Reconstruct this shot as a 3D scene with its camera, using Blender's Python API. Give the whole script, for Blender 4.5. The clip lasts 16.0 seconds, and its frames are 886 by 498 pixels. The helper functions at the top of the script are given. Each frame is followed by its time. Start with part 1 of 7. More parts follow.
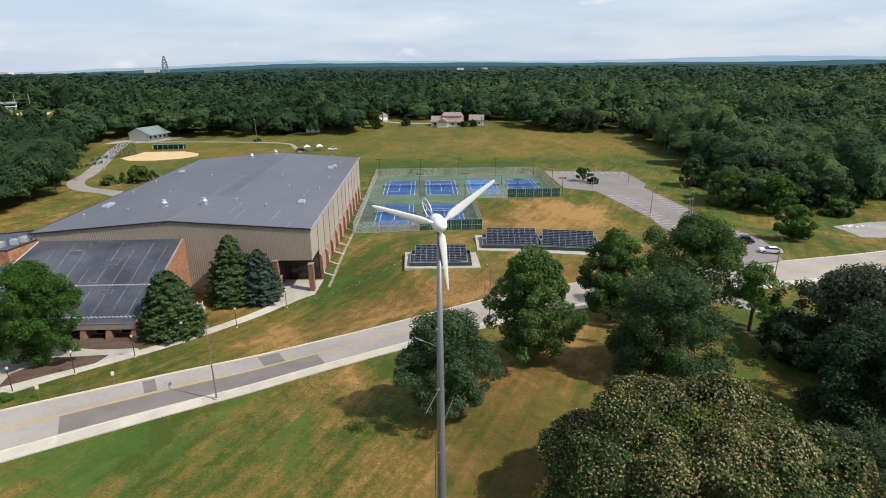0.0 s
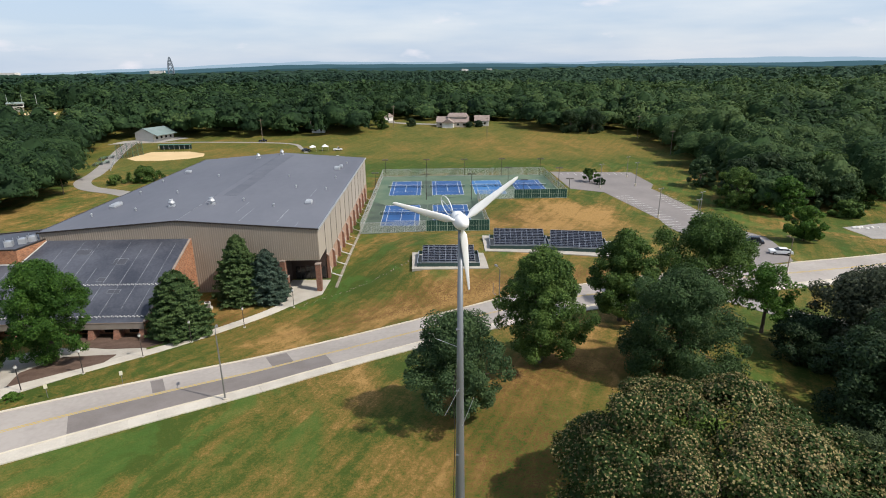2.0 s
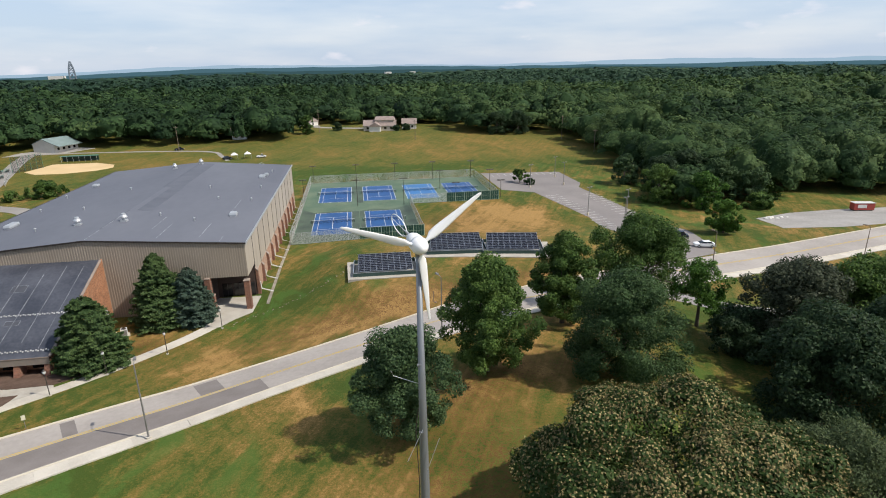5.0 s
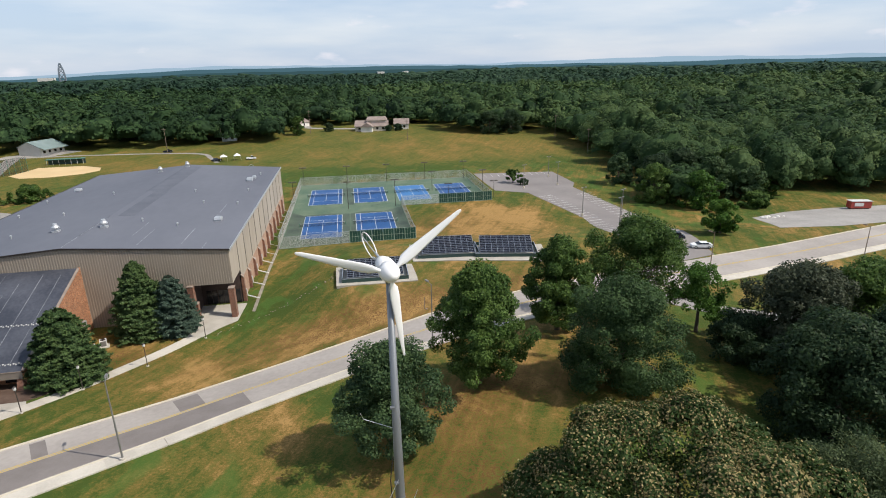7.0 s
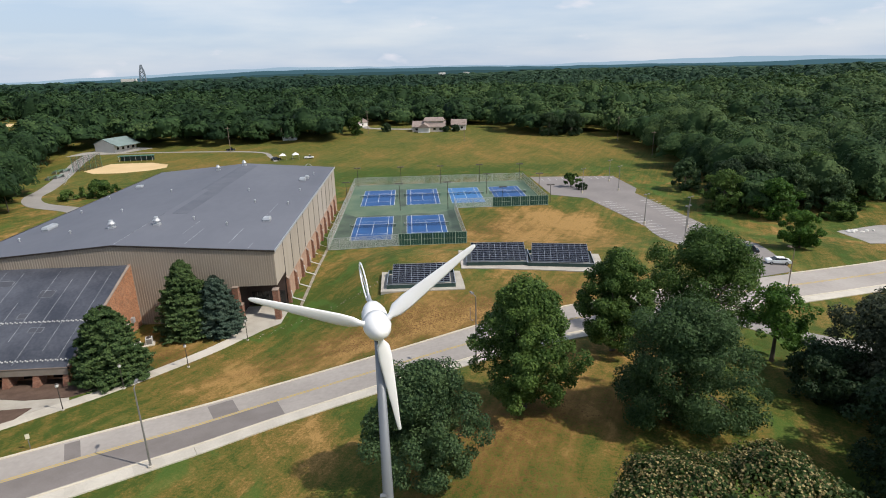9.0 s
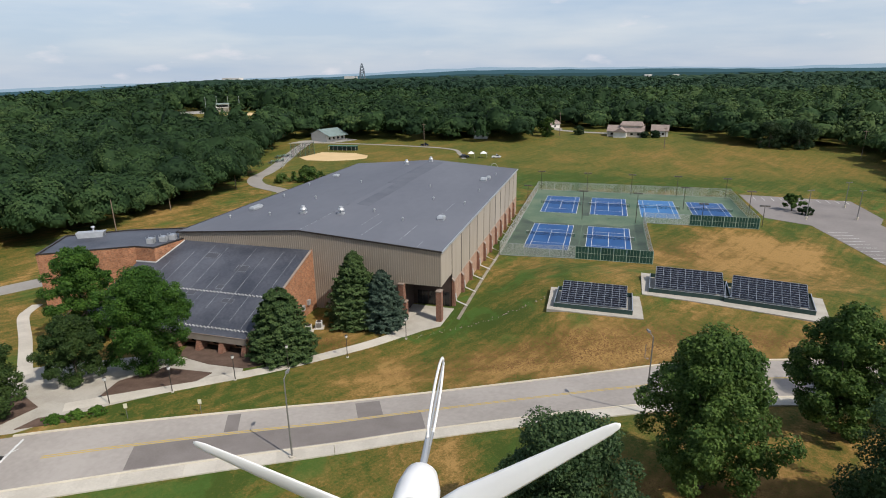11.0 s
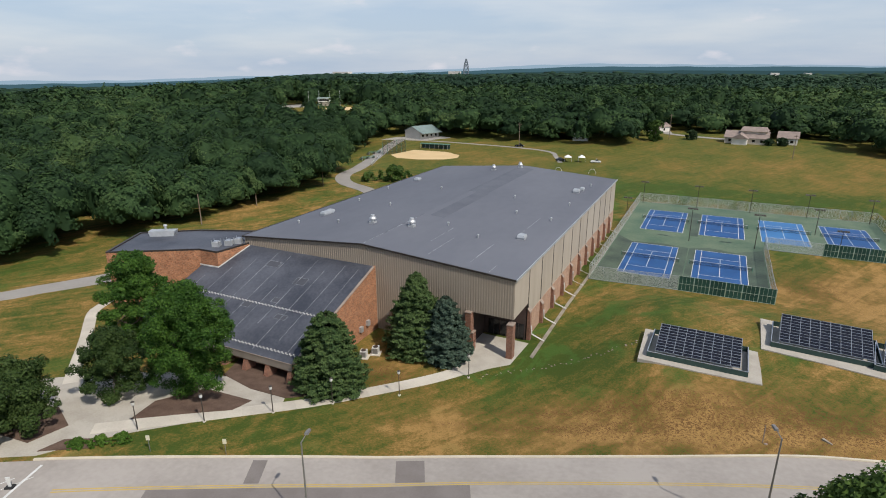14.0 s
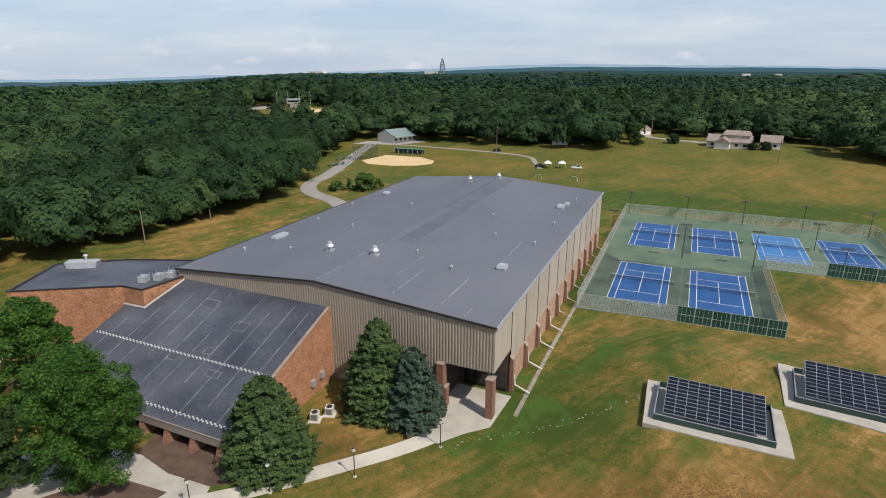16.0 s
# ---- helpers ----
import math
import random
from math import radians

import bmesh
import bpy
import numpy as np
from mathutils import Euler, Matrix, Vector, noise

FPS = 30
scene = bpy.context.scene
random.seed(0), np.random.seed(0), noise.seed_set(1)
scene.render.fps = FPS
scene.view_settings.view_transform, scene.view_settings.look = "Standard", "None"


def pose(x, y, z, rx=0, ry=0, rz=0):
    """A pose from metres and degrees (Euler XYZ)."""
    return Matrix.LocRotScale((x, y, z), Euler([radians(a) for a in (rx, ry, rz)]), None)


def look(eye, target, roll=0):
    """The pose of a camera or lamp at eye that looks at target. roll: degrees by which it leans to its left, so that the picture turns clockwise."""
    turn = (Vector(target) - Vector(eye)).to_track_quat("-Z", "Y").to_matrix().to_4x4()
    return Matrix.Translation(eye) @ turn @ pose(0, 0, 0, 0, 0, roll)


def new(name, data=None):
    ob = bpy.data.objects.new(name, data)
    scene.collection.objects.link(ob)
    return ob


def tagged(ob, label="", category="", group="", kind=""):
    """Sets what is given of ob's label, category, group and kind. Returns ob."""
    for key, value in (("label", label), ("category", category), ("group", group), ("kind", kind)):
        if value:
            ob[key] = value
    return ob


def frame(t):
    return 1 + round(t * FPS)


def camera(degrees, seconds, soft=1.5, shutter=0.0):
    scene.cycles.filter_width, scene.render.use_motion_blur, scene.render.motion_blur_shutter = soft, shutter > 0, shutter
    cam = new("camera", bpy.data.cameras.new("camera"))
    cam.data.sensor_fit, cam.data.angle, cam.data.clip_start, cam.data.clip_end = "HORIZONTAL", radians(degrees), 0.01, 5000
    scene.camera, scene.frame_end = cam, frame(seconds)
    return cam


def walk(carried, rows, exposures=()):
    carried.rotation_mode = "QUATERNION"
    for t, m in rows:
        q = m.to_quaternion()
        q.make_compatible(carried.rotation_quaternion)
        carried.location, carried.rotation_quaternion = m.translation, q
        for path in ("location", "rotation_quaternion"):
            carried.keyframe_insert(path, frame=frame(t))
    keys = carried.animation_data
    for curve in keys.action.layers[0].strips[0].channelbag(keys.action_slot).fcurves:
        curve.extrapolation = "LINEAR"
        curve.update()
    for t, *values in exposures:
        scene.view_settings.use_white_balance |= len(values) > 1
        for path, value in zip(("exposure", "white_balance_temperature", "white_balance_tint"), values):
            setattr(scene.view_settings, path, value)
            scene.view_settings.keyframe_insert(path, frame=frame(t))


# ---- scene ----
cam = camera(76.5, 16.0, 1.0)
PATH = [
    (0, (0.37, -0.188, 43.364), (0.426, 1.709, 42.734), -0.5),
    (0.5, (0.256, -0.299, 43.218), (0.308, 1.599, 42.59), -0.4),
    (1, (0.09, -0.247, 43.13), (0.145, 1.651, 42.501), -0.3),
    (1.5, (-0.122, -0.042, 43.094), (-0.073, 1.856, 42.466), -0.4),
    (2, (-0.368, 0.29, 43.095), (-0.326, 2.189, 42.468), -0.5),
    (2.5, (-0.624, 0.718, 43.118), (-0.553, 2.617, 42.495), -0.4),
    (3, (-0.864, 1.204, 43.149), (-0.743, 3.1, 42.526), -0.6),
    (3.5, (-1.062, 1.712, 43.168), (-0.872, 3.603, 42.544), -0.7),
    (4, (-1.199, 2.222, 43.167), (-0.949, 4.106, 42.545), -0.6),
    (4.5, (-1.265, 2.735, 43.143), (-0.992, 4.616, 42.522), -0.7),
    (7, (-0.067, 6.287, 42.982), (0.236, 8.163, 42.359), -1.2),
    (7.5, (0.352, 7.29, 42.931), (0.654, 9.167, 42.311), -1.2),
    (8, (0.819, 8.392, 42.842), (1.11, 10.271, 42.223), -1.3),
    (8.5, (1.323, 9.598, 42.714), (1.551, 11.486, 42.095), -1.4),
    (9, (1.845, 10.92, 42.554), (1.951, 12.82, 41.938), -1.3),
    (9.5, (2.358, 12.367, 42.375), (2.301, 14.27, 41.762), -1.3),
    (10, (2.836, 13.953, 42.193), (2.606, 15.844, 41.585), -1.1),
    (12.5, (2.922, 24.249, 42.355), (2.146, 25.989, 41.745), -0.4),
    (13, (2.772, 26.155, 42.526), (1.966, 27.881, 41.915), -0.4),
    (13.5, (2.435, 28.271, 42.699), (1.613, 29.988, 42.087), -0.3),
    (14, (1.879, 30.674, 42.873), (1.047, 32.385, 42.257), -0.1),
    (14.5, (1.069, 33.456, 43.049), (0.23, 35.163, 42.431), 0.0),
    (15, (-0.026, 36.689, 43.221), (-0.874, 38.391, 42.602), 0.2),
    (15.5, (-1.425, 40.404, 43.373), (-2.254, 42.116, 42.755), 0.3),
    (16, (-3.133, 44.609, 43.497), (-3.894, 46.352, 42.88), 0.1),
]
walk(cam, [(t, look(eye, target, roll)) for t, eye, target, roll in PATH], [(0, 0.13), (4.5, 0.13), (8, 0.1), (10, 0.0), (12.5, -0.12), (14, -0.12), (16, -0.02)])

# ---- world, sun ----
SUN_EL, SUN_AZ = radians(50), math.atan2(0.91, -0.41)
world = bpy.data.worlds.new("world")
scene.world = world
world.use_nodes = True
wn, wl = world.node_tree.nodes, world.node_tree.links
bg = wn["Background"]
sky = wn.new("ShaderNodeTexSky")
sky.sky_type, sky.sun_disc = "NISHITA", False
sky.sun_elevation, sky.sun_rotation = SUN_EL, SUN_AZ
sky.air_density, sky.dust_density, sky.ozone_density = 1.0, 1.2, 1.0
# thin summer haze: whiter towards the horizon, with faint cloud
wco = wn.new("ShaderNodeTexCoord")
wsep = wn.new("ShaderNodeSeparateXYZ")
wl.new(wco.outputs["Generated"], wsep.inputs[0])
whz = wn.new("ShaderNodeMapRange")
whz.inputs["From Min"].default_value, whz.inputs["From Max"].default_value = 0.0, 0.9
whz.inputs["To Min"].default_value, whz.inputs["To Max"].default_value = 0.80, 0.25
wl.new(wsep.outputs[2], whz.inputs["Value"])
wmap = wn.new("ShaderNodeMapping")
wmap.inputs["Scale"].default_value = (1.5, 1.5, 9.0)
wl.new(wco.outputs["Generated"], wmap.inputs["Vector"])
wno = wn.new("ShaderNodeTexNoise")
wno.inputs["Scale"].default_value, wno.inputs["Detail"].default_value = 2.4, 8.0
wl.new(wmap.outputs["Vector"], wno.inputs["Vector"])
wra = wn.new("ShaderNodeValToRGB")
wra.color_ramp.elements[0].position, wra.color_ramp.elements[1].position = 0.40, 0.75
wra.color_ramp.elements[0].color, wra.color_ramp.elements[1].color = (3.9, 4.8, 6.2, 1), (5.9, 6.2, 6.8, 1)
wl.new(wno.outputs["Fac"], wra.inputs["Fac"])
wmx = wn.new("ShaderNodeMixRGB")
wl.new(whz.outputs[0], wmx.inputs["Fac"])
wl.new(sky.outputs["Color"], wmx.inputs[1])
wl.new(wra.outputs["Color"], wmx.inputs[2])
# small fair-weather puffs
pmap = wn.new("ShaderNodeMapping")
pmap.inputs["Scale"].default_value = (6.0, 6.0, 17.0)
wl.new(wco.outputs["Generated"], pmap.inputs["Vector"])
puff = wn.new("ShaderNodeTexNoise")
puff.inputs["Scale"].default_value, puff.inputs["Detail"].default_value = 1.6, 5.0
wl.new(pmap.outputs["Vector"], puff.inputs["Vector"])
pra = wn.new("ShaderNodeMapRange")
pra.inputs["From Min"].default_value, pra.inputs["From Max"].default_value = 0.63, 0.76
pra.inputs["To Min"].default_value, pra.inputs["To Max"].default_value = 0.0, 0.55
wl.new(puff.outputs["Fac"], pra.inputs["Value"])
pmx = wn.new("ShaderNodeMixRGB")
pmx.inputs[2].default_value = (7.0, 6.6, 6.9, 1)
wl.new(pra.outputs[0], pmx.inputs["Fac"])
wl.new(wmx.outputs["Color"], pmx.inputs[1])
wl.new(pmx.outputs["Color"], bg.inputs["Color"])
bg.inputs["Strength"].default_value = 0.13
sun_data = bpy.data.lights.new("sun", "SUN")
sun_data.energy, sun_data.angle, sun_data.color = 4.4, radians(0.6), (1.0, 0.94, 0.85)
sun = new("sun", sun_data)
sun_dir = Vector((math.sin(SUN_AZ) * math.cos(SUN_EL), math.cos(SUN_AZ) * math.cos(SUN_EL), math.sin(SUN_EL)))
sun.matrix_world = Matrix.Translation((200, -100, 300)) @ sun_dir.to_track_quat("Z", "Y").to_matrix().to_4x4()


# ---- materials ----
def mat(name, c1, c2=None, scale=1.0, rough=0.8, metal=0.0, bump=0.0, fine=0.0, stretch=(1, 1, 1), island=0.0, spec=0.4, obj=0.0):
    """Two-tone mottled surface in world metres; fine: share of small grain; island, obj: tone shift per loose piece, per object."""
    m = bpy.data.materials.new(name)
    m.use_nodes = True
    n, l = m.node_tree.nodes, m.node_tree.links
    p = n["Principled BSDF"]
    p.inputs["Roughness"].default_value, p.inputs["Metallic"].default_value = rough, metal
    p.inputs["Specular IOR Level"].default_value = spec
    c2 = c2 or tuple(v * 0.8 for v in c1)
    geo = n.new("ShaderNodeNewGeometry")
    mp = n.new("ShaderNodeMapping")
    mp.inputs["Scale"].default_value = stretch
    l.new(geo.outputs["Position"], mp.inputs["Vector"])
    a = n.new("ShaderNodeTexNoise")
    a.inputs["Scale"].default_value, a.inputs["Detail"].default_value = scale, 5.0
    b = n.new("ShaderNodeTexNoise")
    b.inputs["Scale"].default_value, b.inputs["Detail"].default_value = scale * 14, 3.0
    for t in (a, b):
        l.new(mp.outputs["Vector"], t.inputs["Vector"])
    blend = n.new("ShaderNodeMath")
    blend.operation = "MULTIPLY_ADD"
    blend.inputs[1].default_value = fine
    l.new(b.outputs["Fac"], blend.inputs[0])
    sub = n.new("ShaderNodeMath")
    sub.operation = "SUBTRACT"
    sub.inputs[1].default_value = fine * 0.5
    l.new(a.outputs["Fac"], sub.inputs[0])
    l.new(sub.outputs[0], blend.inputs[2])
    last = blend.outputs[0]
    for amount, socket in ((island, geo.outputs["Random Per Island"]), (obj, None)):
        if amount:
            if socket is None:
                socket = n.new("ShaderNodeObjectInfo").outputs["Random"]
            k = n.new("ShaderNodeMath")
            k.operation = "MULTIPLY_ADD"
            k.inputs[1].default_value = amount
            l.new(socket, k.inputs[0])
            s2 = n.new("ShaderNodeMath")
            s2.operation = "SUBTRACT"
            s2.inputs[1].default_value = amount * 0.5
            l.new(last, s2.inputs[0])
            l.new(s2.outputs[0], k.inputs[2])
            last = k.outputs[0]
    r = n.new("ShaderNodeValToRGB")
    r.color_ramp.elements[0].position, r.color_ramp.elements[1].position = 0.3, 0.7
    r.color_ramp.elements[0].color, r.color_ramp.elements[1].color = (*c1, 1), (*c2, 1)
    l.new(last, r.inputs["Fac"])
    l.new(r.outputs["Color"], p.inputs["Base Color"])
    if bump:
        bp = n.new("ShaderNodeBump")
        bp.inputs["Strength"].default_value, bp.inputs["Distance"].default_value = bump, 0.05
        l.new(b.outputs["Fac"], bp.inputs["Height"])
        l.new(bp.outputs["Normal"], p.inputs["Normal"])
    return m


def brick_mat(name, c1, c2, mortar):
    m = bpy.data.materials.new(name)
    m.use_nodes = True
    n, l = m.node_tree.nodes, m.node_tree.links
    p = n["Principled BSDF"]
    p.inputs["Roughness"].default_value = 0.9
    geo = n.new("ShaderNodeNewGeometry")
    sep = n.new("ShaderNodeSeparateXYZ")
    l.new(geo.outputs["Position"], sep.inputs[0])
    add = n.new("ShaderNodeMath")
    add.operation = "ADD"
    l.new(sep.outputs[0], add.inputs[0])
    l.new(sep.outputs[1], add.inputs[1])
    comb = n.new("ShaderNodeCombineXYZ")
    l.new(add.outputs[0], comb.inputs[0])
    l.new(sep.outputs[2], comb.inputs[1])
    br = n.new("ShaderNodeTexBrick")
    br.inputs["Scale"].default_value = 1.0
    br.inputs["Brick Width"].default_value, br.inputs["Row Height"].default_value = 0.3, 0.1
    br.inputs["Mortar Size"].default_value = 0.008
    br.inputs["Color1"].default_value, br.inputs["Color2"].default_value, br.inputs["Mortar"].default_value = (*c1, 1), (*c2, 1), (*mortar, 1)
    l.new(comb.outputs[0], br.inputs["Vector"])
    no = n.new("ShaderNodeTexNoise")
    no.inputs["Scale"].default_value, no.inputs["Detail"].default_value = 0.9, 6.0
    l.new(geo.outputs["Position"], no.inputs["Vector"])
    mx = n.new("ShaderNodeMixRGB")
    mx.blend_type = "OVERLAY"
    mx.inputs[0].default_value = 0.45
    l.new(br.outputs["Color"], mx.inputs[1])
    l.new(no.outputs["Fac"], mx.inputs[2])
    l.new(mx.outputs[0], p.inputs["Base Color"])
    bp = n.new("ShaderNodeBump")
    bp.inputs["Strength"].default_value, bp.inputs["Distance"].default_value = 0.6, 0.01
    l.new(br.outputs["Fac"], bp.inputs["Height"])
    bp.invert = True
    l.new(bp.outputs["Normal"], p.inputs["Normal"])
    return m


def foliage(name, dark, light, trans=0.36, rough=0.55, island=0.5):
    """Leaves: tone from the single leaf, the clump and the whole tree; a little light passes through."""
    m = mat(name, dark, light, scale=0.35, rough=rough, fine=0.2, island=island, obj=0.25, spec=0.14)
    n, l = m.node_tree.nodes, m.node_tree.links
    p = n["Principled BSDF"]
    tr = n.new("ShaderNodeBsdfTranslucent")
    mix = n.new("ShaderNodeMixShader")
    mix.inputs[0].default_value = trans
    l.new(p.inputs["Base Color"].links[0].from_socket, tr.inputs["Color"])
    l.new(p.outputs[0], mix.inputs[1])
    l.new(tr.outputs[0], mix.inputs[2])
    l.new(mix.outputs[0], n["Material Output"].inputs["Surface"])
    return m


def woods_mat(name, dark, mid, light):
    """Woodland canopy: tone from each tree, each leaf cluster, shade put inside the crowns and a slow drift over the
    land.
    """
    m = bpy.data.materials.new(name)
    m.use_nodes = True
    n, l = m.node_tree.nodes, m.node_tree.links
    p = n["Principled BSDF"]
    p.inputs["Roughness"].default_value, p.inputs["Specular IOR Level"].default_value = 0.7, 0.1
    geo = n.new("ShaderNodeNewGeometry")
    tone = n.new("ShaderNodeAttribute")
    tone.attribute_name = "tone"
    drift = n.new("ShaderNodeTexNoise")
    drift.inputs["Scale"].default_value, drift.inputs["Detail"].default_value = 0.012, 3.0
    l.new(geo.outputs["Position"], drift.inputs["Vector"])

    def calc(op, a, b, c=None):
        k = n.new("ShaderNodeMath")
        k.operation = op
        for i, v in enumerate((a, b, c)):
            if v is None:
                continue
            if isinstance(v, (int, float)):
                k.inputs[i].default_value = v
            else:
                l.new(v, k.inputs[i])
        return k.outputs[0]

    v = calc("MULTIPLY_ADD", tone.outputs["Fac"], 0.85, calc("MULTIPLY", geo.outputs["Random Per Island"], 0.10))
    v = calc("ADD", v, calc("MULTIPLY_ADD", drift.outputs["Fac"], 0.8, -0.42))
    tuft = n.new("ShaderNodeTexNoise")
    tuft.inputs["Scale"].default_value, tuft.inputs["Detail"].default_value = 0.55, 5.0
    l.new(geo.outputs["Position"], tuft.inputs["Vector"])
    v = calc("ADD", v, calc("MULTIPLY_ADD", tuft.outputs["Fac"], 0.3, -0.12))
    bp = n.new("ShaderNodeBump")
    bp.inputs["Strength"].default_value, bp.inputs["Distance"].default_value = 0.3, 0.8
    l.new(tuft.outputs["Fac"], bp.inputs["Height"])
    l.new(bp.outputs["Normal"], p.inputs["Normal"])
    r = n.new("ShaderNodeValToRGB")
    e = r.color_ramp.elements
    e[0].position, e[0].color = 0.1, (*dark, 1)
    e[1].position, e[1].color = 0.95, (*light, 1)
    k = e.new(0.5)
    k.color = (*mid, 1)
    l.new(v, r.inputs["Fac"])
    l.new(r.outputs[0], p.inputs["Base Color"])
    tr = n.new("ShaderNodeBsdfTranslucent")
    mix = n.new("ShaderNodeMixShader")
    mix.inputs[0].default_value = 0.2
    l.new(r.outputs[0], tr.inputs["Color"])
    l.new(p.outputs[0], mix.inputs[1])
    l.new(tr.outputs[0], mix.inputs[2])
    l.new(mix.outputs[0], n["Material Output"].inputs["Surface"])
    return m


def grass_mat():
    m = bpy.data.materials.new("grass")
    m.use_nodes = True
    n, l = m.node_tree.nodes, m.node_tree.links
    p = n["Principled BSDF"]
    p.inputs["Roughness"].default_value, p.inputs["Specular IOR Level"].default_value = 0.95, 0.15
    geo = n.new("ShaderNodeNewGeometry")
    att = n.new("ShaderNodeAttribute")
    att.attribute_name = "dry_shade"
    earth = n.new("ShaderNodeAttribute")
    earth.attribute_name = "earth"

    def tex(scale, detail, stretch=(1, 1, 1), distort=0.0):
        mp = n.new("ShaderNodeMapping")
        mp.inputs["Scale"].default_value = stretch
        l.new(geo.outputs["Position"], mp.inputs["Vector"])
        t = n.new("ShaderNodeTexNoise")
        t.inputs["Scale"].default_value, t.inputs["Detail"].default_value, t.inputs["Distortion"].default_value = scale, detail, distort
        t.inputs["Roughness"].default_value = 0.62
        l.new(mp.outputs["Vector"], t.inputs["Vector"])
        return t.outputs["Fac"]

    def calc(op, a, b, c=None):
        k = n.new("ShaderNodeMath")
        k.operation = op
        for i, v in enumerate((a, b, c)):
            if v is None:
                continue
            if isinstance(v, (int, float)):
                k.inputs[i].default_value = v
            else:
                l.new(v, k.inputs[i])
        return k.outputs[0]

    big, mid, small = tex(0.075, 6, (1.0, 0.6, 1), 0.9), tex(0.5, 7, (0.9, 0.8, 1), 0.8), tex(3.2, 6)
    v = calc("MULTIPLY_ADD", big, 2.3, calc("MULTIPLY", mid, 1.4))
    v = calc("MULTIPLY_ADD", small, 1.35, v)
    tiny = tex(9.0, 6)
    v = calc("MULTIPLY_ADD", tiny, 1.2, v)
    # mowing lines: long narrow streaks along the slope
    turn = n.new("ShaderNodeVectorRotate")
    turn.rotation_type = "Z_AXIS"
    turn.inputs["Angle"].default_value = radians(-62)
    l.new(geo.outputs["Position"], turn.inputs["Vector"])
    mp = n.new("ShaderNodeMapping")
    mp.inputs["Scale"].default_value = (0.05, 0.75, 0.3)
    l.new(turn.outputs[0], mp.inputs["Vector"])
    mow = n.new("ShaderNodeTexNoise")
    mow.inputs["Scale"].default_value, mow.inputs["Detail"].default_value, mow.inputs["Distortion"].default_value = 1.0, 3.0, 0.5
    l.new(mp.outputs["Vector"], mow.inputs["Vector"])
    v = calc("MULTIPLY_ADD", mow.outputs["Fac"], 1.0, v)
    calm = n.new("ShaderNodeAttribute")
    calm.attribute_name = "calm"
    v = calc("MULTIPLY_ADD", calc("SUBTRACT", v, 3.63), calm.outputs["Fac"], att.outputs["Fac"])
    r = n.new("ShaderNodeValToRGB")
    e = r.color_ramp.elements
    e[0].position, e[0].color = 0.06, (0.048, 0.075, 0.012, 1)
    e[1].position, e[1].color = 1.0, (0.34, 0.205, 0.070, 1)
    for pos, col in ((0.32, (0.096, 0.097, 0.019, 1)), (0.54, (0.148, 0.112, 0.026, 1)), (0.78, (0.218, 0.134, 0.040, 1))):
        k = e.new(pos)
        k.color = col
    l.new(v, r.inputs["Fac"])
    # lush patches where the turf still grows green
    lush = calc("MULTIPLY_ADD", tex(0.11, 4, (1.0, 0.7, 1), 1.0), 6.0, -3.1)
    lush = calc("ADD", lush, calc("MULTIPLY_ADD", mid, 1.6, -0.8))
    lush = calc("MULTIPLY", lush, calc("MAXIMUM", calc("MULTIPLY_ADD", att.outputs["Fac"], -3.6, 2.3), 0.0))
    lush = calc("MINIMUM", calc("MAXIMUM", lush, 0.0), 0.72)
    lush = calc("MULTIPLY", lush, calc("POWER", calm.outputs["Fac"], 2.5))
    green = n.new("ShaderNodeMixRGB")
    green.inputs[2].default_value = (0.056, 0.112, 0.020, 1)
    l.new(lush, green.inputs[0])
    l.new(r.outputs[0], green.inputs[1])
    # bare soil in clumps and ruts
    mx = n.new("ShaderNodeMixRGB")
    mx.inputs[2].default_value = (0.115, 0.056, 0.020, 1)
    f = calc("MAXIMUM", calc("MULTIPLY_ADD", calc("ADD", small, tiny), 8.0, -7.6), 0.0)
    f = calc("MINIMUM", calc("MULTIPLY", f, earth.outputs["Fac"]), 0.9)
    l.new(f, mx.inputs[0])
    l.new(green.outputs[0], mx.inputs[1])
    l.new(mx.outputs[0], p.inputs["Base Color"])
    bp = n.new("ShaderNodeBump")
    bp.inputs["Strength"].default_value, bp.inputs["Distance"].default_value = 0.7, 0.15
    l.new(calc("MULTIPLY_ADD", tiny, 0.5, calc("MULTIPLY_ADD", small, 0.6, mid)), bp.inputs["Height"])
    l.new(bp.outputs["Normal"], p.inputs["Normal"])
    return m


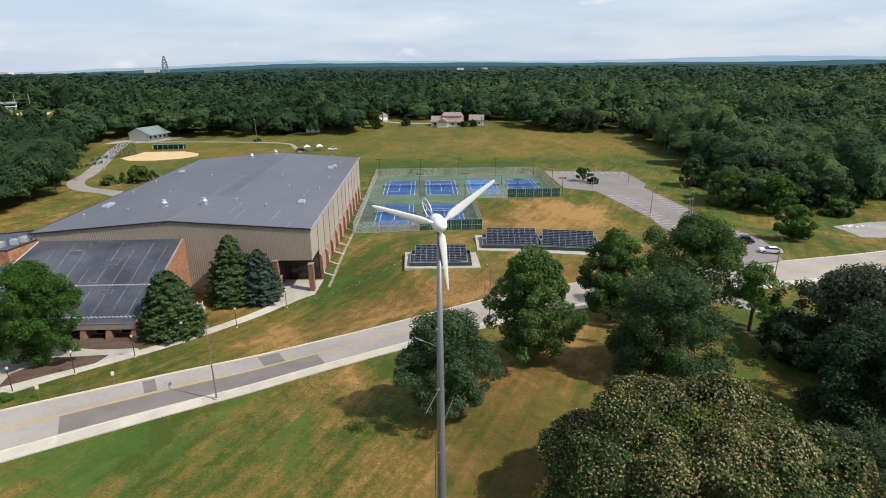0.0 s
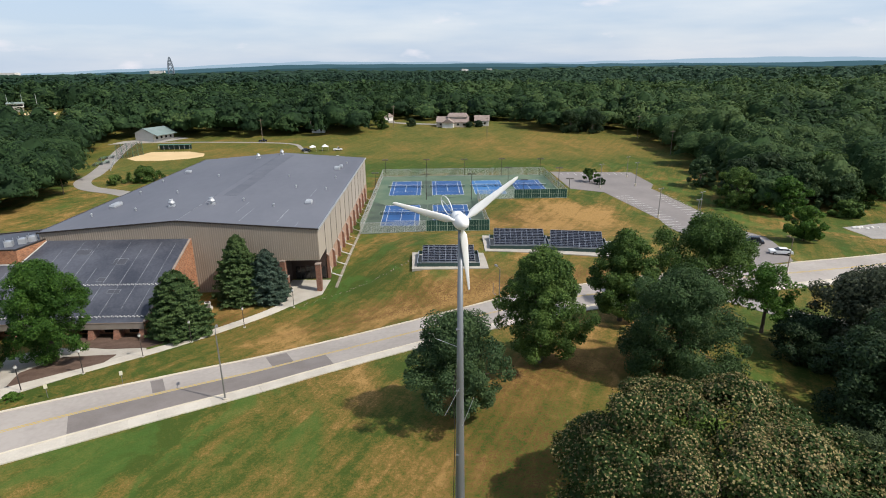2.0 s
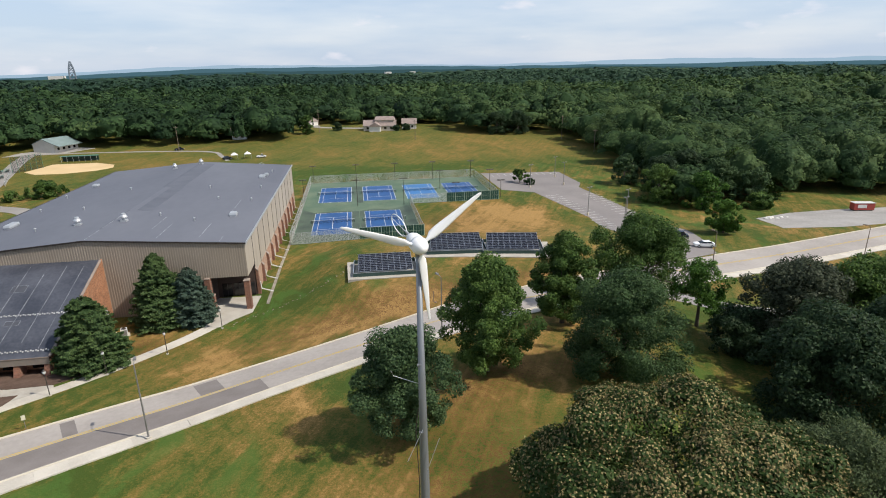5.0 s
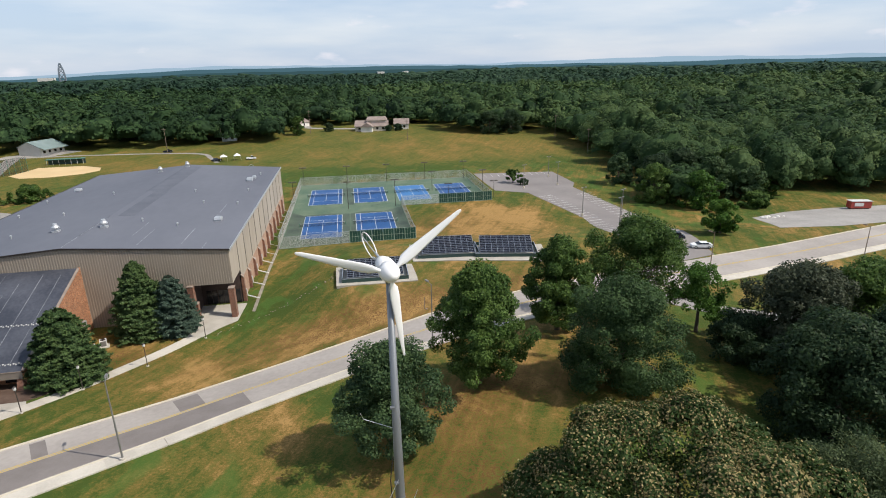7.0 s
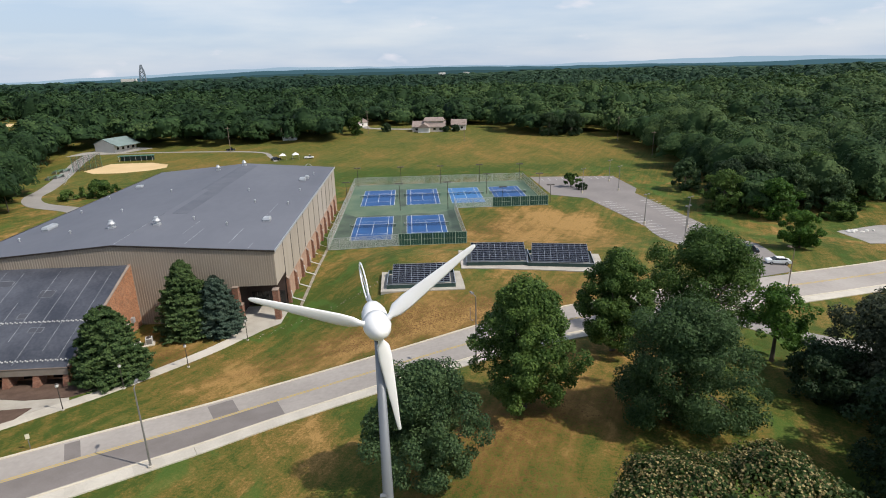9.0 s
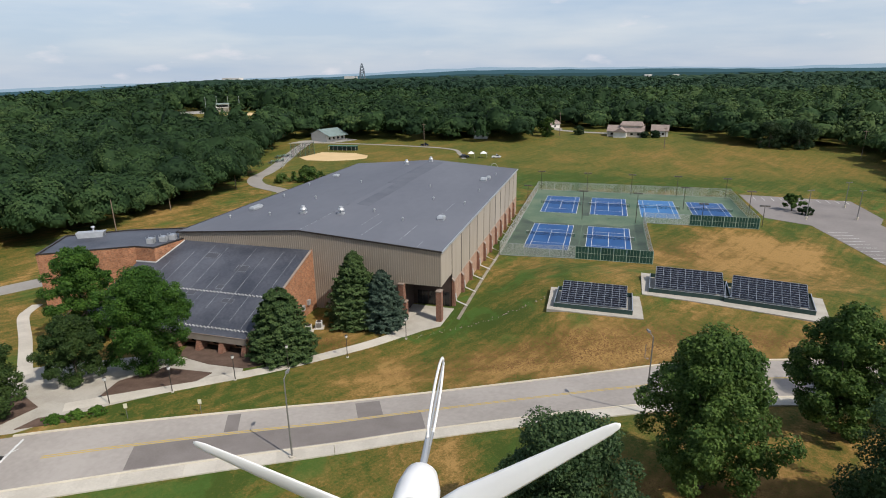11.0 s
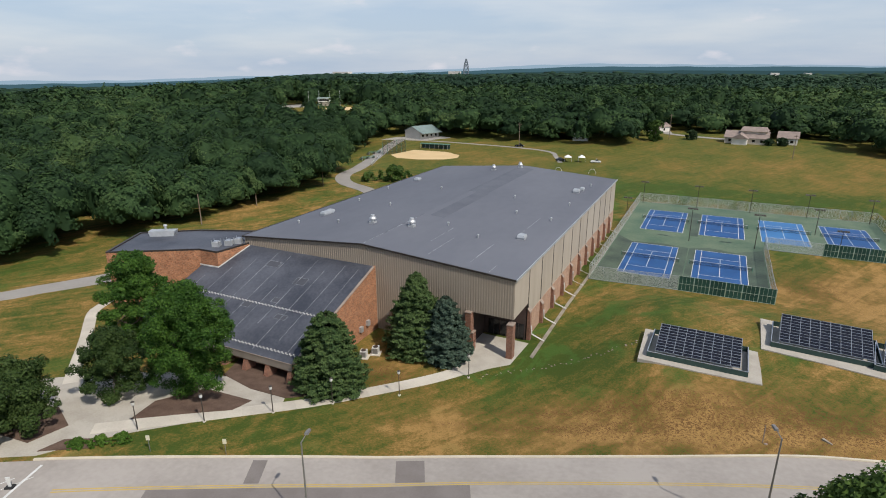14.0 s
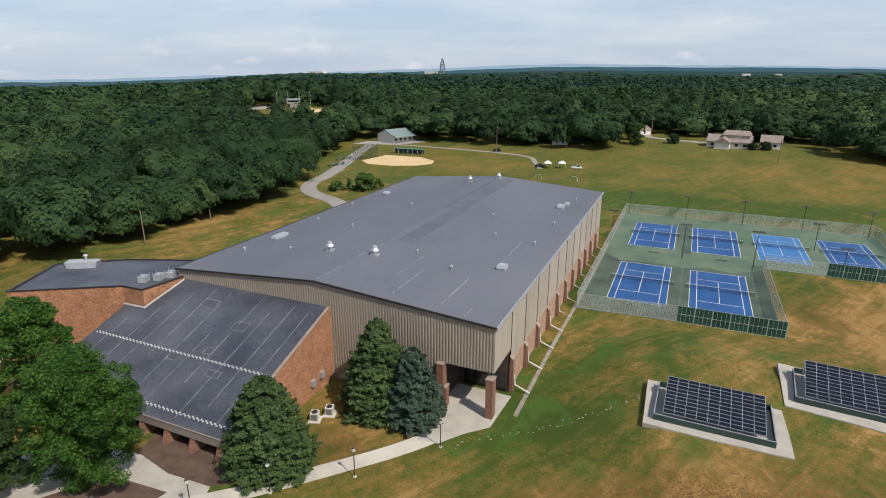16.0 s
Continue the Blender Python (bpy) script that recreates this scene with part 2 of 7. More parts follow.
def link_fence_mat(name, colour, cell, wire):
    """Woven wire: diagonal strands with open air between."""
    m = bpy.data.materials.new(name)
    m.use_nodes = True
    n, l = m.node_tree.nodes, m.node_tree.links
    p = n["Principled BSDF"]
    p.inputs["Base Color"].default_value, p.inputs["Roughness"].default_value, p.inputs["Metallic"].default_value = (*colour, 1), 0.5, 0.2
    geo = n.new("ShaderNodeNewGeometry")
    sep = n.new("ShaderNodeSeparateXYZ")
    l.new(geo.outputs["Position"], sep.inputs[0])

    def calc(op, a, b):
        k = n.new("ShaderNodeMath")
        k.operation = op
        for i, v in enumerate((a, b)):
            if isinstance(v, (int, float)):
                k.inputs[i].default_value = v
            else:
                l.new(v, k.inputs[i])
        return k.outputs[0]

    flat = calc("ADD", sep.outputs[0], sep.outputs[1])
    s1 = calc("LESS_THAN", calc("FRACT", calc("DIVIDE", calc("ADD", flat, sep.outputs[2]), cell), 0), wire)
    s2 = calc("LESS_THAN", calc("FRACT", calc("DIVIDE", calc("SUBTRACT", flat, sep.outputs[2]), cell), 0), wire)
    l.new(calc("MAXIMUM", s1, s2), p.inputs["Alpha"])
    return m


GRASS = grass_mat()
ASPHALT = mat("weathered_asphalt", (0.285, 0.255, 0.228), (0.365, 0.33, 0.297), 0.12, 0.9, bump=0.25, fine=0.5)
PATCH = mat("dark_asphalt_patch", (0.165, 0.144, 0.132), (0.205, 0.182, 0.168), 0.4, 0.9, bump=0.25, fine=0.4)
LOT = mat("lot_asphalt", (0.185, 0.166, 0.157), (0.235, 0.212, 0.20), 0.08, 0.9, bump=0.2, fine=0.4)
DRIVE = mat("drive_asphalt", (0.235, 0.218, 0.20), (0.30, 0.28, 0.255), 0.1, 0.9, bump=0.2, fine=0.4)
CONCRETE = mat("pale_concrete", (0.43, 0.39, 0.33), (0.54, 0.495, 0.42), 0.35, 0.85, bump=0.15, fine=0.5, obj=0.22)
KERB = mat("kerb_concrete", (0.50, 0.44, 0.34), (0.60, 0.54, 0.43), 0.6, 0.85, bump=0.15, fine=0.3)
CAPSTONE = mat("worn_capstone", (0.23, 0.175, 0.14), (0.31, 0.25, 0.205), 0.8, 0.9, fine=0.4)
YELLOW = mat("yellow_line_paint", (0.52, 0.36, 0.06), (0.42, 0.31, 0.10), 1.2, 0.75, fine=0.6)
WHITE_LINE = mat("white_line_paint", (0.66, 0.66, 0.64), (0.5, 0.49, 0.47), 1.0, 0.75, fine=0.6)
COURT_BLUE = mat("blue_court_paint", (0.012, 0.062, 0.190), (0.020, 0.090, 0.255), 0.18, 0.65, fine=0.3)
COURT_LIGHT = mat("faded_blue_court_paint", (0.03, 0.125, 0.31), (0.045, 0.17, 0.38), 0.18, 0.65, fine=0.3)
COURT_GREEN = mat("green_court_paint", (0.058, 0.108, 0.068), (0.125, 0.165, 0.105), 0.12, 0.75, fine=0.5)
COURT_STAIN = mat("dark_stained_court_paint", (0.040, 0.058, 0.044), (0.085, 0.118, 0.082), 0.16, 0.75, fine=0.5)
BRICK = brick_mat("red_brick", (0.20, 0.078, 0.038), (0.46, 0.205, 0.10), (0.34, 0.22, 0.14))
BRICK_PIER = brick_mat("brown_brick", (0.15, 0.066, 0.042), (0.25, 0.115, 0.072), (0.25, 0.17, 0.13))
BRICK_PALE = brick_mat("pale_pink_brick", (0.30, 0.17, 0.11), (0.42, 0.26, 0.18), (0.40, 0.30, 0.23))
STRIP = mat("weathered_concrete", (0.20, 0.175, 0.135), (0.32, 0.29, 0.235), 0.5, 0.9, bump=0.2, fine=0.6)
SIGN_PALE = mat("pale_sign_paint", (0.58, 0.55, 0.40), (0.50, 0.47, 0.33), 2.0, 0.6)
SIDING = mat("tan_ribbed_metal", (0.265, 0.22, 0.176), (0.315, 0.266, 0.217), 0.25, 0.55, bump=0.05, fine=0.2, stretch=(3, 3, 0.3))
RIB = mat("tan_metal_rib", (0.30, 0.25, 0.195), (0.35, 0.30, 0.24), 0.25, 0.5, fine=0.2)
PANEL = mat("beige_wall_panel", (0.335, 0.288, 0.236), (0.40, 0.345, 0.284), 0.3, 0.6, fine=0.25, stretch=(2, 2, 0.4), obj=0.35)
FASCIA = mat("grey_tan_fascia_metal", (0.215, 0.185, 0.155), (0.265, 0.232, 0.196), 0.5, 0.6, fine=0.3, stretch=(1, 1, 0.3))
TRIM = mat("dark_bronze_trim", (0.035, 0.028, 0.025), (0.05, 0.042, 0.038), 1.0, 0.45, metal=0.3)
MEMBRANE = mat("grey_roof_membrane", (0.096, 0.102, 0.124), (0.136, 0.142, 0.164), 0.045, 0.7, bump=0.1, fine=0.25, stretch=(1, 0.5, 1))
LOW_ROOF = mat("dark_roof_membrane", (0.036, 0.040, 0.053), (0.092, 0.097, 0.116), 0.16, 0.5, bump=0.1, fine=0.45)
PATCH_ROOF = mat("dark_roof_patch", (0.054, 0.057, 0.068), (0.074, 0.077, 0.09), 0.5, 0.6, fine=0.3)
PATCH_HALL = mat("newer_grey_membrane", (0.082, 0.088, 0.107), (0.112, 0.118, 0.139), 0.2, 0.7, bump=0.1, fine=0.3)
SEAM = mat("pale_seam", (0.30, 0.31, 0.33), (0.08, 0.085, 0.10), 0.9, 0.6, fine=0.7)
GALV = mat("galvanised_steel", (0.42, 0.43, 0.44), (0.54, 0.55, 0.56), 0.8, 0.45, metal=0.5)
POLE = mat("weathered_pole_steel", (0.20, 0.195, 0.185), (0.27, 0.26, 0.25), 0.7, 0.5, metal=0.5)
DARK_POLE = mat("dark_bronze_pole", (0.05, 0.042, 0.036), (0.07, 0.06, 0.052), 0.7, 0.5, metal=0.3)
WOOD_POLE = mat("weathered_wood_pole", (0.16, 0.12, 0.09), (0.22, 0.17, 0.13), 1.5, 0.9, stretch=(1, 1, 0.1))
WHITE = mat("white_gelcoat", (0.86, 0.85, 0.83), (0.80, 0.79, 0.775), 1.2, 0.35, fine=0.2)
WHITE_PAINT = mat("white_paint", (0.62, 0.615, 0.59), (0.52, 0.515, 0.49), 1.0, 0.6, fine=0.3)
TOWER = mat("tower_steel", (0.175, 0.185, 0.195), (0.25, 0.26, 0.27), 0.6, 0.45, metal=0.5, stretch=(3, 3, 0.4))
CELL = mat("solar_cell_glass", (0.008, 0.009, 0.014), (0.011, 0.012, 0.020), 3.0, 0.12, spec=0.35, obj=0.5)
ALU = mat("aluminium_frame", (0.42, 0.44, 0.47), (0.52, 0.54, 0.57), 2.0, 0.4, metal=0.7)
GREEN_WALL = mat("dark_green_screen", (0.022, 0.050, 0.045), (0.034, 0.068, 0.06), 0.6, 0.6, obj=0.4)
WINDSCREEN = mat("green_windscreen_fabric", (0.012, 0.052, 0.040), (0.022, 0.075, 0.056), 0.5, 0.8, fine=0.3, obj=0.4)
GREEN_STEEL = mat("green_painted_steel", (0.05, 0.15, 0.11), (0.075, 0.19, 0.14), 1.0, 0.5)
DOOR_DARK = mat("dark_door_glass", (0.010, 0.010, 0.011), (0.018, 0.017, 0.017), 0.5, 0.15, spec=0.5)
DARK_WALL = mat("porch_wall", (0.042, 0.028, 0.024), (0.065, 0.042, 0.036), 0.6, 0.85)
MULCH = mat("brown_mulch", (0.075, 0.045, 0.032), (0.13, 0.085, 0.062), 0.7, 0.95, bump=0.6, fine=0.6)
INFIELD = mat("infield_sand", (0.52, 0.37, 0.19), (0.60, 0.44, 0.24), 0.1, 0.95, fine=0.2)
GRAVEL = mat("pale_gravel", (0.25, 0.235, 0.215), (0.34, 0.32, 0.295), 0.12, 0.95, bump=0.4, fine=0.6)
BARK = mat("grey_brown_bark", (0.075, 0.055, 0.042), (0.12, 0.095, 0.075), 2.0, 0.95, bump=0.8, fine=0.5, stretch=(1, 1, 0.2))
TYRE = mat("black_rubber", (0.015, 0.015, 0.015), (0.022, 0.022, 0.022), 3.0, 0.9)
CAR_WHITE = mat("white_car_paint", (0.78, 0.78, 0.77), (0.74, 0.74, 0.73), 1.0, 0.25, spec=0.6)
CAR_DARK = mat("dark_blue_car_paint", (0.012, 0.016, 0.026), (0.016, 0.02, 0.03), 1.0, 0.2, spec=0.6)
CAR_GLASS = mat("car_window_glass", (0.012, 0.014, 0.016), (0.016, 0.018, 0.02), 1.0, 0.05, spec=0.6)
RED_PAINT = mat("red_trailer_paint", (0.30, 0.045, 0.032), (0.36, 0.06, 0.045), 0.7, 0.5, fine=0.2)
SHINGLE = mat("brown_grey_shingle", (0.21, 0.165, 0.145), (0.29, 0.23, 0.20), 0.6, 0.95, fine=0.5)
GREEN_ROOF = mat("grey_green_metal_roof", (0.15, 0.20, 0.185), (0.20, 0.25, 0.235), 0.3, 0.5, fine=0.2)
HOUSE_WALL = mat("beige_house_siding", (0.46, 0.40, 0.33), (0.54, 0.48, 0.41), 0.4, 0.8, fine=0.2)
PALE_WALL = mat("pale_stucco", (0.60, 0.57, 0.52), (0.68, 0.65, 0.60), 0.3, 0.8)
TENT = mat("white_tent_fabric", (0.80, 0.80, 0.79), (0.72, 0.72, 0.72), 0.6, 0.7)
WIRE = link_fence_mat("galvanised_chain_link", (0.52, 0.54, 0.51), 0.11, 0.19)
NET = link_fence_mat("black_net", (0.015, 0.017, 0.02), 0.05, 0.2)
PALE_GREEN_STEEL = mat("faded_green_steel", (0.25, 0.33, 0.25), (0.32, 0.40, 0.31), 1.0, 0.5)
SLAB = mat("grey_concrete", (0.33, 0.30, 0.255), (0.43, 0.395, 0.34), 0.4, 0.85, bump=0.15, fine=0.5, obj=0.15)
LEAF_OAK = foliage("oak_leaves", (0.040, 0.082, 0.018), (0.115, 0.182, 0.042))
LEAF_MAPLE = foliage("maple_leaves", (0.030, 0.078, 0.013), (0.086, 0.172, 0.028))
LEAF_LINDEN = foliage("linden_leaves", (0.026, 0.052, 0.014), (0.068, 0.108, 0.030))
LEAF_DARK = foliage("dark_leaves", (0.020, 0.041, 0.018), (0.050, 0.082, 0.034))
LEAF_GREY = foliage("grey_green_leaves", (0.034, 0.068, 0.028), (0.090, 0.142, 0.056))
LEAF_FEATHER = foliage("feathery_leaves", (0.030, 0.062, 0.023), (0.070, 0.118, 0.042))
LEAF_FLOWER = foliage("summer_leaves", (0.020, 0.042, 0.011), (0.054, 0.090, 0.024), island=0.25)
LEAF_COPPER = foliage("dull_dark_leaves", (0.032, 0.044, 0.026), (0.070, 0.084, 0.048))
LEAF_BRIGHT = foliage("bright_leaves", (0.045, 0.105, 0.016), (0.105, 0.19, 0.030))
NEEDLE = foliage("spruce_needles", (0.030, 0.060, 0.020), (0.090, 0.138, 0.046), 0.15)
NEEDLE_BLUE = foliage("blue_spruce_needles", (0.040, 0.068, 0.048), (0.098, 0.140, 0.098), 0.15)
FAR_STEEL = mat("weathered_blue_grey_steel", (0.11, 0.135, 0.16), (0.15, 0.18, 0.21), 0.05, 0.8)
BLOSSOM = foliage("cream_blossom", (0.125, 0.100, 0.040), (0.335, 0.275, 0.120), 0.2, island=0.8)
LEAF_WISPY = foliage("pale_grey_green_leaves", (0.050, 0.074, 0.030), (0.120, 0.155, 0.068))
WOODS = woods_mat("woodland_leaves", (0.018, 0.039, 0.016), (0.038, 0.074, 0.026), (0.088, 0.132, 0.046))
# same woods farther off: distance haze put into the leaf colour, bluer and duller
WOODS_HAZED = woods_mat("hazed_woodland_leaves", (0.016, 0.036, 0.022), (0.027, 0.056, 0.032), (0.048, 0.084, 0.044))


# ---- mesh helpers ----
class Solid:
    """Collects corners and faces of one part."""

    def __init__(self):
        self.v, self.f = [], []

    def add(self, verts, faces):
        k = len(self.v)
        self.v += [tuple(p) for p in verts]
        self.f += [tuple(i + k for i in face) for face in faces]
        return self

    def box(self, x0, y0, z0, x1, y1, z1, m=None):
        c = [(x, y, z) for z in (z0, z1) for x, y in ((x0, y0), (x1, y0), (x1, y1), (x0, y1))]
        if m is not None:
            c = [m @ Vector(p) for p in c]
        return self.add(c, [(3, 2, 1, 0), (4, 5, 6, 7), (0, 1, 5, 4), (1, 2, 6, 5), (2, 3, 7, 6), (3, 0, 4, 7)])

    def prism(self, low, high):
        """A solid between two outlines with as many corners, counterclockwise from above."""
        n = len(low)
        sides = [(i, (i + 1) % n, n + (i + 1) % n, n + i) for i in range(n)]
        return self.add([*low, *high], [tuple(range(n))[::-1], tuple(range(n, 2 * n)), *sides])

    def tube(self, points, radii, n=8, close=True):
        """A tube along points, a ring at each."""
        pts = [Vector(p) for p in points]
        k = len(self.v)
        for i, p in enumerate(pts):
            d = (pts[min(i + 1, len(pts) - 1)] - pts[max(i - 1, 0)]).normalized()
            u = d.orthogonal().normalized() if abs(d.z) < 0.95 else (Vector((1, 0, 0)) - d * d.x).normalized()
            w = d.cross(u)
            for j in range(n):
                a = 2 * math.pi * j / n
                self.v.append(tuple(p + (u * math.cos(a) + w * math.sin(a)) * radii[i]))
        for i in range(len(pts) - 1):
            for j in range(n):
                a, b = k + i * n + j, k + i * n + (j + 1) % n
                self.f.append((a, b, b + n, a + n))
        if close:
            self.f.append(tuple(range(k, k + n))[::-1])
            self.f.append(tuple(range(k + (len(pts) - 1) * n, k + len(pts) * n)))
        return self

    def ball(self, c, r, n=12, rings=8):
        rx, ry, rz = r if isinstance(r, tuple) else (r, r, r)
        k = len(self.v)
        self.v.append((c[0], c[1], c[2] + rz))
        for i in range(1, rings):
            t = math.pi * i / rings
            for j in range(n):
                a = 2 * math.pi * j / n
                self.v.append((c[0] + rx * math.sin(t) * math.cos(a), c[1] + ry * math.sin(t) * math.sin(a), c[2] + rz * math.cos(t)))
        self.v.append((c[0], c[1], c[2] - rz))
        last = len(self.v) - 1
        for j in range(n):
            q = (j + 1) % n
            self.f.append((k, k + 1 + j, k + 1 + q))
            for i in range(rings - 2):
                a = k + 1 + i * n
                self.f.append((a + j, a + n + j, a + n + q, a + q))
            a = k + 1 + (rings - 2) * n
            self.f.append((a + j, last, a + q))
        return self

    def mesh(self, name, material, smooth=False):
        me = bpy.data.meshes.new(name)
        me.from_pydata(self.v, [], self.f)
        me.materials.append(material)
        if smooth:
            me.polygons.foreach_set("use_smooth", [True] * len(me.polygons))
        me.update()
        return me


def thing(name, label, category, at=(0, 0, 0), turn=0, group="", kind=""):
    """An empty at the base of a thing, which carries its parts."""
    ob = new(name)
    ob.matrix_world = pose(*at, 0, 0, turn)
    return tagged(ob, label, category, group, kind)


def part(name, solid, material, parent, label="", smooth=False, kind=""):
    ob = new(name, solid.mesh(name, material, smooth))
    ob.parent = parent
    return tagged(ob, label, kind=kind)


def single(name, solid, material, label, category, group="", kind="", smooth=False):
    return tagged(new(name, solid.mesh(name, material, smooth)), label, category, group, kind)


def bulk_mesh(name, verts, polys, material, smooth=False):
    """A mesh from arrays: verts (n, 3), polys (m, k)."""
    me = bpy.data.meshes.new(name)
    m, k = polys.shape
    me.vertices.add(len(verts))
    me.vertices.foreach_set("co", np.ascontiguousarray(verts, dtype=np.float32).ravel())
    me.loops.add(m * k)
    me.loops.foreach_set("vertex_index", np.ascontiguousarray(polys, dtype=np.int32).ravel())
    me.polygons.add(m)
    me.polygons.foreach_set("loop_start", np.arange(0, m * k, k, dtype=np.int32))
    me.polygons.foreach_set("loop_total", np.full(m, k, dtype=np.int32))
    if smooth:
        me.polygons.foreach_set("use_smooth", np.ones(m, dtype=bool))
    me.materials.append(material)
    me.update(calc_edges=True)
    return me


# ---- ground ----
def ramp(u):
    u = np.clip(u, 0, 1)
    return u * u * (3 - 2 * u)


def height(x, y):
    """The lie of the land."""
    x, y = np.asarray(x, float), np.asarray(y, float)
    soft = ramp((103 - y) / 18)
    hill = 4.0 * ramp((x + 20 + 8 * soft) / (20 + 32 * soft)) * ramp((152 - y) / 34) * (1 - 0.45 * ramp((x - 25) / 70))
    rise = 3.4 * ramp((96 - y) / 42)
    base = 0.6 * ramp((145 - y) / 20)
    far = 5.0 * ramp((y - 250) / 150)
    r = np.hypot(x, y)
    off = -3 * ramp((r - 450) / 900) - 45 * ramp((r - 2400) / 900)
    roll = ramp((r - 420) / 500) * (3.5 * np.sin(x / 210 + 0.6) * np.cos(y / 260 + 0.4) + 1.5 * np.sin(x / 90 - y / 130))
    east = 6 * ramp((x - 150) / 350) * ramp((y - 60) / 300)
    west = -0.021 * np.clip(-x - 230, 0, None) * ramp((-x * 1.1 - y + 400) / 900)
    az = np.degrees(np.arctan2(x, y))
    dip = -8.0 * ramp((-az - 40) / 12) * np.exp(-(((r - 395) / 55) ** 2)) + 7.0 * ramp((-az - 25) / 20) * np.exp(-(((r - 620) / 150) ** 2))
    knoll = 8.5 * np.exp(-(((x + 275) / 80) ** 2) - ((y - 395) / 70) ** 2)
    return hill + rise + base + far + off + roll + east + west + dip + knoll


def hz(x, y):
    return float(height(x, y))


def blob(x, y, cx, cy, rx, ry, turn=0.0):
    c, s = math.cos(radians(turn)), math.sin(radians(turn))
    u, w = ((x - cx) * c + (y - cy) * s) / rx, (-(x - cx) * s + (y - cy) * c) / ry
    return np.exp(-(u * u + w * w))


def dryness_shade(x, y):
    """How parched the turf is: 0 watered, 1 straw; two dips stand in for tree shade."""
    d = 0.40 + 0.06 * ramp((70 - y) / 6) * ramp((6 - x) / 10)
    d += 0.58 * blob(x, y, 32, 152, 20, 22) + 0.38 * blob(x, y, 45, 165, 12, 16)
    d += 0.48 * blob(x, y, 6, 92, 26, 7, 17) + 0.2 * blob(x, y, 30, 102, 14, 6) + 0.18 * blob(x, y, -28, 81, 16, 4, 32)
    d += 0.30 * blob(x, y, 11, 57, 9, 12) + 0.40 * blob(x, y, 23, 68, 10, 9) + 0.16 * blob(x, y, -8, 46, 12, 7)
    d += 0.32 * blob(x, y, -36, 95, 5, 5) + 0.20 * blob(x, y, 80, 92, 30, 5, 12)
    d += 0.02 * blob(x, y, -20, 330, 130, 60) + 0.2 * blob(x, y, -110, 282, 40, 20) + 0.2 * blob(x, y, 60, 300, 60, 40)
    d += 0.26 * blob(x, y, -100, 78, 22, 14) + 0.2 * blob(x, y, -130, 165, 9, 40)
    # first two blobs here darken the turf as painted shade under the trees
    d -= 0.3 * blob(x, y, 44, 57, 7, 7) + 0.22 * blob(x, y, 15, 45, 9, 9) + 0.30 * blob(x, y, -16, 112, 10, 12) + 0.24 * blob(x, y, -32, 50, 9, 9) + 0.2 * blob(x, y, -36, 76, 6, 4)
    d -= 0.32 * blob(x, y, -14, 240, 26, 12) + 0.2 * blob(x, y, 20, 248, 50, 12) + 0.2 * blob(x, y, 88, 200, 8, 60)
    d -= 0.25 * blob(x, y, 48, 72, 10, 10) + 0.2 * blob(x, y, 90, 84, 20, 4, 12) + 0.15 * blob(x, y, -5, 60, 8, 6)
    d -= 0.11 * ramp((y - 228) / 25) + 0.2 * blob(x, y, 0, 246, 60, 14)
    d -= 0.55 * blob(x, y, -15, 104, 12, 1.0, 37.5) + 0.3 * blob(x, y, -19, 103, 9, 3.0, 45) + 0.2 * blob(x, y, -26, 62, 14, 3, 28) + 0.25 * blob(x, y, -12, 50, 7, 5, 30)
    d += 0.5 * blob(x, y, 9, 92.4, 26, 0.8, 18.5) + 0.06 * ramp((y - 270) / 30)
    return np.clip(d, 0, 1)


def evenness(x, y):
    """How patchy the turf is: the far meadow is more even than the lawns."""
    return 1 - 0.5 * ramp((y - 228) / 40)


def bare(x, y):
    """Worn places where earth shows."""
    w = 0.3 * np.sin(x * 0.5 + 2 * np.sin(y * 0.5))
    bands = sum(k * blob(x, y + w, cx, cy, rx, ry, 19) for cx, cy, rx, ry, k in ((8, 94.2, 26, 0.85, 1.5), (-6, 93.2, 14, 0.8, 0.8), (14, 98.4, 16, 0.7, 0.6), (0, 97.2, 12, 0.6, 0.6), (24, 98.6, 9, 1.2, 1.2)))
    return np.clip(bands + 0.62 * blob(x, y, 10, 94, 28, 9, 17) + 0.35 * blob(x, y, 34, 158, 20, 22) + 0.3 * blob(x, y, -38, 90, 7, 6) + 0.75 * blob(x, y, 9, 43, 8, 14) + 0.7 * blob(x, y, -38, 91, 5, 3) + 0.5 * blob(x, y, 22, 63, 8, 5) + 0.5 * blob(x, y, 22, 158, 7, 8) + 0.6 * blob(x, y, 9, 60, 8, 4) + 0.5 * blob(x, y, 42, 72, 8, 3), 0, 1)


def axis(parts):
    out = [parts[0][0]]
    for a, b, step in parts:
        n = max(1, round((b - a) / step))
        out += [a + (b - a) * (i + 1) / n for i in range(n)]
    return np.array(out)


gx = axis([(-4600, -1400, 200), (-1400, -420, 35), (-420, -170, 10), (-170, 150, 2), (150, 420, 10), (420, 1400, 35), (1400, 4600, 200)])
gy = axis([(-1200, -120, 90), (-120, 20, 8), (20, 76, 2), (76, 104, 1), (104, 260, 2), (260, 420, 6), (420, 1400, 35), (1400, 4700, 150)])
GX, GY = np.meshgrid(gx, gy)
GZ = height(GX, GY)
nx, ny = len(gx), len(gy)
idx = np.arange(nx * ny).reshape(ny, nx)
ground_mesh = bulk_mesh("ground", np.stack([GX, GY, GZ], -1).reshape(-1, 3), np.stack([idx[:-1, :-1], idx[:-1, 1:], idx[1:, 1:], idx[1:, :-1]], -1).reshape(-1, 4), GRASS, True)
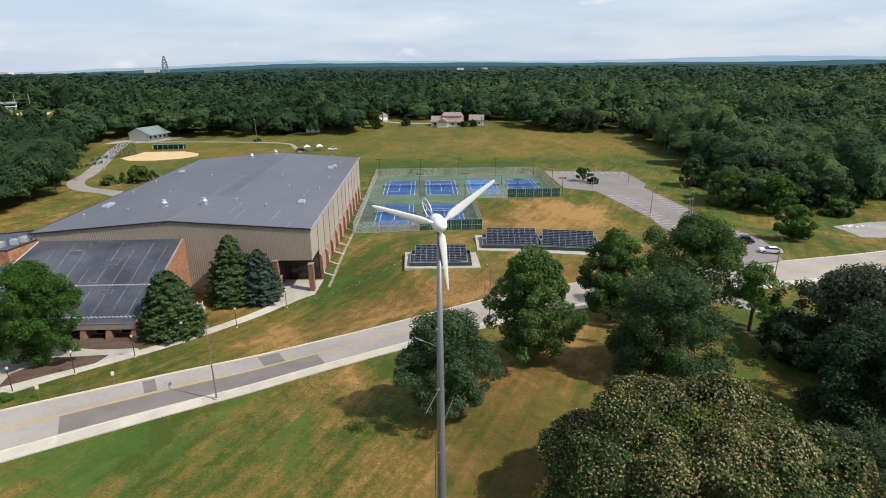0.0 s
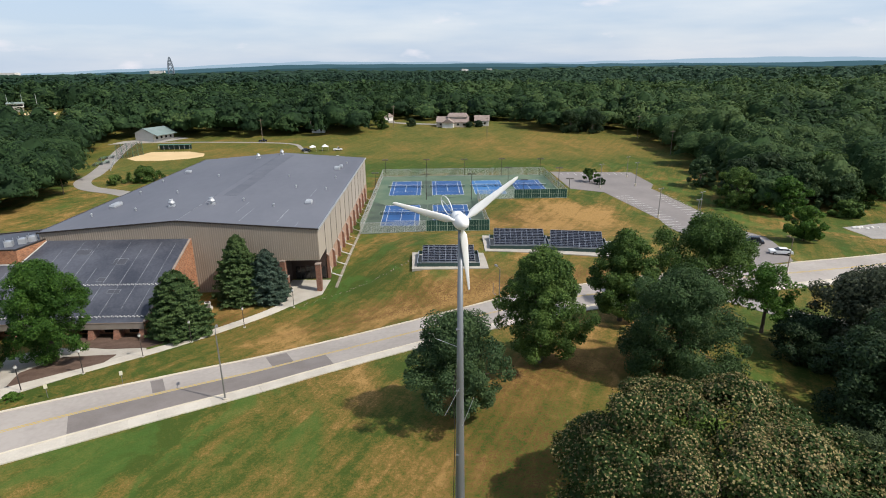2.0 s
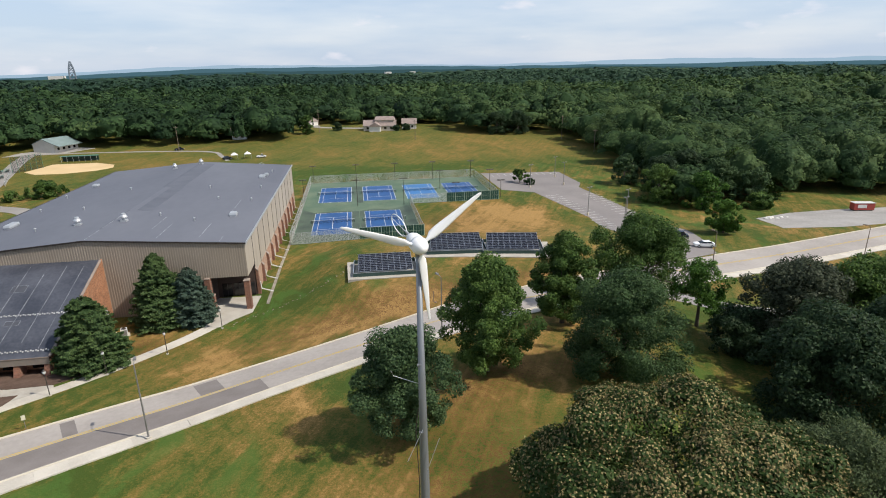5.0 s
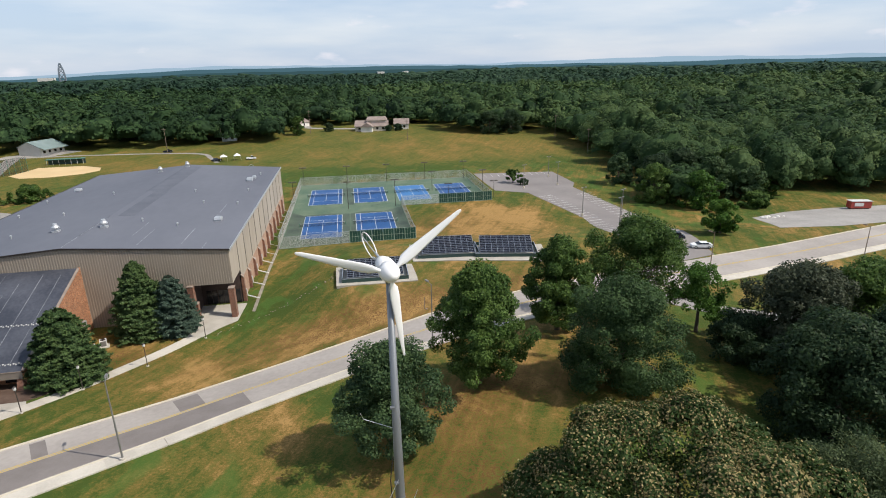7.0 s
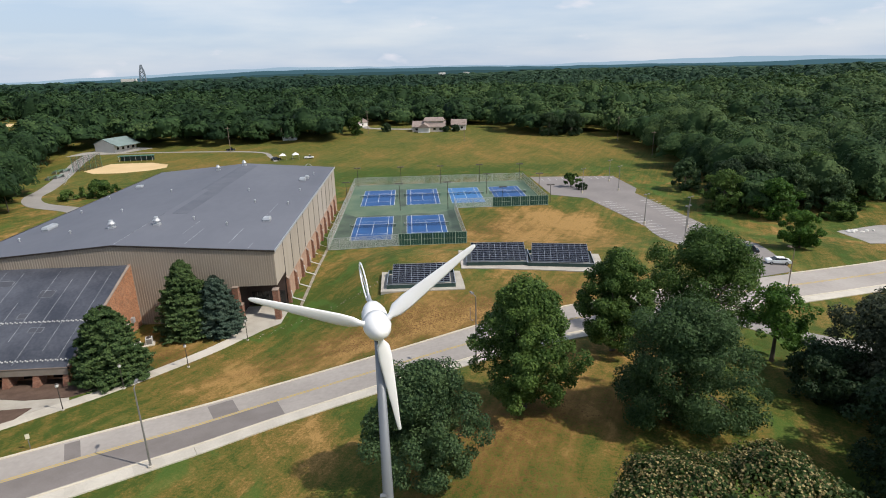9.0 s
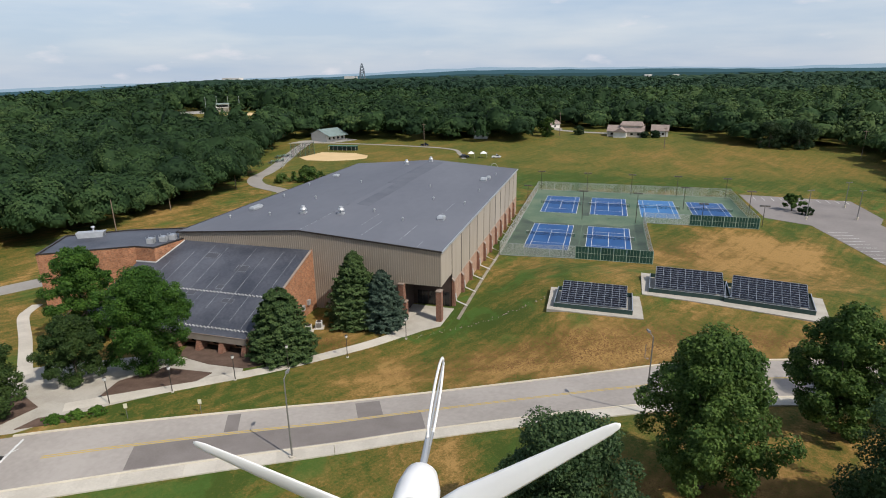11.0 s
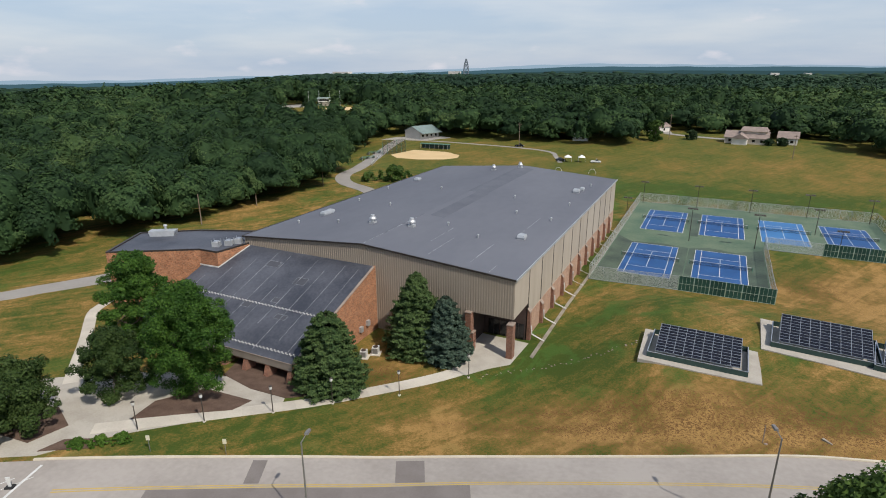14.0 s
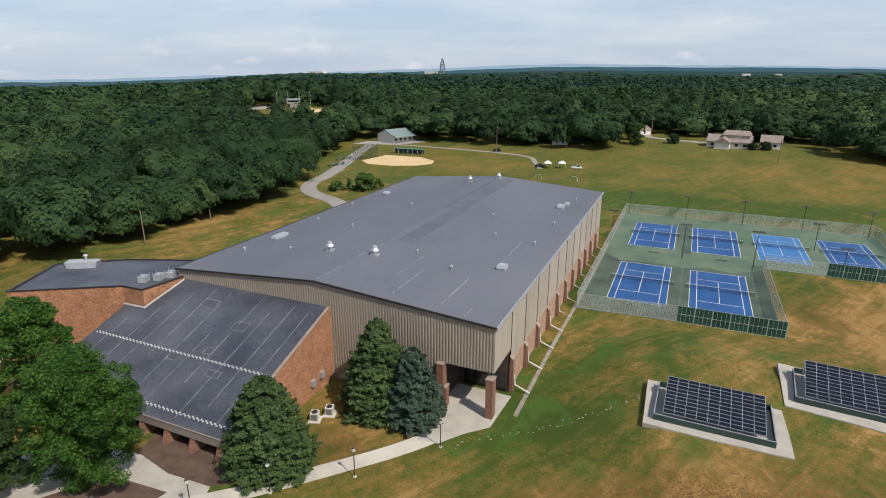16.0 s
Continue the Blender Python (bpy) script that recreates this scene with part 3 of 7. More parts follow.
for name, fn in (("dry_shade", dryness_shade), ("earth", bare), ("calm", evenness)):
    attr = ground_mesh.attributes.new(name, "FLOAT", "POINT")
    attr.data.foreach_set("value", fn(GX, GY).ravel().astype(np.float32))
ground = tagged(new("ground", ground_mesh), "mown turf with green and parched straw-coloured patches", "ground", kind="structure")


def smooth_line(points, step=1.5):
    """A smooth curve through plan points, in even steps."""
    p = [Vector((*q, 0)) for q in points]
    p = [2 * p[0] - p[1], *p, 2 * p[-1] - p[-2]]
    dense = []
    for i in range(1, len(p) - 2):
        for s in range(24):
            t = s / 24
            a, b, c, d = p[i - 1 : i + 3]
            dense.append(0.5 * (2 * b + (c - a) * t + (2 * a - 5 * b + 4 * c - d) * t * t + (3 * b - a - 3 * c + d) * t**3))
    dense.append(p[-2])
    out, left = [dense[0]], step
    for a, b in zip(dense, dense[1:]):
        seg = (b - a).length
        while seg >= left and seg > 0:
            a = a + (b - a) * (left / seg)
            seg, left = (b - a).length, step
            out.append(a)
        left -= seg
    return out


def ribbon(line, o0, o1, top, depth=0.3, first=0, last=None):
    """A paved strip along a line, between two offsets to its left, draped over the land."""
    line = line[first:last]
    s = Solid()
    cols = max(2, int(abs(o1 - o0) / 2.2) + 2)
    rows = []
    for i, p in enumerate(line):
        d = (line[min(i + 1, len(line) - 1)] - line[max(i - 1, 0)]).normalized()
        side = Vector((-d.y, d.x, 0))
        rows.append([p + side * (o0 + (o1 - o0) * c / (cols - 1)) for c in range(cols)])
    v = [(q.x, q.y, hz(q.x, q.y) + top) for r in rows for q in r]
    n = len(rows)
    f = [(i * cols + c, (i + 1) * cols + c, (i + 1) * cols + c + 1, i * cols + c + 1) for i in range(n - 1) for c in range(cols - 1)]
    s.add(v, f)
    rim = [i * cols for i in range(n)], [i * cols + cols - 1 for i in range(n)], list(range(cols)), [(n - 1) * cols + c for c in range(cols)]
    for k, edge in enumerate(rim):
        pts = [s.v[i] for i in edge]
        low = [(x, y, z - depth) for x, y, z in pts]
        m = len(pts)
        s.add([*pts, *low], [(i, i + 1, m + i + 1, m + i) for i in range(m - 1)])
    return s


def patch(poly, top, depth=0.3, cell=2.0):
    """A paved area with a given outline, draped over the land."""
    bm = bmesh.new()
    face = bm.faces.new([bm.verts.new((x, y, 0)) for x, y in poly])
    xs, ys = [p[0] for p in poly], [p[1] for p in poly]
    for a, lo, hi in ((0, min(xs), max(xs)), (1, min(ys), max(ys))):
        k = lo + cell
        while k < hi:
            co, no = ((k, 0, 0), (1, 0, 0)) if a == 0 else ((0, k, 0), (0, 1, 0))
            bmesh.ops.bisect_plane(bm, geom=[*bm.verts, *bm.edges, *bm.faces], plane_co=co, plane_no=no)
            k += cell
    bmesh.ops.recalc_face_normals(bm, faces=bm.faces)
    if bm.faces[:][0].normal.z < 0:
        bmesh.ops.reverse_faces(bm, faces=bm.faces)
    bm.verts.index_update()
    s = Solid()
    s.v = [(v.co.x, v.co.y, hz(v.co.x, v.co.y) + top) for v in bm.verts]
    s.f = [tuple(v.index for v in f.verts) for f in bm.faces]
    edges = [(e.verts[0].index, e.verts[1].index) for e in bm.edges if len(e.link_faces) == 1]
    bm.free()
    for a, b in edges:
        (x0, y0, z0), (x1, y1, z1) = s.v[a], s.v[b]
        s.add([(x0, y0, z0), (x1, y1, z1), (x1, y1, z1 - depth), (x0, y0, z0 - depth)], [(0, 1, 2, 3)])
    return s


# ---- road, pavements, parking lot ----
ROAD = smooth_line([(-190, -30), (-120, 12), (-85, 33.5), (-60, 49.1), (-38.5, 61.3), (-26.6, 68.0), (-14.6, 74.3), (4, 81.6), (30, 90.6), (50, 96.8), (80, 104.6), (100, 109.2), (130, 116.4), (190, 132), (290, 160)], 1.5)
HALF = 4.75
road = single("road", ribbon(ROAD, -HALF, HALF, 0.06), ASPHALT, "worn grey asphalt road with two lanes", "road", kind="structure")


def nearest(line, x):
    return min(range(len(line)), key=lambda i: abs(line[i].x - x))


i_lot = nearest(ROAD, 58), nearest(ROAD, 75)
single("kerb", ribbon(ROAD, HALF, HALF + 0.28, 0.2, 0.5, nearest(ROAD, -55), i_lot[0]), KERB, "pale concrete kerb along the road", "kerb", kind="structure")
single("kerb", ribbon(ROAD, HALF, HALF + 0.28, 0.2, 0.5, i_lot[1]), KERB, "pale concrete kerb along the road", "kerb", kind="structure")
single("kerb", ribbon(ROAD, -HALF - 0.25, -HALF, 0.2, 0.5), KERB, "pale concrete kerb along the road", "kerb", kind="structure")
for off in (-0.16, 0.16):
    single("centre_line", ribbon(ROAD, off - 0.06, off + 0.06, 0.075, 0.02, nearest(ROAD, -52)), YELLOW, "faded yellow centre line on the asphalt", "road marking", kind="structure")
for x0, x1, o0, o1 in ((-43, -15.5, -4.4, -0.3), (-22.5, -20.0, 0.3, 4.2), (-35.5, -34, 0.4, 4.3)):
    single("asphalt_patch", ribbon(ROAD, o0, o1, 0.07, 0.02, nearest(ROAD, x0), nearest(ROAD, x1) + 1), PATCH, "darker asphalt repair patch in the road", "road patch", kind="structure")

pavement_south = tagged(new("pavement_south"), "pale concrete pavement along the road", "pavement", kind="structure")
slabs = list(range(nearest(ROAD, -90), nearest(ROAD, 130), 2))
for i in slabs:
    part("slab", ribbon(ROAD[i : i + 3], -HALF - 2.15, -HALF - 0.25, 0.15, 0.35), CONCRETE, pavement_south)

WALK = smooth_line([(-26.6, 98.5), (-30.5, 93), (-35.3, 87), (-41, 79.6), (-47.5, 72.6), (-54, 66), (-60, 60.5)], 1.6)
walkway = tagged(new("walkway"), "pale concrete footpath to the porch", "footpath", kind="structure")
for i in range(0, len(WALK) - 2):
    part("slab", ribbon(WALK[i : i + 2], -1.15, 1.15, 0.07, 0.3), CONCRETE, walkway)
single("porch_paving", patch([(-21.7, 101.9), (-21.3, 109.6), (-29.6, 109.8), (-30.0, 103.9), (-28.9, 96.0), (-26.4, 96.4), (-24.2, 99.4)], 0.09), SLAB, "pale concrete paving before the porch", "paving", kind="structure")
single("plaza_paving", patch([(-58.5, 56.5), (-54, 63.5), (-47.6, 71.2), (-43.5, 77.0), (-45.4, 80.5), (-51, 80.5), (-60, 79), (-70, 72), (-76, 66), (-72, 56), (-66, 52)], 0.045), SLAB, "pale concrete paving of the forecourt", "paving", kind="structure")
for k, poly in enumerate(([(-56.2, 65.8), (-47.8, 73.2), (-47.6, 76.2), (-55, 75.6), (-57.5, 70)], [(-44.6, 78.9), (-42.3, 81.0), (-39.4, 84.7), (-41.0, 88.0), (-45.8, 88.0), (-45.9, 85.2), (-58.6, 85.2), (-56.3, 79.9), (-50.2, 78.6)], [(-68.5, 56.6), (-61.5, 57.4), (-61, 61.5), (-66, 63.4), (-70, 60.4)], [(-59.0, 57.0), (-54.6, 60.0), (-55.6, 61.4), (-58.6, 59.6)])):
    single("planting_bed", patch(poly, 0.13, 0.2), MULCH, "brown mulched planting bed in the forecourt", "planting bed", kind="structure")
LAWN_WALK = smooth_line([(-71, 67.8), (-74.5, 70.5), (-84, 78), (-94.2, 85.6), (-97, 89), (-99, 93)], 1.6)
single("lawn_path", ribbon(LAWN_WALK, -0.9, 0.9, 0.06), CONCRETE, "narrow pale concrete path across the lawn", "footpath", kind="structure")
DRIVE_W = smooth_line([(-190, 30), (-142, 62), (-120, 79), (-115.5, 90), (-109.5, 101), (-101, 114), (-94, 130), (-92, 160), (-97, 184), (-109, 199), (-127, 209), (-137, 222), (-141, 238), (-150, 265), (-160, 295), (-166, 320)], 2.0)
single("west_drive", ribbon(DRIVE_W, -3.0, 3.0, 0.06), DRIVE, "pale worn asphalt drive round the hall", "drive", kind="structure")
single("park_road", ribbon(smooth_line([(-170, 318), (-140, 321), (-96, 318), (-75, 312), (-68, 300), (-62, 286)], 2), -1.1, 1.1, 0.08), DRIVE, "narrow worn track beside the meadow", "track", kind="structure")
LOT_EDGE = [(49.5, 231), (82, 227), (82, 203), (78.6, 196), (81.6, 155), (81.0, 130), (78.2, 118), (75.5, 109.4), (58.5, 103.8), (62.6, 128), (65.4, 155), (60.2, 191), (50, 197.6)]
single("parking_lot", patch(LOT_EDGE, 0.05, 0.3, 3.0), LOT, "worn pinkish-grey asphalt parking lot", "parking lot", kind="structure")
stripes = tagged(new("bay_lines"), "faded white lines of the parking bays", "road marking", kind="structure")
for row, (xa, xb) in enumerate(((75.6, 80.9), (65.0, 70.0))):
    for k in range(20):
        y = 132 + k * 2.75
        shift = 0 if row == 0 else (y - 155) * (-0.1 if y > 155 else 0.08)
        part("bay_line", patch([(xa + shift, y), (xb + shift, y + 0.9), (xb + shift, y + 1.02), (xa + shift, y + 0.12)], 0.065, 0.02, 4), WHITE_LINE, stripes)
for k in range(11):
    x = 53 + k * 2.7
    part("bay_line", patch([(x, 222.5), (x + 0.12, 222.5), (x + 0.12, 227.2), (x, 227.2)], 0.065, 0.02, 4), WHITE_LINE, stripes)
GRAVEL_LOT = [(105, 126), (120, 123.5), (140, 124.5), (170, 131), (180, 146), (158, 147), (140, 148), (124, 147), (110, 142.5)]
single("gravel_lot", patch(GRAVEL_LOT, 0.05, 0.2, 4), GRAVEL, "pale gravel yard beside the road", "gravel yard", kind="structure")
LOW_ROAD = smooth_line([(48, 92.4), (51.5, 87.5), (56, 80.5), (62, 75.5), (72, 71.5), (90, 68)], 1.5)
single("side_drive", ribbon(LOW_ROAD, -2.6, 2.6, 0.05), DRIVE, "pale side drive between the trees", "drive", kind="structure")
for k in range(6):
    x, y = -57.6 - k * 1.5, 48.2 - k * 0.95
    single("hatch_line", patch([(x, y), (x + 0.09, y), (x + 2.53, y + 6.3), (x + 2.44, y + 6.3)], 0.072, 0.02, 3), WHITE_LINE, "white diagonal hatch line on the asphalt", "road marking", "hatch lines", "structure")
single("stop_line", patch([(-53.8, 48.9), (-53.5, 48.9), (-56.1, 55.9), (-56.4, 55.9)], 0.075, 0.02, 3), WHITE_LINE, "white bar across the road end", "road marking", kind="structure")
single("infield", patch([(-147.5, 277), (-143, 293.5), (-124, 294), (-114, 288), (-112, 281), (-117, 275), (-128, 270.5), (-140, 270.5)], 0.05, 0.2, 4), INFIELD, "orange sand infield of a ball field", "infield", kind="structure")
single("entrance_road", ribbon(smooth_line([(-60, 455), (-30, 410), (-24, 392), (2, 381), (20, 382)], 3), -2.5, 2.5, 0.1), DRIVE, "pale drive up to the house", "drive", kind="structure")


# ---- sports hall ----
X0, X1, Y0, Y1, EAVE, RIDGE, XR = -74.6, -22.1, 104.1, 188.8, 13.35, 15.35, -48.6
PORCH_X, PORCH_Y, PORCH_Z = -29.3, 110.6, 6.95


def roof_z(x):
    return RIDGE + (EAVE - RIDGE) * ((x - XR) / (X1 - XR) if x > XR else (XR - x) / (XR - X0))


hall = thing("sports_hall", "large tan ribbed metal sports hall with a low grey roof", "building", (0, 0, 0))
w = Solid()
outer = [(X0, 0, -1), (PORCH_X, 0, -1), (PORCH_X, 0, PORCH_Z), (X1, 0, PORCH_Z), (X1, 0, EAVE - 0.2), (XR, 0, RIDGE - 0.2), (X0, 0, EAVE - 0.2)]
w.prism([(x, Y0 + 0.4, z) for x, _, z in outer], [(x, Y0, z) for x, _, z in outer])
part("south_wall", w, SIDING, hall, "tan ribbed metal gable wall")
ribs = Solid()
x = X0 + 0.2
while x < X1 - 0.1:
    ribs.box(x, Y0 - 0.07, PORCH_Z if x > PORCH_X else 0, x + 0.16, Y0, roof_z(x) - 0.45)
    x += 0.42
part("siding_ribs", ribs, RIB, hall, "close vertical ribs of the siding", kind="stuff")
part("north_wall", Solid().prism([(x, Y1, z) for x, z in ((X0, -1), (X1, -1), (X1, EAVE - 0.2), (XR, RIDGE - 0.2), (X0, EAVE - 0.2))], [(x, Y1 - 0.4, z) for x, z in ((X0, -1), (X1, -1), (X1, EAVE - 0.2), (XR, RIDGE - 0.2), (X0, EAVE - 0.2))]), SIDING, hall)
part("west_wall", Solid().box(X0, Y0 + 0.4, -1, X0 + 0.4, Y1 - 0.4, EAVE - 0.2), SIDING, hall)
east = Solid().box(X1 - 0.4, Y0 + 0.4, PORCH_Z, X1 - 0.1, Y1 - 0.4, EAVE - 0.2)
east.box(X1 - 0.4, PORCH_Y, -1, X1 - 0.1, Y1 - 0.4, PORCH_Z)
part("east_wall", east, TRIM, hall, "dark joints between the wall panels")
BAY = (Y1 - Y0) / 12
BASE_Z = 4.9
for i in range(12):
    a, b = Y0 + i * BAY + (0.02 if i == 0 else 0.09), Y0 + (i + 1) * BAY - 0.09
    part("wall_panel", Solid().box(X1 - 0.1, a, PORCH_Z if i == 0 else BASE_Z, X1 + 0.02, b, EAVE - 0.25), PANEL, hall, "beige metal wall panel")
    if i:
        part("brick_plinth", Solid().box(X1 - 0.1, a - 0.09, -1.5, X1 + 0.06, b + 0.09, BASE_Z), BRICK_PALE, hall, "pale pinkish brick plinth")
for i in range(1, 12):
    y = Y0 + i * BAY
    part("panel_joint", Solid().box(X1 - 0.08, y - 0.11, BASE_Z, X1 + 0.07, y + 0.11, EAVE - 0.25), TRIM, hall, "dark bronze joint strip")
for s, xe in ((1, X1), (-1, X0)):
    xo = xe + 0.25 * s
    part("roof_slope", Solid().prism([(XR, Y0 - 0.25, RIDGE - 0.2), (xo, Y0 - 0.25, EAVE - 0.22), (xo, Y1 + 0.25, EAVE - 0.22), (XR, Y1 + 0.25, RIDGE - 0.2)][:: s], [(XR, Y0 - 0.25, RIDGE), (xo, Y0 - 0.25, EAVE), (xo, Y1 + 0.25, EAVE), (XR, Y1 + 0.25, RIDGE)][:: s]), MEMBRANE, hall, "grey membrane roof slope")
    part("eave_trim", Solid().box(xo - 0.04 if s > 0 else xo - 0.12, Y0 - 0.3, EAVE - 0.3, xo + 0.12 if s > 0 else xo + 0.04, Y1 + 0.3, EAVE + 0.07), GALV if s > 0 else TRIM, hall, "metal eave trim")
    t = Solid().prism([(XR, Y0 - 0.32, RIDGE - 0.2), (xo, Y0 - 0.32, EAVE - 0.22), (xo, Y0 - 0.2, EAVE - 0.22), (XR, Y0 - 0.2, RIDGE - 0.2)][:: s], [(XR, Y0 - 0.32, RIDGE + 0.06), (xo, Y0 - 0.32, EAVE + 0.06), (xo, Y0 - 0.2, EAVE + 0.06), (XR, Y0 - 0.2, RIDGE + 0.06)][:: s])
    part("gable_trim", t, TRIM, hall, "dark bronze gable trim")
for k, (xs, ya, yb) in enumerate(((XR, 104.5, 124), (-37.5, 106, 116), (-30.5, 107, 117), (-28.5, 126, 138), (-40, 112, 121), (-26.5, 104.6, 108))):
    z0, z1 = roof_z(xs), roof_z(xs + 0.18)
    part("roof_seam", Solid().prism([(xs, ya, z0 - 0.02), (xs + 0.14, ya, z1 - 0.02), (xs + 0.14, yb, z1 - 0.02), (xs, yb, z0 - 0.02)], [(xs, ya, z0 + 0.025), (xs + 0.14, ya, z1 + 0.025), (xs + 0.14, yb, z1 + 0.025), (xs, yb, z0 + 0.025)]), SEAM, hall, "faint membrane seam")
for xa, xb, ya, yb in ((-49.4, -44.6, 150, 186), (-47.2, -44.2, 126, 150), (-48.75, -48.45, 104.6, 126)):
    za, zb = roof_z(xa), roof_z(xb)
    zm = RIDGE if xa < XR < xb else (za + zb) / 2
    xm = XR if xa < XR < xb else (xa + xb) / 2
    outline = [(xa, ya, za), (xm, ya, zm), (xb, ya, zb), (xb, yb, zb), (xm, yb, zm), (xa, yb, za)]
    part("roof_repair", Solid().prism([(x, y, z - 0.03) for x, y, z in outline], [(x, y, z + 0.012) for x, y, z in outline]), PATCH_HALL, hall, "darker strip of newer membrane")
# porch in the corner
part("porch_ceiling", Solid().box(PORCH_X, Y0 + 0.4, PORCH_Z - 0.15, X1 - 0.1, PORCH_Y, PORCH_Z), TRIM, hall)
part("porch_back_wall", Solid().box(PORCH_X, PORCH_Y - 0.1, -1, X1 - 0.1, PORCH_Y + 0.2, PORCH_Z - 0.15), DARK_WALL, hall)
part("porch_side_wall", Solid().box(PORCH_X - 0.3, Y0 + 0.4, -1, PORCH_X, PORCH_Y + 0.2, PORCH_Z - 0.15), DARK_WALL, hall)
for k in range(3):
    d = part("glass_door", Solid().box(PORCH_X + 0.8 + k * 2.1, PORCH_Y - 0.2, 0.7, PORCH_X + 2.7 + k * 2.1, PORCH_Y - 0.12, 3.4), DOOR_DARK, hall, "dark glazed porch door")
    part("door_frame", Solid().box(PORCH_X + 1.72 + k * 2.1, PORCH_Y - 0.26, 0.7, PORCH_X + 1.8 + k * 2.1, PORCH_Y - 0.2, 3.4), TRIM, d)


def pier(cx, cy, w, d, z0, z1, name="brick_pier"):
    s = Solid().box(cx - w / 2, cy - d / 2, z0, cx + w / 2, cy + d / 2, z1)
    p = part(name, s, BRICK_PIER, hall, "brown brick pier")
    part("pier_cap", Solid().box(cx - w / 2 - 0.06, cy - d / 2 - 0.06, z1, cx + w / 2 + 0.06, cy + d / 2 + 0.06, z1 + 0.14), CAPSTONE, p, "worn stone cap")


pier(-29.25, Y0 - 0.1, 0.95, 1.25, -1, PORCH_Z)
pier(-22.45, Y0 - 0.1, 0.95, 1.25, -1, 6.2)
pier(-28.62, Y0 - 0.1, 0.5, 1.1, -1, 3.6, "pier_step")
for i in range(1, 12):
    y = Y0 + i * BAY
    h = 6.0 if i == 1 else 4.7
    s = Solid().prism([(X1 + 0.06, y - 0.42, -1.5), (X1 + 0.72, y - 0.42, -1.5), (X1 + 0.72, y + 0.42, -1.5), (X1 + 0.06, y + 0.42, -1.5)], [(X1 + 0.06, y - 0.4, h), (X1 + 0.5, y - 0.4, h - 0.5), (X1 + 0.5, y + 0.4, h - 0.5), (X1 + 0.06, y + 0.4, h)])
    b = part("buttress", s, BRICK_PIER, hall, "sloping brown brick buttress")
    part("buttress_cap", Solid().prism([(X1 + 0.06, y - 0.46, h), (X1 + 0.57, y - 0.46, h - 0.58), (X1 + 0.57, y + 0.46, h - 0.58), (X1 + 0.06, y + 0.46, h)], [(X1 + 0.06, y - 0.46, h + 0.14), (X1 + 0.57, y - 0.46, h - 0.44), (X1 + 0.57, y + 0.46, h - 0.44), (X1 + 0.06, y + 0.46, h + 0.14)]), CAPSTONE, b, "worn stone cap")
    g = hz(X1 + 3, y) + 0.25
    part("downspout", Solid().tube([(X1 + 0.66, y + 0.1, 3.0), (X1 + 0.8, y + 0.1, g + 0.7), (X1 + 3.0, y - 0.3, g + 0.1)], [0.11, 0.11, 0.11], 8), WHITE_PAINT, hall, "white drain pipe")
single("drain_strip", patch([(-19.8, 105.5), (-19.2, 105.2), (-19.2, 190), (-19.8, 190)], 0.07, 0.3, 3), STRIP, "weathered concrete drain strip beside the hall", "drain", kind="structure")


def roof_vent(x, y, size, label="galvanised roof vent with a round hood"):
    t = thing("roof_vent", label, "roof vent", (x, y, roof_z(x) - 0.02), group="vents on the hall roof")
    part("curb", Solid().box(-0.55 * size, -0.55 * size, -0.25, 0.55 * size, 0.55 * size, 0.35 * size), GALV, t)
    part("collar", Solid().tube([(0, 0, 0.35 * size), (0, 0, 0.9 * size)], [0.36 * size, 0.36 * size], 14), GALV, t)
    part("hood", Solid().tube([(0, 0, 0.75 * size), (0, 0, 0.95 * size), (0, 0, 1.2 * size), (0, 0, 1.3 * size)], [0.66 * size, 0.68 * size, 0.5 * size, 0.42 * size], 16), GALV, t)
    part("cap", Solid().tube([(0, 0, 1.3 * size), (0, 0, 1.62 * size)], [0.42 * size, 0.36 * size], 14), GALV, t)


for x, y in ((-54.9, 117.2), (-46.5, 117.2), (-54.8, 180.5), (-48.4, 185)):
    roof_vent(x, y, 1.0)


def roof_unit(x, y, lx, ly, h):
    t = thing("roof_unit", "low white rooftop ventilation box", "roof vent", (x, y, roof_z(x)), group="low units on the hall roof")
    part("curb", Solid().box(-lx / 2 + 0.1, -ly / 2 + 0.1, -0.3, lx / 2 - 0.1, ly / 2 - 0.1, h * 0.45), GALV, t)
    part("cover", Solid().prism([(-lx / 2, -ly / 2, h * 0.45), (lx / 2, -ly / 2, h * 0.45), (lx / 2, ly / 2, h * 0.45), (-lx / 2, ly / 2, h * 0.45)], [(-lx / 2 + 0.15, -ly / 2 + 0.15, h), (lx / 2 - 0.15, -ly / 2 + 0.15, h), (lx / 2 - 0.15, ly / 2 - 0.15, h), (-lx / 2 + 0.15, ly / 2 - 0.15, h)]), GALV, t)


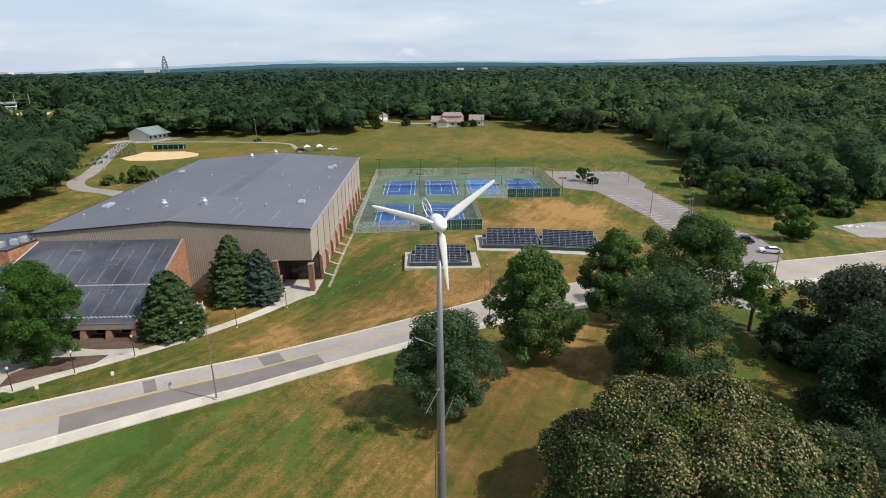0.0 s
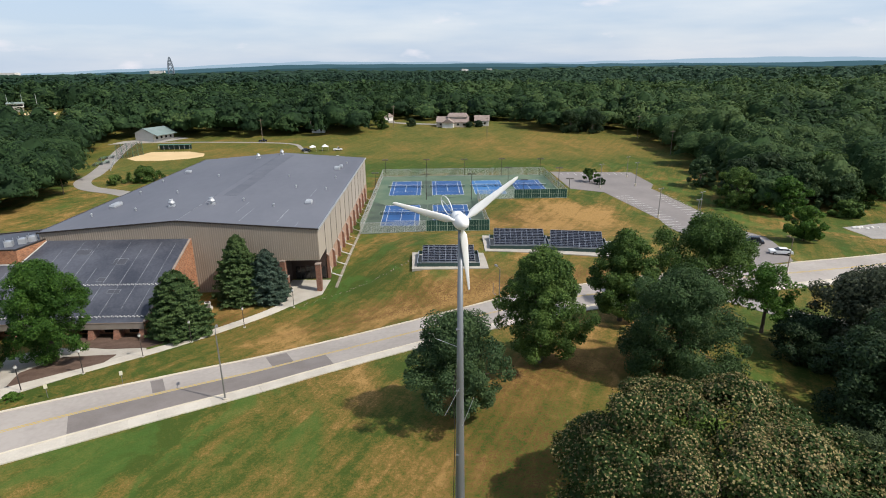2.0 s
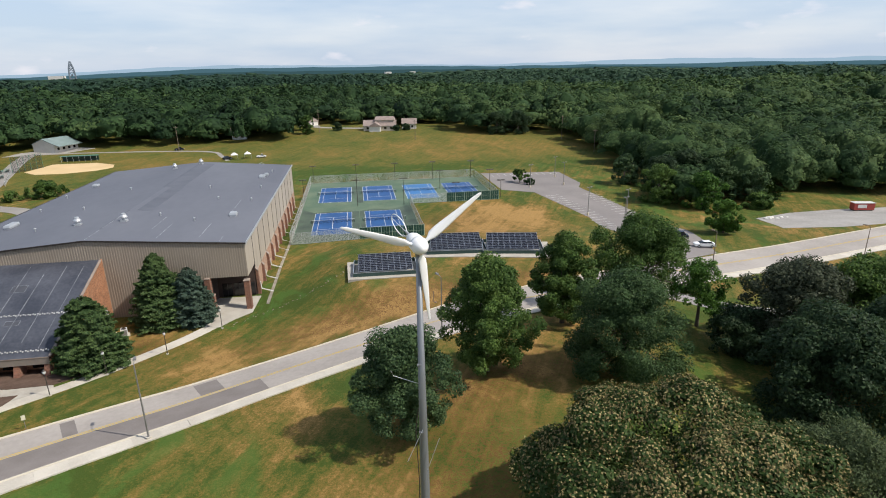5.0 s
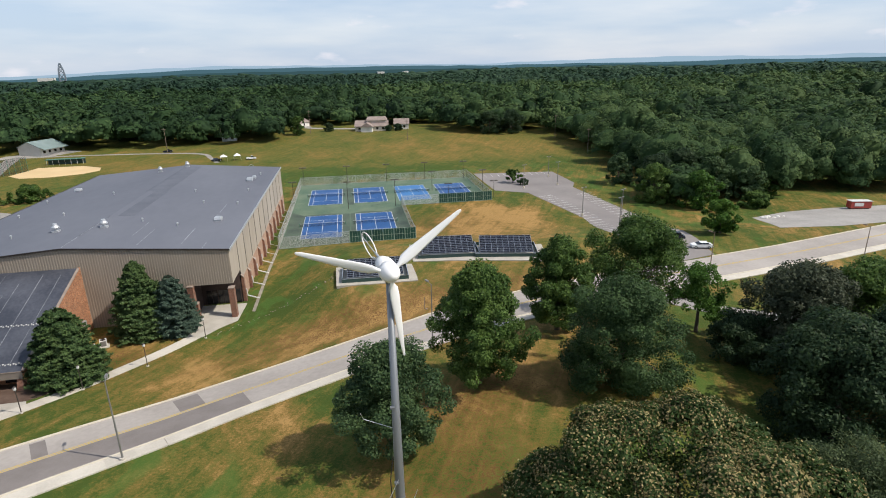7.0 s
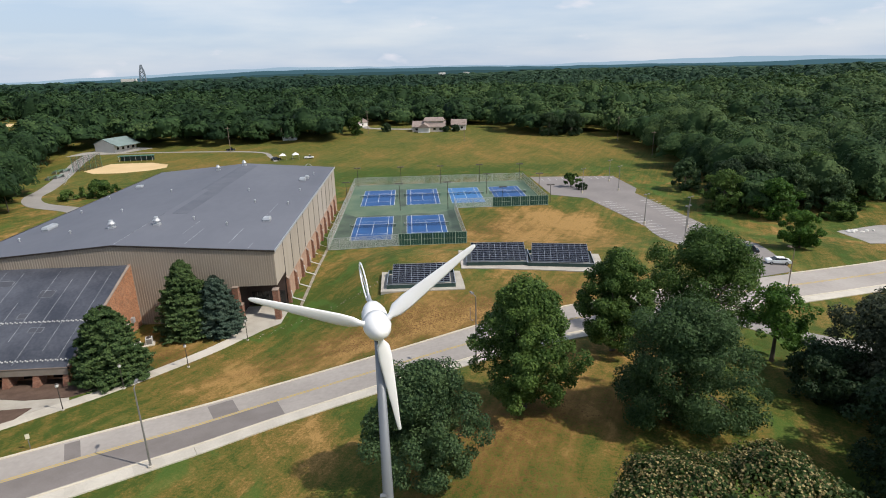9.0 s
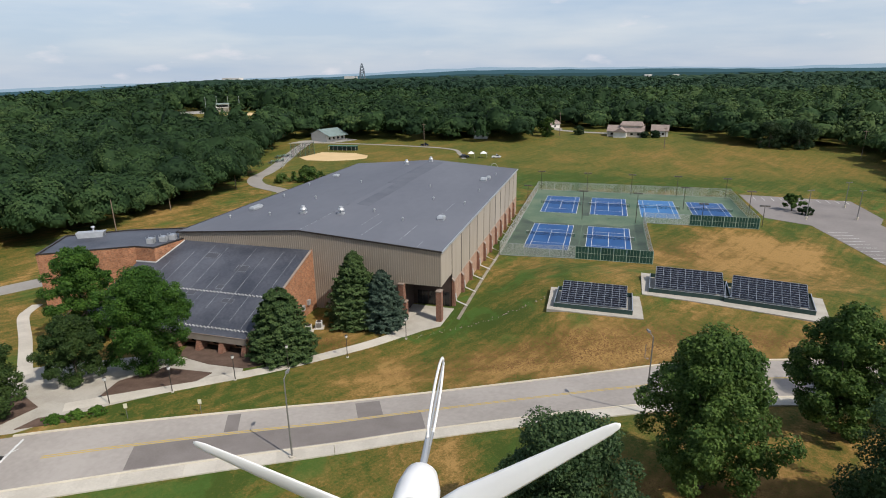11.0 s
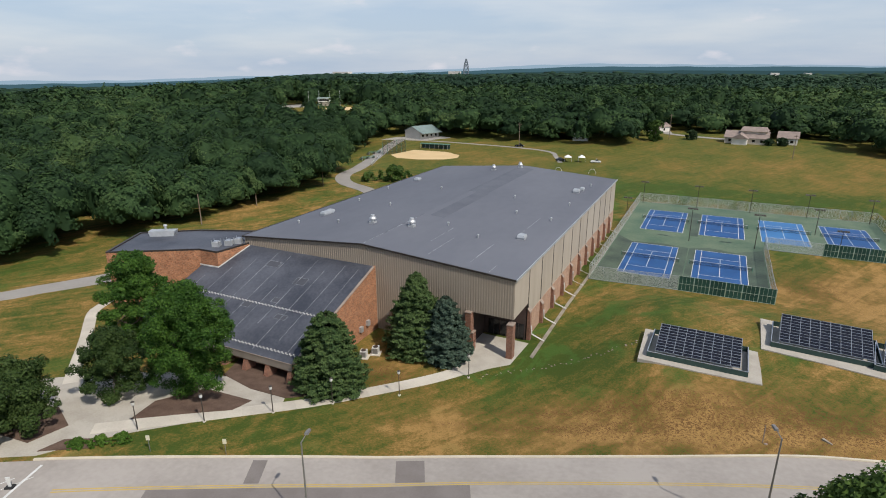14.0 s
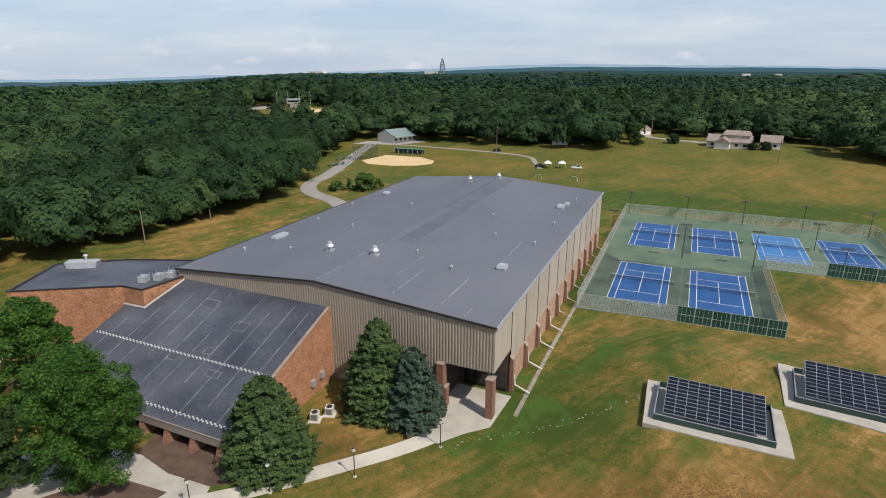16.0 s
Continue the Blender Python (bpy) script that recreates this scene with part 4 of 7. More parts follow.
roof_unit(-27.4, 123.0, 1.5, 1.7, 0.8)
roof_unit(-27.6, 165.5, 1.6, 1.6, 0.9)
roof_unit(-26.9, 168.5, 1.1, 1.1, 0.9)
roof_unit(-69.6, 122.6, 1.3, 3.6, 0.75)
roof_unit(-70.0, 163, 1.5, 1.8, 0.7)
for x, y in ((-26.0, 152), (-26.1, 137.5), (-70.2, 114.2), (-70.5, 135.6), (-26.1, 175), (-41.3, 121.8), (-33.5, 138), (-60, 132), (-38, 150), (-62, 116), (-57, 151), (-71.5, 150), (-34, 118.5)):
    t = thing("vent_pipe", "short capped vent pipe on the roof", "vent pipe", (x, y, roof_z(x)), group="vent pipes on the hall roof")
    part("pipe", Solid().tube([(0, 0, -0.2), (0, 0, 0.55)], [0.13, 0.13], 8), GALV, t)
    part("cap", Solid().tube([(0, 0, 0.5), (0, 0, 0.62), (0, 0, 0.75)], [0.24, 0.24, 0.06], 10), GALV, t)

# ---- low wing with the sloping roof ----
LX1, LY0, LZ0, LZ1 = -46.2, 82.9, 4.25, 11.75


def low_z(y):
    return LZ0 + (LZ1 - LZ0) * (y - LY0) / (Y0 - LY0)


wing = thing("low_wing", "brick wing with a long sloping dark membrane roof", "building")
outline = [(LX1, LY0), (LX1, Y0 - 0.05), (-74.0, Y0 - 0.05), (-74.6, 97.4), (-78.4, 97.2), (-78.4, LY0)]
part("roof", Solid().prism([(x, y, low_z(y) - 0.3) for x, y in outline], [(x, y, low_z(y)) for x, y in outline]), LOW_ROOF, wing, "dark sloping membrane roof")
inner = [(LX1 - 0.25, LY0 + 2.2), (LX1 - 0.25, Y0 - 0.1), (-74.0, Y0 - 0.1), (-74.6, 97.4), (-78.0, 97.2), (-78.0, LY0 + 2.2)]
part("wall", Solid().prism([(x, y, -0.6) for x, y in inner], [(x, y, low_z(y) - 0.31) for x, y in inner]), BRICK, wing, "red brick wall")
east_face = [(LY0 + 1.6, -0.6), (Y0 - 0.06, -0.6), (Y0 - 0.06, low_z(Y0) + 0.1), (LY0, LZ0 + 0.1), (LY0, LZ0 - 0.9)]
part("east_gable", Solid().prism([(LX1 - 0.24, y, z) for y, z in east_face], [(LX1 + 0.04, y, z) for y, z in east_face]), BRICK, wing, "red brick end wall with a sloping parapet")
part("parapet_cap", Solid().prism([(LX1 - 0.3, LY0, LZ0 + 0.1), (LX1 + 0.1, LY0, LZ0 + 0.1), (LX1 + 0.1, Y0 - 0.4, low_z(Y0 - 0.4) + 0.1), (LX1 - 0.3, Y0 - 0.4, low_z(Y0 - 0.4) + 0.1)], [(LX1 - 0.3, LY0, LZ0 + 0.2), (LX1 + 0.1, LY0, LZ0 + 0.2), (LX1 + 0.1, Y0 - 0.4, low_z(Y0 - 0.4) + 0.2), (LX1 - 0.3, Y0 - 0.4, low_z(Y0 - 0.4) + 0.2)]), CAPSTONE, wing, "thin brown metal coping")
part("fascia", Solid().box(-78.4, LY0 - 0.1, LZ0 - 1.05, LX1 - 0.26, LY0 + 0.02, LZ0 + 0.03), FASCIA, wing, "plain grey-tan metal fascia")
part("fascia_drip", Solid().box(-78.4, LY0 - 0.16, LZ0 - 0.02, LX1 - 0.26, LY0 - 0.1, LZ0 + 0.1), CAPSTONE, wing, "brown metal drip edge")
part("soffit", Solid().box(-78.4, LY0 + 0.02, LZ0 - 1.0, LX1 - 0.26, LY0 + 2.2, LZ0 - 0.9), TRIM, wing)
for k in range(8):
    x = LX1 - 0.75 - k * 4.05
    part("slanted_pier", Solid().prism([(x - 0.4, LY0 - 1.3, -0.3), (x + 0.4, LY0 - 1.3, -0.3), (x + 0.4, LY0 + 0.4, -0.3), (x - 0.4, LY0 + 0.4, -0.3)], [(x - 0.4, LY0 + 0.1, LZ0 - 1.0), (x + 0.4, LY0 + 0.1, LZ0 - 1.0), (x + 0.4, LY0 + 2.3, LZ0 - 1.0), (x - 0.4, LY0 + 2.3, LZ0 - 1.0)]), BRICK_PIER, wing, "slanting brick pier")
for k in range(7):
    x = LX1 - 1.4 - k * 4.05
    part("window", Solid().box(x - 2.5, LY0 + 2.12, 1.6, x - 0.2, LY0 + 2.2, LZ0 - 1.15), DOOR_DARK, wing, "dark window between the piers")


def on_low(x0, y0, x1, y1, lift, thick=0.03):
    c = [(x0, y0), (x1, y0), (x1, y1), (x0, y1)]
    return [(x, y, low_z(y) + lift - thick) for x, y in c], [(x, y, low_z(y) + lift) for x, y in c]


rng = random.Random(4)
for k, (xs, ya, yb) in enumerate(((-48.6, 84, 102.6), (-51.4, 86, 103), (-54.3, 83.6, 101), (-57.2, 88, 103.2), (-60.2, 84, 96), (-63.0, 86, 103), (-66.0, 90, 103.2), (-69.0, 88, 101), (-72, 86, 98), (-75.5, 84, 95))):
    part("roof_seam", Solid().prism(*on_low(xs, ya, xs + 0.07, yb, 0.025)), SEAM, wing, "pale membrane seam")
for x0, y0, wx, wy in ((-57.8, 97.0, 2.2, 1.5), (-58.5, 92.5, 1.3, 1.0), (-66, 99.8, 2.6, 1.3), (-63.0, 90.5, 1.6, 1.2), (-55.4, 89.6, 2.0, 0.9)):
    patch_part = part("roof_repair", Solid().prism(*on_low(x0, y0, x0 + wx, y0 + wy, 0.02)), PATCH_ROOF, wing, "dark square repair on the roof")
    for q in ((x0 - 0.06, y0 - 0.06, x0 + wx, y0), (x0, y0 + wy, x0 + wx + 0.06, y0 + wy + 0.06), (x0 - 0.06, y0, x0, y0 + wy), (x0 + wx, y0, x0 + wx + 0.06, y0 + wy)):
        part("edge_seam", Solid().prism(*on_low(*q, 0.024)), SEAM, patch_part)
guard_mesh = Solid().box(-0.07, -0.08, -0.02, 0.07, 0.08, 0.13).mesh("snow_guard", WHITE_PAINT)
for y in (84.2, 91.6):
    for k in range(105):
        x = LX1 - 0.8 - k * 0.34
        if x < -77.6:
            break
        ya = y - 0.04 + 0.16 * (k % 2)
        guard = new("snow_guard", guard_mesh)
        guard.parent, guard.location = wing, (x, ya, low_z(ya))
        tagged(guard, "small white metal snow guard")

# ---- flat-roofed brick annex ----
annex = thing("brick_annex", "taller flat-roofed red brick annex", "building")
ring = [(-92.2, 88.9), (-78.7, 97.3), (-74.6, 97.4), (-73.5, 103.9), (-74.7, 112), (-88.5, 106.5), (-97.8, 99.8)]
part("wall", Solid().prism([(x, y, -1) for x, y in ring], [(x, y, 11.9) for x, y in ring]), BRICK, annex, "red brick walls")
cx, cy = sum(p[0] for p in ring) / 7, sum(p[1] for p in ring) / 7
inset = [(cx + (x - cx) * 0.97, cy + (y - cy) * 0.97) for x, y in ring]
part("flat_roof", Solid().prism([(x, y, 11.9) for x, y in inset], [(x, y, 11.98) for x, y in inset]), LOW_ROOF, annex, "dark grey flat roof")
for a, b, c, d in zip(ring, [*ring[1:], ring[0]], inset, [*inset[1:], inset[0]]):
    part("parapet", Solid().prism([(*a, 11.9), (*b, 11.9), (*d, 11.9), (*c, 11.9)], [(*a, 12.2), (*b, 12.2), (*d, 12.2), (*c, 12.2)]), TRIM, annex, "dark bronze parapet coping")
for (xa, ya), (xb, yb) in (((-78.7, 97.1), (-74.5, 97.2)), ((-74.4, 97.2), (-73.3, 103.8))):
    part("flashing", Solid().prism([(xa, ya - 0.12, low_z(ya)), (xb + 0.12, yb - 0.12, low_z(yb)), (xb + 0.12, yb, low_z(yb)), (xa, ya, low_z(ya))], [(xa, ya - 0.12, low_z(ya) + 0.22), (xb + 0.12, yb - 0.12, low_z(yb) + 0.22), (xb + 0.12, yb, low_z(yb) + 0.22), (xa, ya, low_z(ya) + 0.22)]), WHITE_PAINT, annex, "white metal flashing above the lower roof")
ah = thing("air_handler", "long pale rooftop air handler", "roof unit", (-92.5, 101.0, 11.98), 30)
part("housing", Solid().prism([(-2.2, -1.0, 0), (2.2, -1.0, 0), (2.2, 1.0, 0), (-2.2, 1.0, 0)], [(-2.5, -0.9, 1.0), (2.5, -0.9, 1.0), (2.5, 0.9, 1.0), (-2.5, 0.9, 1.0)]), GALV, ah)
part("flue", Solid().tube([(0.4, 0.3, 1.0), (0.4, 0.3, 1.7), (0.4, 0.3, 1.75), (0.4, 0.3, 2.0)], [0.18, 0.18, 0.4, 0.3], 10), GALV, ah)
for x, y in ((-77.6, 100.2), (-76.2, 101.8), (-75.4, 103.4)):
    c = thing("condenser", "grey condenser cage on the annex roof", "roof unit", (x, y, 11.98), 25, group="condensers")
    part("case", Solid().box(-0.6, -0.6, 0, 0.6, 0.6, 0.9), GALV, c)
    for q in range(4):
        a = q * math.pi / 2
        part("corner_post", Solid().tube([(0.62 * math.cos(a + 0.78) * 1.4, 0.62 * math.sin(a + 0.78) * 1.4, 0), (0.62 * math.cos(a + 0.78) * 1.4, 0.62 * math.sin(a + 0.78) * 1.4, 1.3)], [0.05, 0.05], 6), ALU, c)
    part("fan_guard", Solid().tube([(0, 0, 0.9), (0, 0, 1.05)], [0.5, 0.46], 14), ALU, c)
for k, (x, y) in enumerate(((-42.6, 94.4), (-41.6, 96.2))):
    c = thing("heat_pump", "pale outdoor heat pump on the ground", "heat pump", (x, y, hz(x, y)), 20, group="heat pumps beside the wing")
    part("pad", Solid().box(-0.8, -0.8, -0.1, 0.8, 0.8, 0.12), CONCRETE, c)
    part("case", Solid().box(-0.5, -0.5, 0.12, 0.5, 0.5, 1.2), WHITE_PAINT, c)
    part("fan_grille", Solid().tube([(0, 0, 1.2), (0, 0, 1.25)], [0.42, 0.4], 14), TRIM, c)
    part("side_grille", Solid().box(-0.4, -0.53, 0.25, 0.4, -0.5, 1.1), POLE, c)
for x, z in ((98.5, 2.2), (100.5, 2.5)):
    single("wall_box", Solid().box(LX1 + 0.04, x, z, LX1 + 0.5, x + 0.7, z + 0.9), GALV, "small grey service box on the brick wall", "service box")


# ---- tennis courts ----
PAD = [(-19.3, 144.6), (15.4, 144.6), (15.4, 183.4), (45.4, 183.4), (45.4, 224.5), (-19.3, 224.5)]
single("court_pad", patch(PAD, 0.08, 0.5, 3.0), COURT_GREEN, "faded green hard-court surface", "court surface", kind="structure")
for outline in ([(-18.9, 146.0), (-1.4, 145.6), (-1.4, 176.5), (-8.0, 178.0), (-15.0, 176.6), (-18.9, 181.5)], [(-1.2, 145.6), (15.0, 146.2), (15.0, 181.6), (9.0, 177.2), (3.0, 178.6), (-1.2, 176.4)], [(-1.6, 188), (0.2, 188), (0.3, 214), (-2.2, 216), (-4.0, 214.6), (-3.2, 200)]):
    single("court_stain", patch(outline, 0.092, 0.02, 3), COURT_STAIN, "dark damp stain on the court surface", "stain", kind="structure")


def tennis_court(x, y, paint):
    """Doubles court with its near left corner at x, y; the net across x."""
    c = tagged(new("tennis_court"), "blue tennis court with white lines on a green surround", "tennis court", "tennis courts", "structure")
    z = 0.10
    W, L = 10.97, 23.77
    part("playing_area", Solid().box(x - 0.05, y - 0.05, z - 0.08, x + W + 0.05, y + L + 0.05, z), paint, c)
    a = 1.37
    lines = [(0, 0, W, 0), (0, L, W, L), (0, 0, 0, L), (W, 0, W, L), (a, 0, a, L), (W - a, 0, W - a, L), (a, 5.485, W - a, 5.485), (a, L - 5.485, W - a, L - 5.485), (W / 2, 5.485, W / 2, L - 5.485)]
    for x0, y0, x1, y1 in lines:
        part("court_line", Solid().box(x + x0 - 0.06, y + y0 - 0.06, z, x + x1 + 0.06, y + y1 + 0.06, z + 0.012), WHITE_LINE, c)


def tennis_net(x, y):
    n = thing("tennis_net", "black tennis net with a white top band between two posts", "tennis net", (x, y, 0.1), group="tennis nets")
    W = 10.97
    part("mesh", Solid().add([(-0.9, 0, 0.05), (W + 0.9, 0, 0.05), (W + 0.9, 0, 0.95), (-0.9, 0, 0.95)], [(0, 1, 2, 3)]), NET, n)
    part("band", Solid().box(-0.9, -0.02, 0.94, W + 0.9, 0.02, 1.01), WHITE_PAINT, n, "white canvas band")
    for px in (-0.91, W + 0.91):
        part("post", Solid().tube([(px, 0, -0.1), (px, 0, 1.1)], [0.06, 0.06], 8), GREEN_STEEL, n)


COURTS = [(-14.6, 151.9, COURT_BLUE), (0.35, 151.9, COURT_BLUE), (-14.65, 190.2, COURT_BLUE), (0.35, 190.2, COURT_BLUE), (15.25, 190.2, COURT_LIGHT), (30.2, 190.2, COURT_BLUE)]
for x, y, paint in COURTS:
    tennis_court(x, y, paint)
    tennis_net(x, y + 23.77 / 2)


def fence(name, x0, y0, x1, y1, h, label, screen=False):
    """Chain-link run with posts and rails; screen: dark fabric panels between the posts."""
    d = Vector((x1 - x0, y1 - y0, 0))
    n = max(1, round(d.length / 3.0))
    u, side = d.normalized(), Vector((-d.y, d.x, 0)).normalized()
    f = thing(name, label, "fence")
    post = PALE_GREEN_STEEL if screen else GALV
    for i in range(n + 1):
        p = Vector((x0, y0, 0)) + d * (i / n)
        g = max(0.05, hz(p.x, p.y))
        part("post", Solid().tube([(p.x, p.y, g - 0.3), (p.x, p.y, g + h + 0.05)], [0.05, 0.05] if not screen else [0.08, 0.08], 6), post, f)
    for i in range(n):
        a, b = Vector((x0, y0, 0)) + d * (i / n), Vector((x0, y0, 0)) + d * ((i + 1) / n)
        za, zb = max(0.05, hz(a.x, a.y)), max(0.05, hz(b.x, b.y))
        s = Solid()
        if screen:
            a2, b2 = a + u * 0.1 - side * 0.03, b - u * 0.1 - side * 0.03
            t = side * 0.02
            s.prism([(*(q + k * t).xy, z + 0.1) for q, z, k in ((a2, za, -1), (b2, zb, -1), (b2, zb, 1), (a2, za, 1))], [(*(q + k * t).xy, z + h - 0.08) for q, z, k in ((a2, za, -1), (b2, zb, -1), (b2, zb, 1), (a2, za, 1))])
            part("windscreen", s, WINDSCREEN, f, "dark green windscreen fabric")
            for k in range(1, 4):
                m = a + (b - a) * (k / 4) - side * 0.1
                part("stay", Solid().tube([(m.x, m.y, za + 0.1), (m.x, m.y, za + h - 0.1)], [0.03, 0.03], 5), PALE_GREEN_STEEL, f)
        else:
            s.add([(a.x, a.y, za), (b.x, b.y, zb), (b.x, b.y, zb + h), (a.x, a.y, za + h)], [(0, 1, 2, 3)])
            part("wire_mesh", s, WIRE, f, "woven galvanised wire")
        for k in (0.03, 0.5, 1.0) if screen else (0.03, 1.0):
            o = side * (0.1 if screen else 0)
            part("rail", Solid().tube([(a.x - o.x, a.y - o.y, za + h * k), (b.x - o.x, b.y - o.y, zb + h * k)], [0.04, 0.04], 5), post, f)


fence("chain_link_fence", -19.2, 144.7, -1.6, 144.7, 3.0, "tall galvanised chain-link fence round the courts")
fence("windscreen_fence", -1.6, 144.7, 15.3, 144.7, 3.1, "court fence with dark green windscreens", True)
fence("chain_link_fence", -19.2, 144.7, -19.2, 224.4, 3.0, "tall galvanised chain-link fence round the courts")
fence("chain_link_fence", 15.3, 144.7, 15.3, 183.5, 3.0, "tall galvanised chain-link fence round the courts")
fence("chain_link_fence", 15.3, 183.5, 27.6, 183.5, 3.0, "tall galvanised chain-link fence round the courts")
fence("windscreen_fence", 27.6, 183.5, 45.3, 183.5, 3.1, "court fence with dark green windscreens", True)
fence("chain_link_fence", 45.3, 183.5, 45.3, 224.4, 3.0, "tall galvanised chain-link fence round the courts")
fence("chain_link_fence", -19.2, 224.4, 45.3, 224.4, 3.0, "tall galvanised chain-link fence round the courts")


def flood_pole(x, y, h, arms=2, turn=0):
    p = thing("court_floodlight", "slim dark pole with floodlight heads beside the courts", "floodlight", (x, y, hz(x, y)), turn, group="court floodlights")
    part("pole", Solid().tube([(0, 0, -0.2), (0, 0, h)], [0.1, 0.07], 8), DARK_POLE, p)
    part("crossarm", Solid().tube([(-1.0, 0, h - 0.1), (1.0, 0, h - 0.1)], [0.05, 0.05], 6), DARK_POLE, p)
    for sx in (-1.0, -0.45, 0.45, 1.0) if arms == 2 else (-0.9, 0.9):
        part("lamp_head", Solid().prism([(sx - 0.26, -0.55, h - 0.3), (sx + 0.26, -0.55, h - 0.3), (sx + 0.26, 0.55, h - 0.3), (sx - 0.26, 0.55, h - 0.3)], [(sx - 0.16, -0.3, h + 0.02), (sx + 0.16, -0.3, h + 0.02), (sx + 0.16, 0.3, h + 0.02), (sx - 0.16, 0.3, h + 0.02)]), DARK_POLE, p)


for x, y, h in ((-1.7, 183.0, 8.8), (13.3, 183.0, 8.8), (28.2, 203.0, 7.2), (-1.7, 222.6, 7.2), (13.3, 222.6, 7.2), (28.2, 222.6, 7.2), (43.6, 222.6, 7.0), (46.8, 203, 6.8), (46.6, 186, 6.2), (-18.0, 223, 7.2), (-20.4, 204, 5.6), (31.5, 188, 5.6)):
    flood_pole(x, y, h)

# ---- solar arrays ----
def solar_array(x, y, z, turn, cols, width, depth, rise):
    """Front left corner of the panel field at x, y; low green screen walls round the rack."""
    a = thing("solar_array", "rack of dark blue solar panels behind low green walls", "solar array", (x, y, z), turn, group="solar arrays")
    rows = 10
    cw, rh = width / cols, depth / rows
    slope = rise / depth
    cell = Solid().box(0.03, 0.02, 0, cw - 0.03, math.hypot(rh, rh * slope) - 0.03, 0.035)
    me = cell.mesh("solar_panel", CELL)
    for i in range(cols):
        for j in range(rows):
            ob = new("solar_panel", me)
            ob.parent = a
            ob.matrix_local = pose(i * cw, j * rh, 0.82 + j * rh * slope, math.degrees(math.atan(slope)))
    for i in range(cols + 1):
        part("frame_rail", Solid().prism([(i * cw - 0.024, -0.05, 0.79), (i * cw + 0.024, -0.05, 0.79), (i * cw + 0.024, depth, 0.79 + rise), (i * cw - 0.024, depth, 0.79 + rise)], [(i * cw - 0.024, -0.05, 0.89), (i * cw + 0.024, -0.05, 0.89), (i * cw + 0.024, depth, 0.89 + rise), (i * cw - 0.024, depth, 0.89 + rise)]), ALU, a)
    for j in range(rows + 1):
        zz = 0.79 + j * rh * slope
        part("cross_rail", Solid().box(-0.05, j * rh - 0.026, zz - 0.02, width + 0.05, j * rh + 0.026, zz + 0.10), ALU, a)
    for i in range(0, cols + 1, 2):
        for yy in (0.4, depth - 0.5):
            part("leg", Solid().tube([(i * cw, yy, -0.1), (i * cw, yy, 0.78 + slope * yy)], [0.06, 0.06], 6), GALV, a)
    w0, w1, d0, d1, h = -0.9, width + 0.9, -0.5, depth + 1.2, 0.74
    for q in ((w0, d0 - 0.08, w1, d0), (w0, d1, w1, d1 + 0.08), (w0 - 0.08, d0 - 0.08, w0, d1 + 0.08), (w1, d0 - 0.08, w1 + 0.08, d1 + 0.08)):
        part("screen_wall", Solid().box(q[0], q[1], -0.1, q[2], q[3], h), GREEN_WALL, a, "dark green screen wall")
    for q in ((w0, d0 - 0.1, w1, d0 + 0.02), (w0 - 0.1, d0, w0 + 0.02, d1), (w1 - 0.02, d0, w1 + 0.1, d1)):
        part("wall_rail", Solid().box(q[0], q[1], h, q[2], q[3], h + 0.06), ALU, a)
    return a


def flat_slab(outline, z, label):
    return single("concrete_slab", Solid().prism([(x, y, z - 1.6) for x, y in outline], [(x, y, z) for x, y in outline]), SLAB, label, "slab", kind="structure")


flat_slab([(-4.2, 104.3), (3, 104.0), (10.9, 104.0), (10.9, 108), (10.7, 113.4), (3, 114.2), (-4.4, 114.4)], 4.76, "pale concrete slab under a solar array")
solar_array(-2.2, 106.0, 4.76, -1.5, 9, 10.5, 5.9, 1.55)
flat_slab([(11.2, 114.8), (18, 113.8), (26, 112.2), (36.4, 109.8), (38.4, 109.4), (40.4, 120.0), (26.5, 123.6), (11.6, 126.2)], 4.75, "pale concrete slab under two solar arrays")
solar_array(13.4, 116.6, 4.75, -5, 9, 11.0, 6.2, 1.8)
solar_array(25.3, 114.9, 4.75, -11, 9, 11.1, 6.2, 1.8)

# ---- wind turbine ----
turbine = thing("wind_turbine", "small white three-bladed wind turbine on a tall grey steel tower", "wind turbine", (0.9, 23.5, hz(0.9, 23.5)))
TB = hz(0.9, 23.5)
HUB = Vector((0.03, -0.37, 36.72 - TB))
tower_pts = [(0, 0, -0.3), (0, 0, 9), (0, 0, 14.5), (0, 0, 22.0), (0, 0, 36.35 - TB)]
part("tower", Solid().tube(tower_pts, [0.42, 0.31, 0.25, 0.175, 0.10], 12), TOWER, turbine, "tapered grey steel tower", True)
part("tower_joint", Solid().tube([(0, 0, 14.4), (0, 0, 14.6)], [0.29, 0.29], 12), TOWER, turbine)
part("base_plate", Solid().tube([(0, 0, -0.3), (0, 0, 0.12)], [0.8, 0.8], 16), CONCRETE, turbine)
back = Vector((-0.176, 0.984, 0)).normalized()


def along(s, z=0.0):
    return tuple(HUB + back * s + Vector((0, 0, z)))


